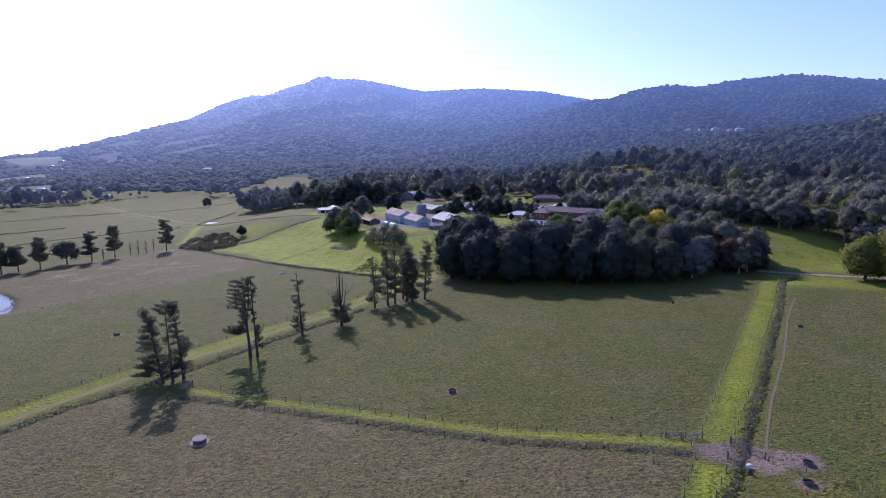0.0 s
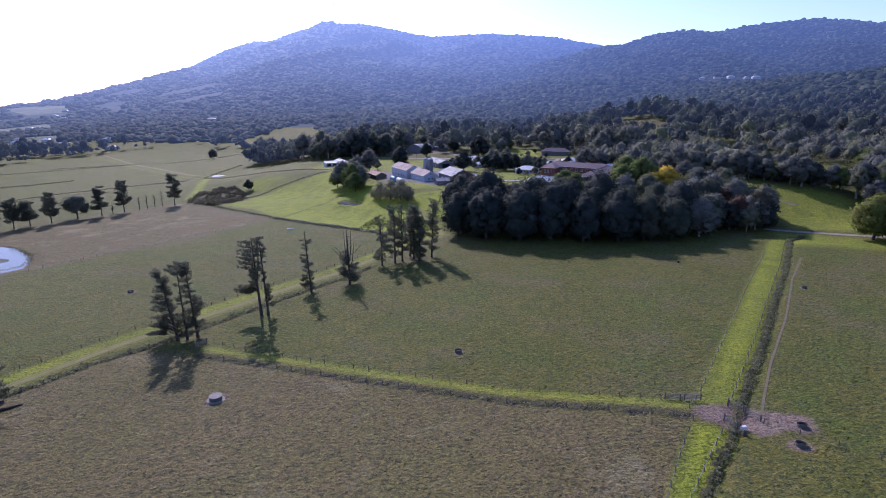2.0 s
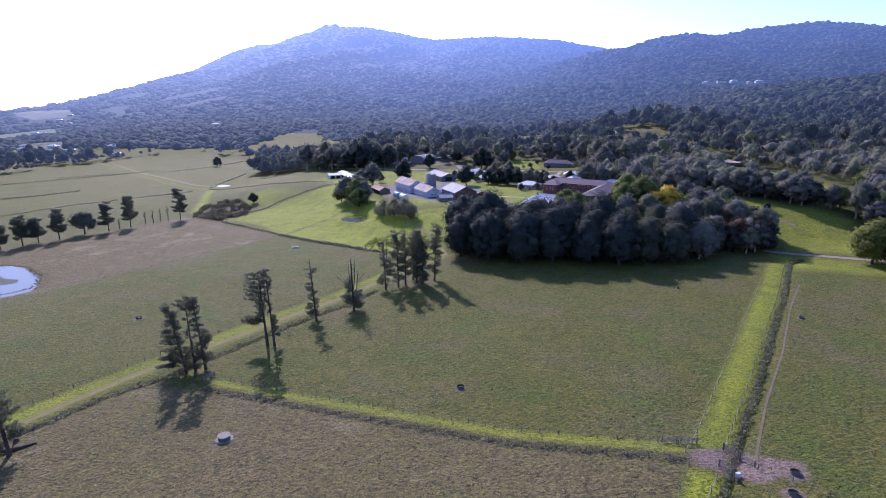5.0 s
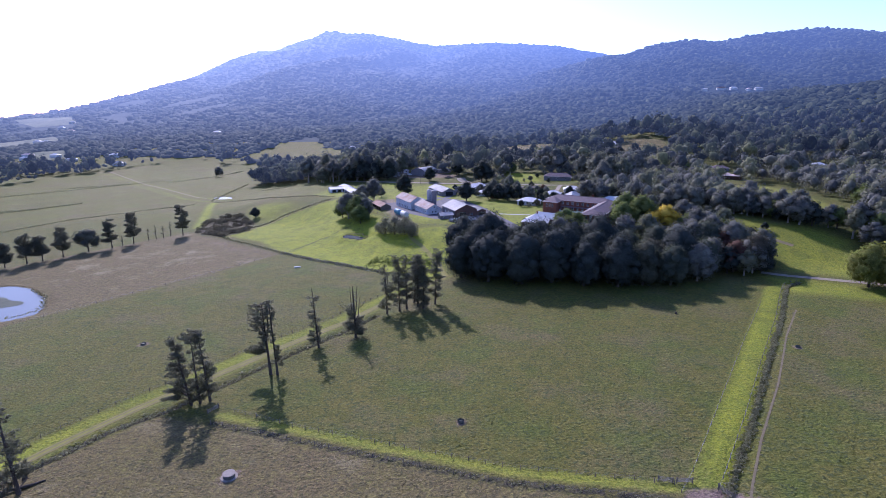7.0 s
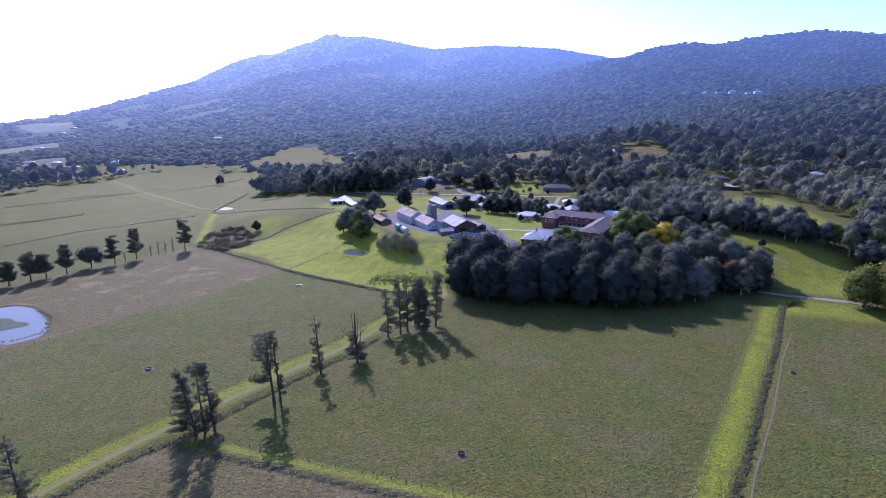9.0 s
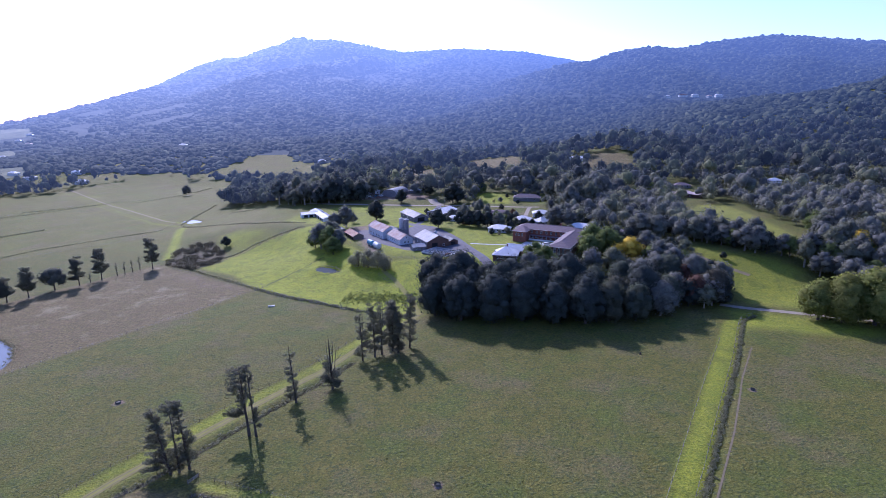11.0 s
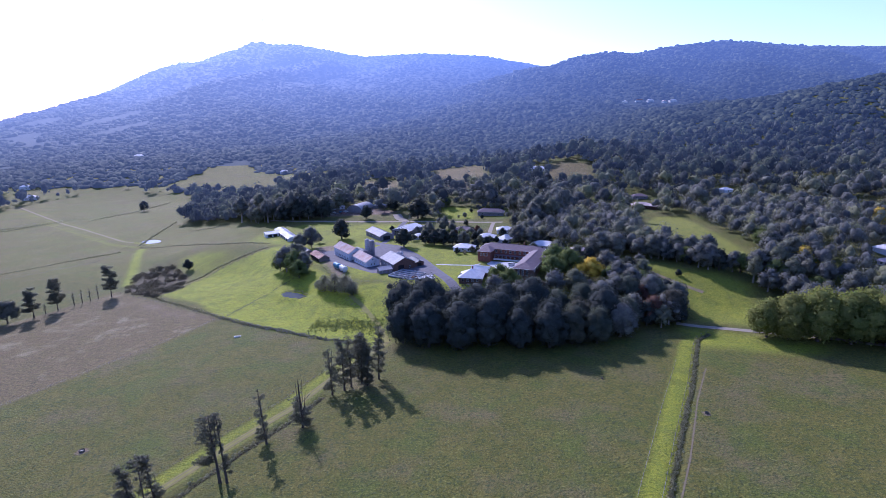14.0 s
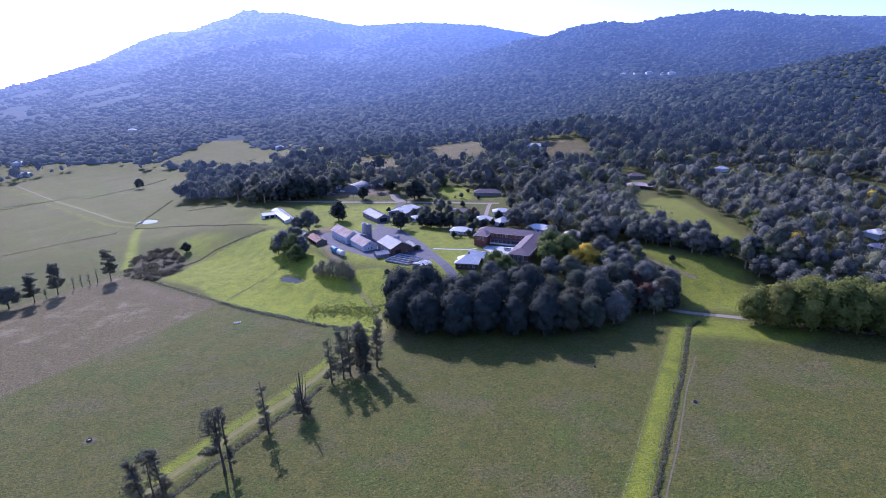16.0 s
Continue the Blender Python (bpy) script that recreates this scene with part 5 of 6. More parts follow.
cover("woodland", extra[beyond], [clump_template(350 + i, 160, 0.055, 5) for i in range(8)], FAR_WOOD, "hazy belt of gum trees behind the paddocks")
nearer = spots[:, 1] + rng.uniform(-120, 120, n) < 740
edge_wood = nearer & (spots[:, 1] + rng.uniform(0, 200, n) < 720)
cover("woodland", spots[edge_wood], [clump_template(310 + i, 180, 0.038, 6) for i in range(8)], WOODS, "mixed gum woodland beside the village")
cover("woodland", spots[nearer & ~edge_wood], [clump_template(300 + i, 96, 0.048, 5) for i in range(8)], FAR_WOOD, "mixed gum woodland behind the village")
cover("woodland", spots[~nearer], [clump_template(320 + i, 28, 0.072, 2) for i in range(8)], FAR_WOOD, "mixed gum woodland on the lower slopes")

CUTS = ((857, 1962), (900, 1945), (937, 1930), (972, 1905), (1003, 1895), (560, 2160), (590, 2150), (720, 2110), (-654, 1530), (-1096, 1474), (-1158, 1525), (-1335, 1878), (-1398, 2029))


def hill_spots(y0, y1, gap, seed):
    p, rng = jittered(-3600, 3600, y0, y1, gap, seed)
    x, y = p[:, 0], p[:, 1]
    ok = (x > -0.86 * y - 40) & (x < 1.06 * y) & ~inside(CLEARING, x, y) & ((y < 2950) | (x < 1050))
    ok &= (rng.random(len(x)) < np.clip((y - 900) / 260, 0, 1)) & ~inside(OPEN_LAND, x, y) & ~((x < -420) & (y < 1130))
    for poly in GLADES + [CLEARING_B]:
        ok &= ~inside(poly, x, y)
    for poly in FAR_FIELDS:
        ok &= ~inside(poly, x, y) & ~inside([(0.95 * a, 0.95 * b) for a, b in poly], x, y)
    for a, b in CUTS:
        ok &= np.hypot(x - a, (y - b) / 1.6) > 24
    ok &= ~((x < -900) & (y < 2600) & (wave(x, y, 70, 5.0) > 0.42))
    p, n = p[ok], int(ok.sum())
    wide = gap * (0.95 + 0.6 * rng.random(n) ** 1.7)
    return np.stack([p[:, 0], p[:, 1], wide, wide * (0.42 + 0.4 * rng.random(n) ** 2)], -1)


# All hill crowns carry the painted haze in their emission.
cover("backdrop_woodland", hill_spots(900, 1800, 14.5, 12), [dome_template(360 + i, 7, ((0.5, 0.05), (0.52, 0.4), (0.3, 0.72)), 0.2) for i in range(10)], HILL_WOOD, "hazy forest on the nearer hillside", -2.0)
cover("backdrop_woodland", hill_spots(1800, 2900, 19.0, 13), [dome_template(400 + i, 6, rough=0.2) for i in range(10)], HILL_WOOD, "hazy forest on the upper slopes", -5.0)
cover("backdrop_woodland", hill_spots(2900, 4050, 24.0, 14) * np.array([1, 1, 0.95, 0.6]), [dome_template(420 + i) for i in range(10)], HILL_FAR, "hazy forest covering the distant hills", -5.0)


# ---- buildings ----
def wall_slab(parent, name, outline, thick, mat, m, label=""):
    """An upright slab: outline in its own x and z, thickness towards +y, placed by m."""
    bm = bmesh.new()
    front = [bm.verts.new(m @ Vector((x, 0, z))) for x, z in outline]
    back = [bm.verts.new(m @ Vector((x, thick, z))) for x, z in outline]
    bm.faces.new(front)
    bm.faces.new(back[::-1])
    for i in range(len(front)):
        j = (i + 1) % len(front)
        bm.faces.new((front[j], front[i], back[i], back[j]))
    bmesh.ops.recalc_face_normals(bm, faces=bm.faces[:])
    return part(name, bm, mat, parent, label)


def opening(parent, kind, m, u, z, w, h):
    """A window with its pane, a door, or a gap (a solid panel painted dark as a bay's shade), on a wall whose outer
    face is y = 0 of m.
    """
    at = m @ pose(u, 0, z)
    if kind == "window":
        bm = bmesh.new()
        for bx, bz, sx, sz in ((0, h / 2, w + 0.2, 0.1), (0, -h / 2, w + 0.3, 0.12), (-w / 2, 0, 0.1, h), (w / 2, 0, 0.1, h), (0, 0, 0.06, h)):
            add_box(bm, bx, -0.04, bz, sx, 0.12, sz)
        bm.transform(at)
        frame_part = part("window", bm, WHITE_TRIM, parent)
        pane_bm = box(0, -0.015, 0, w, 0.03, h)
        pane_bm.transform(at)
        part("pane", pane_bm, GLASS, frame_part)
    else:
        bm = box(0, -0.03, 0, w, 0.08, h)
        bm.transform(at)
        part("door", bm, BAY_SHADE if kind == "gap" else TIMBER, parent)


def roof_slab(parent, a, b, c, d, thick, mat, rib=0.9):
    """A roof slope with eaves a-b and ridge d-c, with raised seams up the slope."""
    a, b, c, d = (Vector(p) for p in (a, b, c, d))
    up = (b - a).cross(d - a).normalized()
    if up.z < 0:
        up = -up
    bm = bmesh.new()
    top = [bm.verts.new(p + up * thick) for p in (a, b, c, d)]
    low = [bm.verts.new(p) for p in (a, b, c, d)]
    bm.faces.new(top)
    bm.faces.new(low[::-1])
    for i in range(4):
        j = (i + 1) % 4
        bm.faces.new((low[i], low[j], top[j], top[i]))
    if rib:
        n = max(2, int((b - a).length / rib))
        wide = (b - a).normalized() * 0.05
        for i in range(n + 1):
            s, e = a.lerp(b, i / n), d.lerp(c, i / n)
            q = [bm.verts.new(p) for p in (s - wide + up * (thick + 0.01), s + wide + up * (thick + 0.01), e + wide + up * (thick + 0.01), e - wide + up * (thick + 0.01))]
            r = [bm.verts.new(v.co + up * 0.05) for v in q]
            bm.faces.new(r)
            for k in range(4):
                bm.faces.new((q[k], q[(k + 1) % 4], r[(k + 1) % 4], r[k]))
    bmesh.ops.recalc_face_normals(bm, faces=bm.faces[:])
    return part("roof", bm, mat, parent)


def footing(x, y, rot, length, width):
    ca, sa = math.cos(radians(rot)), math.sin(radians(rot))
    return [hz(x + ca * i * length / 2 - sa * j * width / 2, y + sa * i * length / 2 + ca * j * width / 2) for i in (-1, 1) for j in (-1, 1)]


def sides(length, width):
    """Wall frames: outer face y = 0, x along the wall."""
    return {"f": (pose(0, -width / 2, 0), length), "b": (pose(0, width / 2, 0, 0, 0, 180), length),
            "r": (pose(length / 2, 0, 0, 0, 0, 90), width), "l": (pose(-length / 2, 0, 0, 0, 0, -90), width)}


def walls(ob, length, width, eave, down, mat, rise=0.0, ends=None):
    for key, (m, run) in sides(length, width).items():
        w = run / 2 - (0.25 if key in "fb" else 0)
        outline = [(-w, -down), (w, -down), (w, eave), (-w, eave)]
        if rise and key in "lr":
            outline = [(-w, -down), (w, -down), (w, eave), (0, eave + rise), (-w, eave)]
        wall_slab(ob, "wall", outline, 0.25, (ends or mat) if key in "lr" else mat, m)


def gabled(name, label, x, y, rot, length, width, eave, rise, wall, roof, openings=(), category="building", over=0.6, group="", ends=None, roof_b=None, lift=0.0):
    feet = footing(x, y, rot, length, width)
    base = sum(feet) / 4 + lift
    ob = empty(name, pose(x, y, base, 0, 0, rot), label, category, group)
    walls(ob, length, width, eave, base - min(feet) + 0.4, wall, rise - 0.02, ends)
    hx, hy = length / 2 + over, width / 2 + over
    drop = over * rise / (width / 2)
    roof_slab(ob, (-hx, -hy, eave - drop), (hx, -hy, eave - drop), (hx, 0, eave + rise), (-hx, 0, eave + rise), 0.14, roof)
    roof_slab(ob, (hx, hy, eave - drop), (-hx, hy, eave - drop), (-hx, 0, eave + rise), (hx, 0, eave + rise), 0.14, roof_b or roof)
    part("ridge_cap", box(0, 0, eave + rise + 0.17, length + 2 * over, 0.5, 0.12), roof, ob)
    frames = sides(length, width)
    for side, kind, u, z, w, h in openings:
        opening(ob, kind, frames[side][0], u, z, w, h)
    return ob


def hipped(name, label, x, y, rot, length, width, eave, rise, wall, roof, openings=(), category="house", over=0.7, group="", chimney=False):
    feet = footing(x, y, rot, length, width)
    base = sum(feet) / 4
    ob = empty(name, pose(x, y, base, 0, 0, rot), label, category, group)
    walls(ob, length, width, eave - 0.02, base - min(feet) + 0.4, wall)
    hx, hy, r = length / 2 + over, width / 2 + over, max(0.4, (length - width) / 2)
    bm = bmesh.new()
    e = [bm.verts.new(p) for p in ((-hx, -hy, eave), (hx, -hy, eave), (hx, hy, eave), (-hx, hy, eave))]
    t = [bm.verts.new((-r, 0, eave + rise)), bm.verts.new((r, 0, eave + rise))]
    for f in ((e[0], e[1], t[1], t[0]), (e[1], e[2], t[1]), (e[2], e[3], t[0], t[1]), (e[3], e[0], t[0]), (e[3], e[2], e[1], e[0])):
        bm.faces.new(f)
    part("roof", bm, roof, ob)
    part("ridge_cap", box(0, 0, eave + rise, 2 * r + 0.6, 0.4, 0.16, 0.04), roof, ob)
    gut = bmesh.new()
    for bx, by, sx, sy in ((0, -hy, 2 * hx, 0.16), (0, hy, 2 * hx, 0.16), (-hx, 0, 0.16, 2 * hy - 0.2), (hx, 0, 0.16, 2 * hy - 0.2)):
        add_box(gut, bx, by, eave - 0.06, sx, sy, 0.14)
    part("gutter", gut, WHITE_TRIM, ob)
    if chimney:
        bm = box(r * 0.5, width * 0.12, eave + rise + 0.2, 0.8, 0.6, 2.2)
        add_box(bm, r * 0.5, width * 0.12, eave + rise + 1.32, 0.95, 0.75, 0.15)
        part("chimney", bm, BRICK, ob)
    frames = sides(length, width)
    for side, kind, u, z, w, h in openings:
        opening(ob, kind, frames[side][0], u, z, w, h)
    return ob


def row_of(side, kind, n, run, z, w, h):
    return [(side, kind, -run / 2 + run * (i + 0.5) / n, z, w, h) for i in range(n)]


FARM = "farmyard buildings"
gabled("barn", "long two-level white barn with rust-stained iron roof", -32.6, 411.5, -62, 28, 11, 6.0, 3.4, WHITE_WALL, RUSTY,
       row_of("f", "window", 8, 25, 1.6, 1.3, 1.5) + row_of("r", "window", 2, 6, 4.6, 1.0, 1.2) + [("r", "gap", 0, 1.4, 2.6, 2.8)], group=FARM, roof_b=GALV)
gabled("barn", "white barn with patched iron roof beside the yard", -17.8, 385.6, -64, 23, 10.5, 4.2, 3.0, WHITE_WALL, RUSTY,
       row_of("f", "window", 6, 21, 1.9, 1.1, 1.3) + row_of("r", "window", 2, 5, 2.0, 1.0, 1.2) + [("r", "window", 0, 5.2, 0.9, 1.0)], group=FARM, roof_b=WHITE_ROOF)
gabled("barn", "low link shed with dull iron roof between barns", -22.5, 402.0, -64, 13, 12, 5.0, 2.4, GREY_WALL, STEEL, row_of("f", "gap", 1, 6, 1.5, 3.0, 3.0), group=FARM)
gabled("shed", "large grey shed with pale ribbed iron roof", 4.8, 369.5, -66, 22, 16, 5.2, 3.6, GREY_WALL, GALV,
       row_of("f", "window", 3, 16, 2.4, 1.2, 1.2) + [("r", "gap", -2.5, 1.9, 4.2, 3.8), ("r", "window", 4.2, 2.0, 1.4, 1.4)], group=FARM, ends=DARK_BRICK)
gabled("shed", "low dark lean-to shed beside the large shed", 17.5, 371.0, -66, 12, 7, 3.0, 1.2, DARK_BRICK, STEEL, [("r", "gap", 0, 1.2, 3.2, 2.4)], group=FARM)
gabled("shed", "small grey outhouse with iron roof", -4.6, 357.0, 20, 8.5, 6.5, 2.7, 1.3, GREY_WALL, GALV, [("f", "window", -2, 1.5, 0.9, 1.0), ("f", "door", 1.6, 1.0, 1.0, 2.0)], group=FARM)
gabled("shed", "small dark shed with white iron roof", 21.3, 326.0, 30, 9.5, 7.5, 2.9, 0.9, GREY_WALL, WHITE_ROOF, [("f", "gap", 0, 1.2, 5.0, 2.4)], group=FARM)
gabled("shed", "low open shed with red rusted iron roof", -54.5, 412.5, -64, 20, 8, 3.0, 1.9, TIMBER, RUST_RED, row_of("f", "gap", 4, 18, 1.3, 3.4, 2.5), group=FARM, roof_b=RUSTY)
gabled("shed", "small shed with blue-grey iron roof", -68.0, 434.0, -64, 13, 6, 2.6, 1.3, GREY_WALL, STEEL, [("f", "gap", 0, 1.1, 3.0, 2.2)], group=FARM)
gabled("shed", "long pale shed with white iron roof", -97.0, 510.0, -66, 50, 9.5, 3.4, 1.5, WHITE_WALL, WHITE_ROOF, row_of("f", "gap", 7, 46, 1.4, 4.2, 2.6), group=FARM)
gabled("shed", "pale cross wing of the long shed", -110.0, 519.0, 24, 17, 10, 3.3, 1.4, WHITE_WALL, WHITE_ROOF, row_of("f", "gap", 3, 15, 1.4, 3.6, 2.5), group=FARM)
gabled("shed", "grey machinery shed with pale roof on the green", -9.2, 475.5, -66, 31, 13, 4.2, 2.6, GREY_WALL, GALV, row_of("f", "window", 3, 24, 2.2, 1.6, 1.0) + [("r", "gap", 0, 1.9, 6.5, 3.8)], group=FARM)
gabled("shed", "broad open shed with pale striped iron roof", 16.5, 487.0, 58, 27, 17, 4.2, 2.0, GREY_WALL, WHITE_ROOF, row_of("b", "gap", 4, 24, 1.8, 5.0, 3.4) + row_of("l", "gap", 2, 14, 1.8, 5.0, 3.4), group=FARM)


def silo(x, y, r, h, label, mat):
    z = hz(x, y)
    ob = empty("silo", pose(x, y, z), label, "silo", "silos beside the barns")
    bm = drum(bmesh.new(), 0, 0, -0.3, h, r, 22)
    part("wall", bm, mat, ob)
    part("roof", drum(bmesh.new(), 0, 0, h + 0.01, h + r * 0.55, r * 1.06, 22, 0.25), GALV, ob)
    hoops = bmesh.new()
    for i in range(int(h / 1.6)):
        drum(hoops, 0, 0, 0.9 + 1.6 * i, 1.02 + 1.6 * i, r + 0.05, 22)
    part("hoops", hoops, STEEL, ob)
    part("ladder", tube(bmesh.new(), [(0, -r - 0.15, 0), (0, -r - 0.15, h)], [0.06, 0.06], 5), STEEL, ob)


silo(-17.6, 409.0, 1.9, 12.5, "tall concrete silo with iron cap", CONCRETE)
silo(-13.8, 404.6, 1.9, 12.5, "tall dark silo with iron cap", GREY_WALL)
silo(-14.6, 410.2, 1.7, 11.0, "tall concrete silo behind the barns", CONCRETE)
for dx, dy in ((0, 0), (2.9, 0.8), (5.6, 1.8)):
    silo(2.6 + dx, 395.0 + dy, 1.25, 3.6, "small pale feed silo in the yard", WHITE_WALL)


def lying_tank(x, y, rot, length, r, mat, label):
    z = hz(x, y)
    ob = empty("tank", pose(x, y, z + r + 0.35, 0, 0, rot), label, "tank")
    bm = bmesh.new()
    ends = [(-length / 2 - 0.5, 0.35), (-length / 2 - 0.3, 0.75), (-length / 2, 1), (length / 2, 1), (length / 2 + 0.3, 0.75), (length / 2 + 0.5, 0.35)]
    tube(bm, [(px, 0, 0) for px, _ in ends], [r * k for _, k in ends], 20)
    part("shell", bm, mat, ob)
    for px in (-length / 3, length / 3):
        part("cradle", box(px, 0, -r - 0.05, 0.6, 1.6 * r, 0.8, 0.04), CONCRETE, ob)
    part("hatch", drum(bmesh.new(), 0.4, 0, r - 0.05, r + 0.35, 0.45, 14), STEEL, ob)


lying_tank(-38.4, 379.5, -60, 6.0, 1.9, BLUE_TANK, "blue painted steel tank lying beside the yard")
lying_tank(-33.3, 370.6, -60, 6.5, 1.95, WHITE_TRIM, "white painted steel tank lying beside the yard")

# stock yards of low rendered walls
yard = empty("stock_yard", pose(10.5, 345.0, hz(10.5, 345.0), 0, 0, -38), "low concrete stock yard with pale rails", "yard")
for k in range(5):
    part("rail", box(0, -8 + 4 * k, 0.7, 19, 0.25, 0.9, 0.03), CONCRETE, yard)
for k in (-1, 1):
    part("rail", box(9.6 * k, 0, 0.7, 0.25, 16, 0.9, 0.03), CONCRETE, yard)
part("floor_slab", box(0, 0, -0.1, 19, 16, 0.6), ASPHALT, yard)

# the brick house: back wing, side wing, end block, veranda
BRICKS = "parts of the brick house"
hipped("brick_house", "two-storey red brick wing with purple-brown tiled roof", 87.0, 368.0, -29, 44, 12, 7.0, 2.8, BRICK, PURPLE_ROOF,
       row_of("f", "window", 11, 38, 5.2, 1.3, 1.7) + row_of("f", "window", 11, 38, 1.9, 1.3, 1.8) + row_of("l", "window", 3, 7, 4.9, 0.9, 1.9) + row_of("b", "window", 11, 40, 5.2, 1.3, 1.7), group=BRICKS, chimney=True)
hipped("brick_house", "dark brick side wing with purple-brown tiled roof", 92.3, 334.5, 61, 46, 12, 7.2, 3.0, DARK_BRICK, PURPLE_ROOF,
       row_of("b", "window", 10, 40, 5.3, 1.2, 1.7) + row_of("b", "window", 10, 40, 1.9, 1.2, 1.8) + row_of("l", "window", 3, 8, 4.6, 1.1, 3.6) + row_of("f", "window", 10, 40, 5.3, 1.2, 1.7), group=BRICKS)
hipped("brick_house", "red brick end block with tall white windows", 69.0, 369.5, -29, 9, 15, 7.3, 2.4, BRICK, PURPLE_ROOF,
       row_of("f", "window", 3, 6, 5.0, 0.9, 2.0) + row_of("l", "window", 4, 10, 5.0, 0.9, 2.0), group=BRICKS)
veranda = empty("veranda", pose(84.5, 357.5, hz(84.5, 357.5), 0, 0, -29), "long white veranda along the brick courtyard front", "veranda")
part("roof", box(1.5, 2.2, 3.3, 31, 3.6, 0.15), PURPLE_ROOF, veranda)
part("parapet", box(1.5, 0.5, 0.55, 31, 0.2, 1.2), WHITE_WALL, veranda)
for k in range(11):
    part("post", box(-13.5 + 3.0 * k, 0.7, 2.1, 0.18, 0.18, 2.3), WHITE_TRIM, veranda)
hipped("hip_roof_house", "dark brick house with white hipped iron roof", 50.5, 322.5, -18, 14, 12.5, 3.6, 4.0, DARK_BRICK, WHITE_ROOF,
       row_of("f", "window", 4, 12, 2.0, 1.3, 1.5) + row_of("r", "window", 3, 10, 2.0, 1.2, 1.5), chimney=True)
gabled("hip_roof_house", "white-roofed rear wing of the brick house", 58.0, 331.0, -29, 11, 8, 3.4, 2.6, DARK_BRICK, WHITE_ROOF, [("f", "window", 0, 1.9, 1.2, 1.3)], category="house")

COTTAGES = "village cottages"
for x, y, rot, le, wi, ea, ri, wall, roof, label in (
        (57.0, 401, -25, 15, 10, 3.0, 2.4, WHITE_WALL, WHITE_ROOF, "low cottage with white iron roof among trees"),
        (80.0, 432, -20, 13, 10, 3.0, 2.6, GREY_WALL, WHITE_ROOF, "cottage with pale iron roof among trees"),
        (93.0, 420, 40, 12, 9, 3.0, 3.0, WHITE_WALL, WHITE_ROOF, "cottage with steep white roof among trees"),
        (116.0, 389, -30, 18, 11, 3.2, 2.6, WHITE_WALL, WHITE_ROOF, "broad cottage with white roof behind the brick house"),
        (133.0, 361, -30, 14, 11, 3.2, 3.0, WHITE_WALL, PINK_ROOF, "cottage with faded pink roof among trees"),
        (38.0, 441, -15, 13, 9, 3.0, 2.2, DARK_BRICK, PURPLE_ROOF, "brown cottage behind the lawn trees"),
        (26.0, 457, -12, 10, 8, 2.8, 2.0, WHITE_WALL, WHITE_ROOF, "small white-roofed cottage by the road"),
        (66.0, 470, -20, 16, 10, 3.0, 2.2, DARK_BRICK, PURPLE_ROOF, "dark-roofed cottage beyond the road"),
        (100.0, 455, -10, 14, 10, 3.0, 2.4, WHITE_WALL, WHITE_ROOF, "white cottage in the wood"),
        (140.0, 302, 10, 9, 6, 2.6, 1.6, WHITE_WALL, WHITE_ROOF, "small white outbuilding among garden trees"),
        (266.0, 546, -20, 20, 12, 3.6, 2.6, DARK_BRICK, PINK_ROOF, "brick house with faded pink roof on the hill"),
        (277.0, 538, 60, 12, 9, 3.4, 2.2, DARK_BRICK, PINK_ROOF, "wing of the brick house on the hill"),
        (284.0, 590, -10, 16, 10, 3.2, 2.4, GREY_WALL, PURPLE_ROOF, "grey-roofed house in the wood"),
        (399.0, 609, 20, 15, 10, 3.2, 2.6, WHITE_WALL, WHITE_ROOF, "white-roofed house in the wood"),
        (424.0, 590, -30, 12, 9, 3.2, 3.0, WHITE_WALL, WHITE_ROOF, "white house with steep roof in the wood"),
        (326.0, 316, 20, 13, 9, 3.2, 2.2, WHITE_WALL, WHITE_ROOF, "white-roofed house beyond the meadow"),
        (312.0, 298, -60, 10, 8, 3.0, 2.0, WHITE_WALL, PINK_ROOF, "pink-roofed house beyond the meadow"),
        (530.0, 655, 10, 26, 12, 4.0, 2.0, WHITE_WALL, WHITE_ROOF, "long white-roofed packing shed"),
        (104.0, 543, -17, 26, 11, 3.6, 3.2, GREY_WALL, PURPLE_ROOF, "long grey house with dark roof behind the village"),
        (-10.0, 618, -20, 14, 8, 3.0, 1.8, GREY_WALL, WHITE_ROOF, "pale shed beside the arched shed"),
        (-58.0, 628, 10, 13, 8, 3.0, 1.8, WHITE_WALL, WHITE_ROOF, "white shed in the scrap yard"),
        (-220.0, 1190, 5, 16, 10, 4.0, 3.0, WHITE_WALL, WHITE_ROOF, "white farmhouse in the far clearing"),
        (226.0, 806, -20, 24, 12, 4.0, 3.5, WHITE_WALL, WHITE_ROOF, "white house in the far woods")):
    hipped("cottage", label, x, y, rot, le, wi, ea, ri, wall, roof, row_of("f", "window", 3, le - 2, 1.8, 1.3, 1.3) + row_of("r", "window", 2, wi - 2, 1.8, 1.2, 1.3), group=COTTAGES)
for x, y, rot, le, ea, mt in ((857, 1962, -20, 18, 5.0, WHITE_ROOF), (905, 1950, -10, 27, 5.5, PURPLE_ROOF), (937, 1930, 0, 22, 6.0, WHITE_ROOF), (974, 1901, 10, 15, 4.6, PINK_ROOF), (1003, 1895, -5, 25, 6.0, WHITE_ROOF)):
    hipped("hill_house", "pale house in a clearing high on the hillside", x, y, rot, le, 13, ea, 4.2, WHITE_WALL, mt, category="house", group="hillside houses")
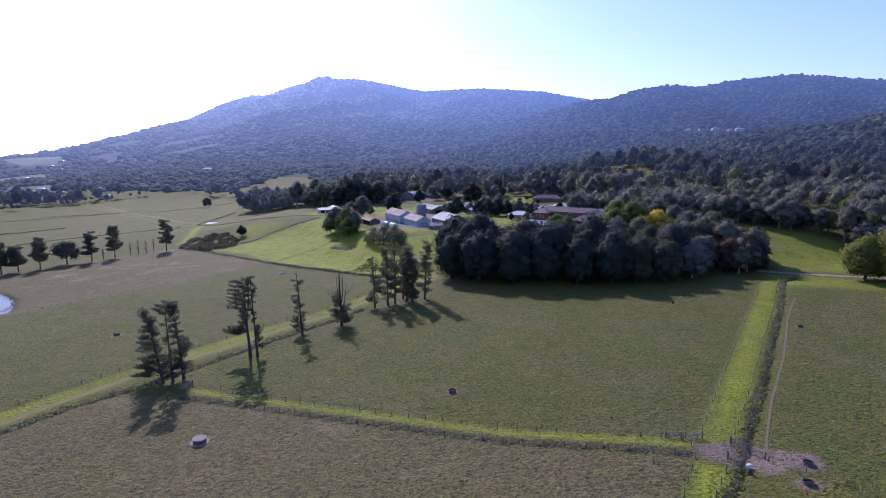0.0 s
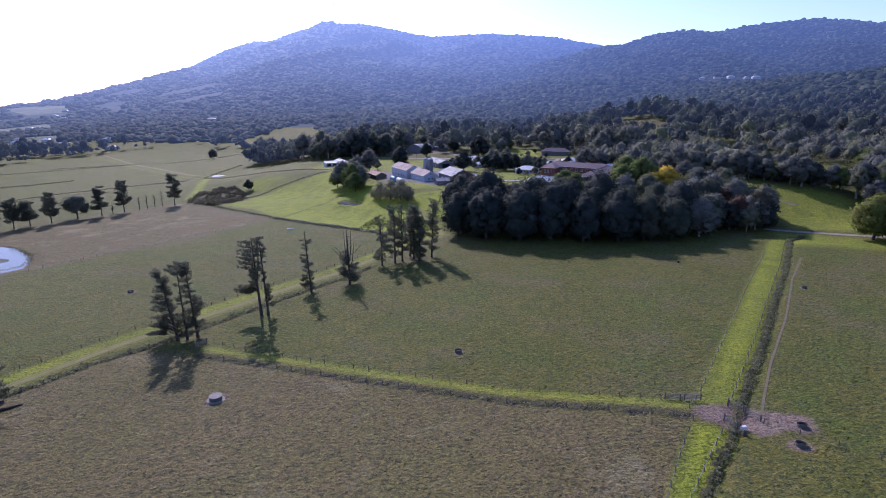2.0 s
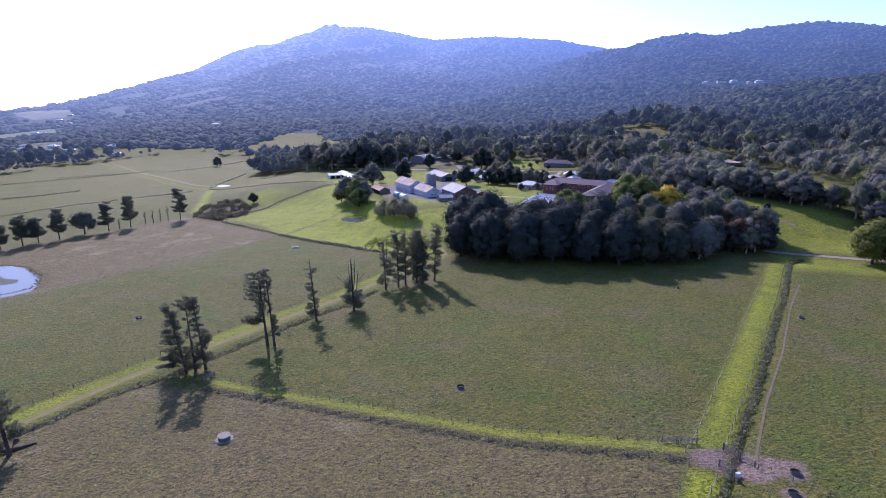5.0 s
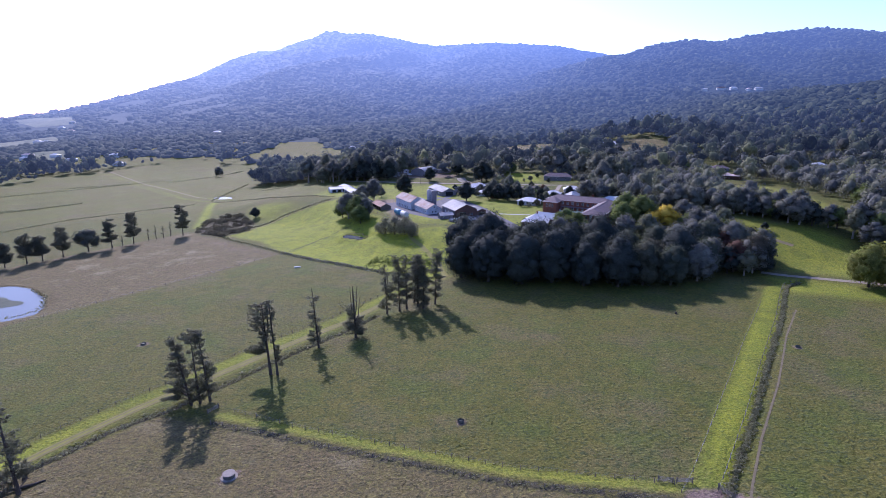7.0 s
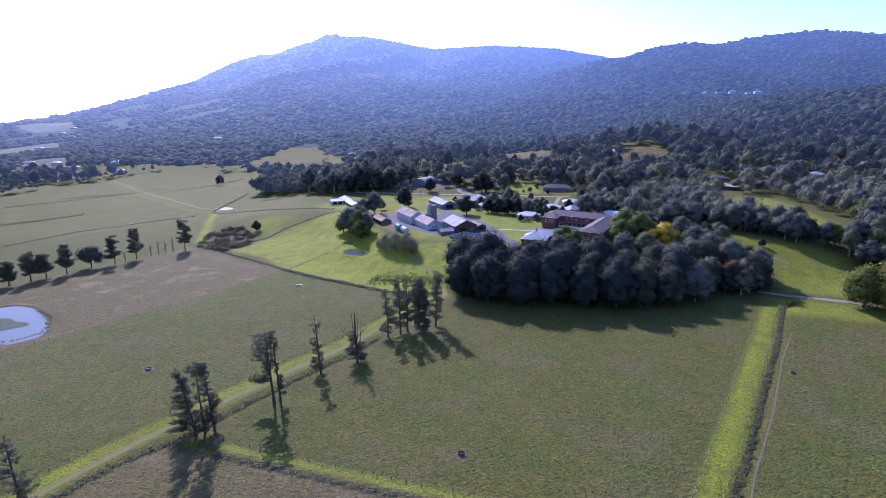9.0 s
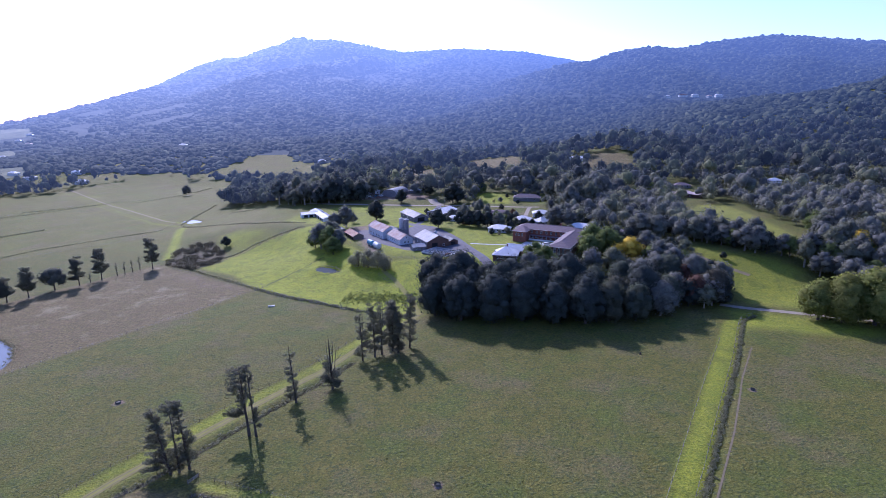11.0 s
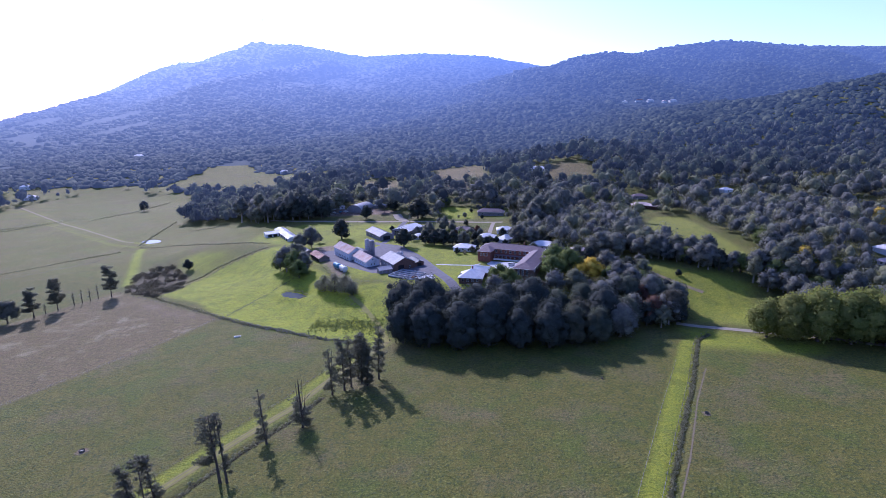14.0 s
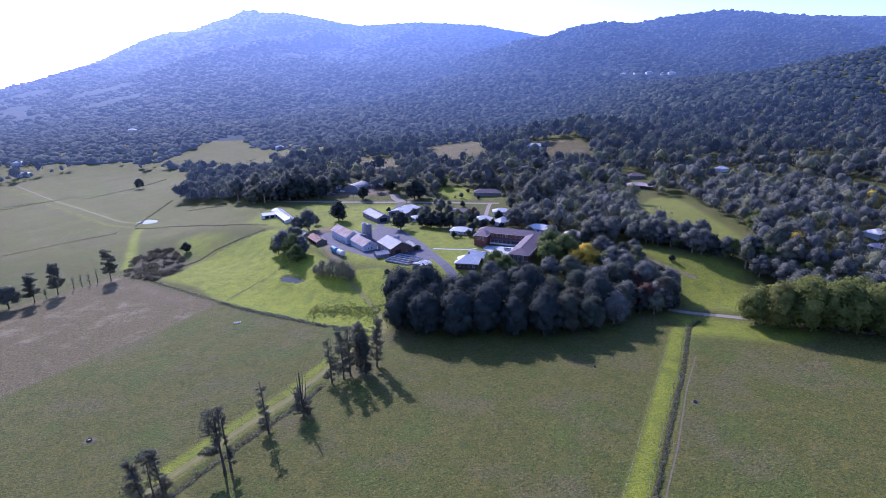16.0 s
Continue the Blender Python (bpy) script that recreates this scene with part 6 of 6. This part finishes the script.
for x, y, rot, mt in ((-866, 1100, 10, WHITE_ROOF), (-829, 1134, -20, WHITE_ROOF), (-900, 1150, 0, PINK_ROOF), (-1096, 1474, 0, WHITE_ROOF), (-1158, 1525, 10, WHITE_ROOF), (-760, 1080, 5, WHITE_ROOF),
                      (-700, 1130, 0, WHITE_ROOF), (-1335, 1878, 0, WHITE_ROOF), (-1398, 2029, 0, WHITE_ROOF), (-654, 1530, 0, WHITE_ROOF), (-640, 1040, 12, WHITE_ROOF), (-1250, 1800, 0, PINK_ROOF)):
    hipped("far_house", "pale roof of a house among the far trees", x, y, rot, 20, 12, 5.0, 3.5, WHITE_WALL, mt, category="house", group="far western houses")

# arched shed at the edge of the woods
arch = empty("arched_shed", pose(-32, 612, hz(-32, 612), 0, 0, 62), "large round-arched iron shed by the woods", "shed")
bm = bmesh.new()
prof = [(9 * math.cos(math.pi * k / 14), 2.2 + 5.5 * math.sin(math.pi * k / 14)) for k in range(15)]
ring_a = [bm.verts.new((-14, px, pz)) for px, pz in prof]
ring_b = [bm.verts.new((14, px, pz)) for px, pz in prof]
for k in range(14):
    bm.faces.new((ring_a[k], ring_a[k + 1], ring_b[k + 1], ring_b[k]))
bmesh.ops.solidify(bm, geom=bm.faces[:], thickness=0.2)
part("roof", bm, WHITE_ROOF, arch)
for k in (-1, 1):
    part("wall", box(0, 8.9 * k, 0.9, 28, 0.3, 2.7), GREY_WALL, arch)
# A dark slab paints the shaded inside of the open end.
wall_slab(arch, "end_wall", [(px, pz) for px, pz in prof][::-1] + [(9, -0.5), (-9, -0.5)][::1], 0.2, BAY_SHADE, pose(13.5, 0, 0, 0, 0, 90))
wall_slab(arch, "end_wall", [(px, pz) for px, pz in prof][::-1] + [(9, -0.5), (-9, -0.5)][::1], 0.2, GREY_WALL, pose(-13.5, 0, 0, 0, 0, 90))


# ---- vehicles ----
def car(name, x, y, rot, paint_mat, label, van=False):
    z = hz(x, y) + 0.16
    ob = empty(name, pose(x, y, z, 0, 0, rot), label, "van" if van else "car")
    length, tall = (5.2, 2.0) if van else (4.5, 1.45)
    prof = ([(-2.6, 0.35), (-2.6, 1.9), (-2.4, 2.05), (1.3, 2.05), (2.0, 1.25), (2.6, 1.05), (2.6, 0.35)] if van else
            [(-2.25, 0.35), (-2.25, 0.95), (-1.7, 1.05), (-1.25, 1.45), (0.5, 1.47), (1.15, 1.0), (2.2, 0.85), (2.25, 0.35)])
    bm = bmesh.new()
    a = [bm.verts.new((px, -0.88, pz)) for px, pz in prof]
    b = [bm.verts.new((px, 0.88, pz)) for px, pz in prof]
    bm.faces.new(a)
    bm.faces.new(b[::-1])
    for i in range(len(a)):
        j = (i + 1) % len(a)
        bm.faces.new((a[j], a[i], b[i], b[j]))
    bmesh.ops.recalc_face_normals(bm, faces=bm.faces[:])
    bmesh.ops.bevel(bm, geom=bm.edges[:], offset=0.06, segments=2, affect="EDGES")
    part("body", bm, paint_mat, ob)
    for s in (-1, 1):
        part("side_window", box(-0.5 if van else -0.35, 0.885 * s, 1.6 if van else 1.22, 3.2 if van else 1.5, 0.03, 0.5 if van else 0.32), GLASS, ob)
        for px in (-1.45, 1.45):
            bm = tube(bmesh.new(), [(px, 0.68 * s, 0.2), (px, 0.9 * s, 0.2)], [0.33, 0.33], 14)
            wheel = part("wheel", bm, TYRE, ob)
            part("rim", tube(bmesh.new(), [(px, 0.88 * s, 0.2), (px, 0.92 * s, 0.2)], [0.19, 0.19], 10), STEEL, wheel)
    glass = bmesh.new()
    x0, z0, x1, z1 = (1.36, 1.99, 1.98, 1.3) if van else (0.56, 1.42, 1.12, 1.04)
    tilt = math.degrees(math.atan2(z0 - z1, x1 - x0))
    add_box(glass, 0, 0, 0, math.hypot(x1 - x0, z0 - z1), 1.5, 0.03)
    glass.transform(pose((x0 + x1) / 2 + 0.03, 0, (z0 + z1) / 2 + 0.03, 0, tilt, 0))
    part("windscreen", glass, GLASS, ob)


car("van", 81.5, 346.5, -25, WHITE_TRIM, "white van parked in the brick courtyard", True)
car("car", 148.0, 331.0, -40, WHITE_TRIM, "white car parked among the garden trees")
car("car", 144.0, 334.5, -40, STEEL, "silver car parked among the garden trees")
car("car", 15.0, 336.5, 50, DARK_BRICK, "dark car parked beside the stock yard")
car("van", 6.5, 499.0, 10, GREY_WALL, "dark van parked between the sheds", True)
for i, (x, y, r, m) in enumerate(((-62, 606, 10, WHITE_TRIM), (-66, 610, 80, RUST_RED), (-58, 598, 30, STEEL), (-70, 618, 20, WHITE_TRIM), (-54, 606, 70, BLUE_TANK), (-64, 598, 0, WHITE_TRIM),
                                  (-50, 596, 20, RUST_RED), (-72, 604, 45, STEEL), (-20, 596, 20, WHITE_TRIM), (-48, 604, 10, WHITE_TRIM))):
    car("car", x, y, r, m, "old parked vehicle in the scrap yard", i % 3 == 0)


# ---- troughs, tanks and stumps in the paddocks ----
def round_trough(x, y, r, h, label, lid=True):
    ob = empty("water_tank" if lid else "water_trough", pose(x, y, hz(x, y)), label, "tank" if lid else "trough")
    bm = drum(bmesh.new(), 0, 0, -0.3, h, r, 28, cap=lid)
    if not lid:
        drum(bm, 0, 0, -0.3, h, r - 0.18, 28, cap=False)
        for f in [f for f in bm.faces if f.calc_center_median().xy.length < r - 0.1]:
            f.normal_flip()
    part("wall", bm, DARK_CONCRETE, ob)
    if lid:
        # Low disc added to stand for the ring of pale mud round the tank.
        part("mud_ring", drum(bmesh.new(), 0, 0, -0.2, 0.12, r + 0.75, 28, r1=r + 0.6), PALE_MUD, ob, "pale ring of trodden mud")
        part("lid", drum(bmesh.new(), 0, 0, h + 0.002, h + 0.14, r + 0.08, 28), GREY_LID, ob, "pale concrete lid")
    else:
        part("rim", drum(drum(bmesh.new(), 0, 0, h - 0.02, h + 0.04, r + 0.02, 28, cap=False), 0, 0, h - 0.02, h + 0.04, r - 0.2, 28, cap=False), DARK_CONCRETE, ob)
        part("water", drum(bmesh.new(), 0, 0, h - 0.35, h - 0.15, r - 0.19, 28), MURK, ob, "dark still water")


round_trough(-51.6, 108.2, 1.35, 0.95, "round concrete water tank with pale flat lid")
round_trough(3.2, 129.4, 0.9, 0.6, "round concrete trough on bare earth", False)
round_trough(68.5, 92.0, 0.95, 0.5, "round concrete trough near the gate", False)
round_trough(64.6, 86.0, 0.95, 0.5, "round concrete trough near the gate", False)
round_trough(117.6, 171.0, 0.8, 0.5, "round concrete trough in the paddock", False)
round_trough(-118.2, 190.3, 1.0, 0.6, "round concrete trough in the western paddock", False)


def long_trough(x, y, rot, length, label, mat):
    ob = empty("feed_trough", pose(x, y, hz(x, y), 0, 0, rot), label, "trough")
    bm = box(0, 0, 0.25, length, 1.0, 0.7, 0.05)
    part("basin", bm, mat, ob)
    part("rim", box(0, 0, 0.64, length + 0.1, 1.1, 0.08, 0.02), WHITE_TRIM, ob)
    part("water", box(0, 0, 0.685, length - 0.2, 0.8, 0.02), MURK, ob)


long_trough(-88.0, 295.5, 10, 3.6, "white oblong trough in the western paddock", WHITE_TRIM)
for x, y, w in ((90.2, 205.5, 1.0), (-101.5, 109.0, 1.4), (56.4, 89.8, 0.8)):
    ob = empty("tree_stump", pose(x, y, hz(x, y)), "dark weathered tree stump in the grass", "stump")
    part("stump_wood", tube(bmesh.new(), [(0, 0, -0.2), (0.05, 0, 0.4), (0.12, 0.05, 0.9)], [0.5 * w, 0.38 * w, 0.3 * w], 9), BARK, ob)
    part("root", tube(bmesh.new(), [(0.2, 0, 0.15), (0.8 * w, 0.3, 0.05)], [0.16, 0.06], 6), BARK, ob)
log = empty("fallen_log", pose(-100.5, 104.5, hz(-100.5, 104.5) + 0.3, 0, 0, 35), "dark fallen log beside the ditch", "log")
part("log_wood", tube(bmesh.new(), [(-4, 0, 0.1), (-1, 0.2, 0.2), (3, -0.1, 0.1), (6, 0.3, 0)], [0.45, 0.4, 0.32, 0.18], 9), BARK, log)
part("branch", tube(bmesh.new(), [(1, 0, 0.2), (2.2, 1.4, 0.8), (3.0, 2.6, 1.0)], [0.16, 0.1, 0.04], 6), BARK, log)


# ---- fences and gates ----
POST = bpy.data.meshes.new("post")
bm = drum(bmesh.new(), 0, 0, -0.4, 1.25, 0.09, 7)
bm.to_mesh(POST)
bm.free()
POST.materials.append(TIMBER)


def fence(line, gap, label, wires=(0.5, 0.85, 1.15), posts=True):
    ob = empty("fence", pose(line[0][0], line[0][1], hz(*line[0])), label, "fence", "post and wire fences")
    back = ob.matrix_basis.inverted()
    spots = along(line, gap)
    rng = random.Random(len(spots))
    if posts:
        for x, y, dx, dy in spots:
            part_mesh("post", POST, ob, back @ pose(x, y, hz(x, y), rng.uniform(-5, 5), rng.uniform(-5, 5), rng.uniform(0, 360)))
    for w in wires:
        bm = bmesh.new()
        tube(bm, [(x, y, hz(x, y) + w) for x, y, _, _ in spots], [0.012] * len(spots), 3)
        bm.transform(back)
        part("wire", bm, STEEL, ob)
    return ob


fence(shifted(BANK, -0.6), 4.2, "weathered post and wire fence along the bank")
fence(shifted([(-64, 133)] + BANK[1:], 5.0), 4.2, "weathered post and wire fence above the verge")
fence([(p[0], p[1]) for p in shifted(TRACK_W[1:9], 8.0)], 5.0, "leaning post and wire fence beside the track")
fence(shifted(DITCH_W[:6], -1.6), 5.0, "old post and wire fence beside the ditch")
fence(LANE_E, 4.5, "post and wire fence along the green lane")
fence([(49, 95), (43, 85.5), (38, 77), (29, 61)], 4.5, "post and wire fence beside the low lane")
fence(shifted(DITCH_E[3:], 1.9), 4.5, "post and wire fence beside the eastern ditch")
fence(shifted(DITCH_E[:3], 1.7), 4.5, "post and wire fence beside the low ditch")
fence([(62, 93.5), (67, 89.2), (78, 79), (92, 66)], 6.0, "post and wire fence across the eastern paddock")
fence(HEDGE, 5.0, "overgrown fence along the bright meadow")
fence([(-108, 333), (-131, 294), (-172, 241), (-190, 215)], 5.5, "post and wire fence of the dry paddock")
fence([(-108, 333), (-150, 366), (-208, 412)], 6.0, "post and wire fence below the shrub patch")
fence(shifted(MEADOW_PATH, 2.4), 6.0, "post and wire fence across the meadow")
fence([(-62, 404), (-50, 390), (-40, 362), (-20, 345), (-4, 336)], 5.0, "post and wire fence round the farmyard")
fence([(-560, 657), (-497, 808), (-440, 850)], 9.0, "post and wire fence on the far paddock")
fence([(-470, 546), (-424, 610)], 9.0, "post and wire fence on the far paddock")
fence([(-384, 440), (-278, 523), (-278, 605)], 8.0, "post and wire fence on the far paddock")


def gate(x, y, rot, length, label):
    ob = empty("gate", pose(x, y, hz(x, y), 0, 0, rot), label, "gate", "paddock gates")
    for k in (-1, 1):
        part("gate_post", box(k * length / 2, 0, 0.6, 0.22, 0.22, 1.9, 0.02), TIMBER, ob)
    for z in (0.35, 0.65, 0.95, 1.22):
        part("rail", box(0, 0.02, z, length - 0.3, 0.05, 0.11), PALE_BARK, ob)
    brace = box(0, -0.03, 0.78, math.hypot(length - 0.4, 0.85), 0.05, 0.09)
    brace.transform(Matrix.Translation((0, 0, 0.78)) @ Matrix.Rotation(-math.atan2(0.85, length - 0.4), 4, "Y") @ Matrix.Translation((0, 0, -0.78)))
    part("brace", brace, PALE_BARK, ob)


gate(59.2, 98.8, -62, 3.4, "weathered timber gate over the ditch crossing")
gate(61.0, 95.6, -62, 3.2, "weathered timber gate over the ditch crossing")
gate(55.5, 93.2, -70, 3.2, "weathered timber gate beside the low lane")
gate(52.0, 102.4, 0, 3.4, "weathered timber gate into the green paddock")
gate(48.0, 102.8, -10, 3.0, "weathered timber gate into the green paddock")
gate(-68.5, 138.5, 60, 3.6, "weathered timber gate beside the old pines")
block = empty("concrete_block", pose(57.2, 91.6, hz(57.2, 91.6), 0, 0, 20), "pale concrete block beside the gate", "block")
part("block_body", box(0, 0, 0.3, 1.0, 0.7, 0.8, 0.06), WHITE_TRIM, block)


# ---- masts on the summit ----
def mast(x, y, h, r, label):
    ob = empty("transmission_mast", pose(x, y, hz(x, y) - 5), label, "mast", "summit masts")
    for k in range(3):
        a = 2 * math.pi * k / 3
        part("leg", tube(bmesh.new(), [(r * math.cos(a), r * math.sin(a), 0), (r * 0.25 * math.cos(a), r * 0.25 * math.sin(a), h)], [0.5, 0.3], 5), STEEL, ob)
    bm = bmesh.new()
    n = int(h / 8)
    for i in range(n):
        q, q2 = r * (1 - 0.75 * i / n), r * (1 - 0.75 * (i + 1) / n)
        for k in range(3):
            a, b = 2 * math.pi * k / 3, 2 * math.pi * (k + 1) / 3
            tube(bm, [(q * math.cos(a), q * math.sin(a), h * i / n), (q2 * math.cos(b), q2 * math.sin(b), h * (i + 1) / n)], [0.12, 0.12], 4)
    part("lattice", bm, STEEL, ob)
    part("antenna", tube(bmesh.new(), [(0, 0, h - 4), (0, 0, h + 12)], [0.5, 0.3], 6), STEEL, ob)


mast(-797, 3985, 165, 5.0, "tall lattice transmission mast on the summit")
mast(-966, 3985, 62, 3.5, "smaller lattice mast on the summit ridge")


# ---- rough grass along ditches, hedges and banks ----
def tufts(name, line, half, gap, size, mat, label, seed):
    rng = np.random.default_rng(seed)
    spots = []
    for x, y, dx, dy in along(line, gap):
        off = rng.normal() * half
        s = size * rng.uniform(0.5, 1.3)
        spots.append((x - dy * off, y + dx * off, s * 1.3, s))
    tv = []
    for k in range(4):
        tv.append(leaves([((0, 0, 0.35), (0.45, 0.45, 0.4))], 14, 0.2, seed + k, flat=0.2, hollow=0.3))
    ob = cover(name, np.array(spots), tv, mat, label, -0.25)
    return tagged(ob, "", "grass")


tufts("rough_grass", DITCH_E, 0.6, 0.2, 0.85, REEDS, "dry rough grass filling the eastern ditch", 1)
tufts("rough_grass", DITCH_W, 0.8, 0.35, 1.0, REEDS, "dry rough grass along the western ditch", 2)
tufts("rough_grass", shifted(BANK, -0.3), 0.4, 0.5, 0.6, REEDS, "dry rough grass along the bank", 3)
tufts("hedge", HEDGE, 1.0, 0.4, 1.5, GUM, "low ragged hedge along the meadow", 4)
for i, line in enumerate(([(-540, 735), (-477, 804)], [(-427, 811), (-394, 881), (-372, 965)], [(-230, 650), (-205, 640), (-180, 620)], [(-170, 388), (-108, 333)], [(-470, 546), (-424, 610)], [(-382, 440), (-357, 498), (-313, 535), (-273, 565)], [(-560, 657), (-513, 725), (-467, 818)], [(-476, 555), (-453, 577), (-422, 605)], [(-268, 596), (-284, 745)], BROWN_LINE, shifted(MEADOW_PATH, 2.4))):
    tufts("hedge", line, 0.8, 0.6, 1.35, REEDS, "thin line of rough grass and scrub along a fence", 10 + i)
tufts("scrub", [(-6, 289), (-19, 293), (-30, 299), (-48, 303)], 4.5, 0.07, 1.15, BRIGHT, "tangled bright scrub on the bank", 30)
tufts("reeds", POND_W + POND_W[:1], 0.8, 0.8, 0.9, REEDS, "dry reeds round the farm dam", 31)
tufts("reeds", POND_S + POND_S[:1], 0.6, 0.4, 0.8, REEDS, "reeds round the small pond", 32)


# ---- tussocks over the nearer paddocks ----
def tussocks(fields, gap, size, mat, label, seed, off=()):
    p, rng = jittered(-150, 215, 45, 262, gap, seed)
    x, y = p[:, 0], p[:, 1]
    ok = np.zeros(len(x), bool)
    for poly in fields:
        ok |= inside(poly, x, y)
    for line, half in off:
        ok &= line_gap(line, x, y) > half
    ok &= (rng.random(len(x)) < 0.55 + 0.45 * wave(x, y, 9, 1.5)) & (np.abs(x) < 0.85 * y + 20)
    p, n = p[ok], int(ok.sum())
    s = size * (0.5 + rng.random(n) ** 2)
    tv = []
    for k in range(6):
        v, f, nrm = leaves([((0, 0, 0.3), (0.42, 0.42, 0.3))], 4, 0.34, seed + k, flat=0.9, hollow=0.2)
        tv.append((v, f, nrm * 0.35 + np.array([0, 0, 0.8])))
    return tagged(cover("grass_tussocks", np.stack([p[:, 0], p[:, 1], s, s * 0.4], -1), tv, mat, label, -0.05), "", "grass")


TUSSOCK = foliage("green_tussock", (0.088, 0.094, 0.018), (0.150, 0.146, 0.038), None, 1.0, 0.3)
DRY_TUSSOCK = foliage("dry_tussock", (0.11, 0.092, 0.044), (0.215, 0.176, 0.100), None, 1.0, 0.3)
MID_FIELD = [(-84, 139), (-66, 136), (-47, 130), (-12, 118), (14, 109), (48, 102), (80, 146), (104, 182), (128, 220), (100, 238), (40, 242), (-4, 250), (-28, 226), (-52, 190)]
WEST_FIELD = [(-150, 70), (-116, 110), (-98, 140), (-66, 184), (-34, 232), (-20, 254), (-70, 258), (-150, 240)]
EAST_PADDOCK = [(40, 60), (60, 92), (76, 112), (112, 165), (142, 208), (160, 220), (215, 200), (215, 45)]
tussocks([MID_FIELD, WEST_FIELD, EAST_PADDOCK], 1.15, 0.6, TUSSOCK, "rough green tussocks scattered over grazed pasture", 51, ((TRACK_W, 4), (DITCH_E, 2), (PATH_E, 1.5)))
tussocks([NEAR_PADDOCK], 1.0, 0.55, DRY_TUSSOCK, "dry brown tussocks scattered over the mown paddock", 52, ((BANK, 3), (DITCH_W, 2)))

# ---- poles along the village road ----
def utility_pole(x, y, rot):
    ob = empty("utility_pole", pose(x, y, hz(x, y), 0, 0, rot), "grey timber power pole beside the gravel road", "pole", "power poles")
    part("shaft", tube(bmesh.new(), [(0, 0, -0.5), (0, 0, 9.5)], [0.17, 0.11], 9), TIMBER, ob)
    part("crossarm", box(0, 0, 8.9, 2.2, 0.12, 0.14), TIMBER, ob)
    for k in (-0.95, -0.4, 0.4, 0.95):
        part("insulator", drum(bmesh.new(), k, 0, 8.98, 9.18, 0.06, 8), WHITE_TRIM, ob)


for x, y in ((-70, 563), (-33, 551), (20, 535), (56, 518)):
    utility_pole(x, y, -20)
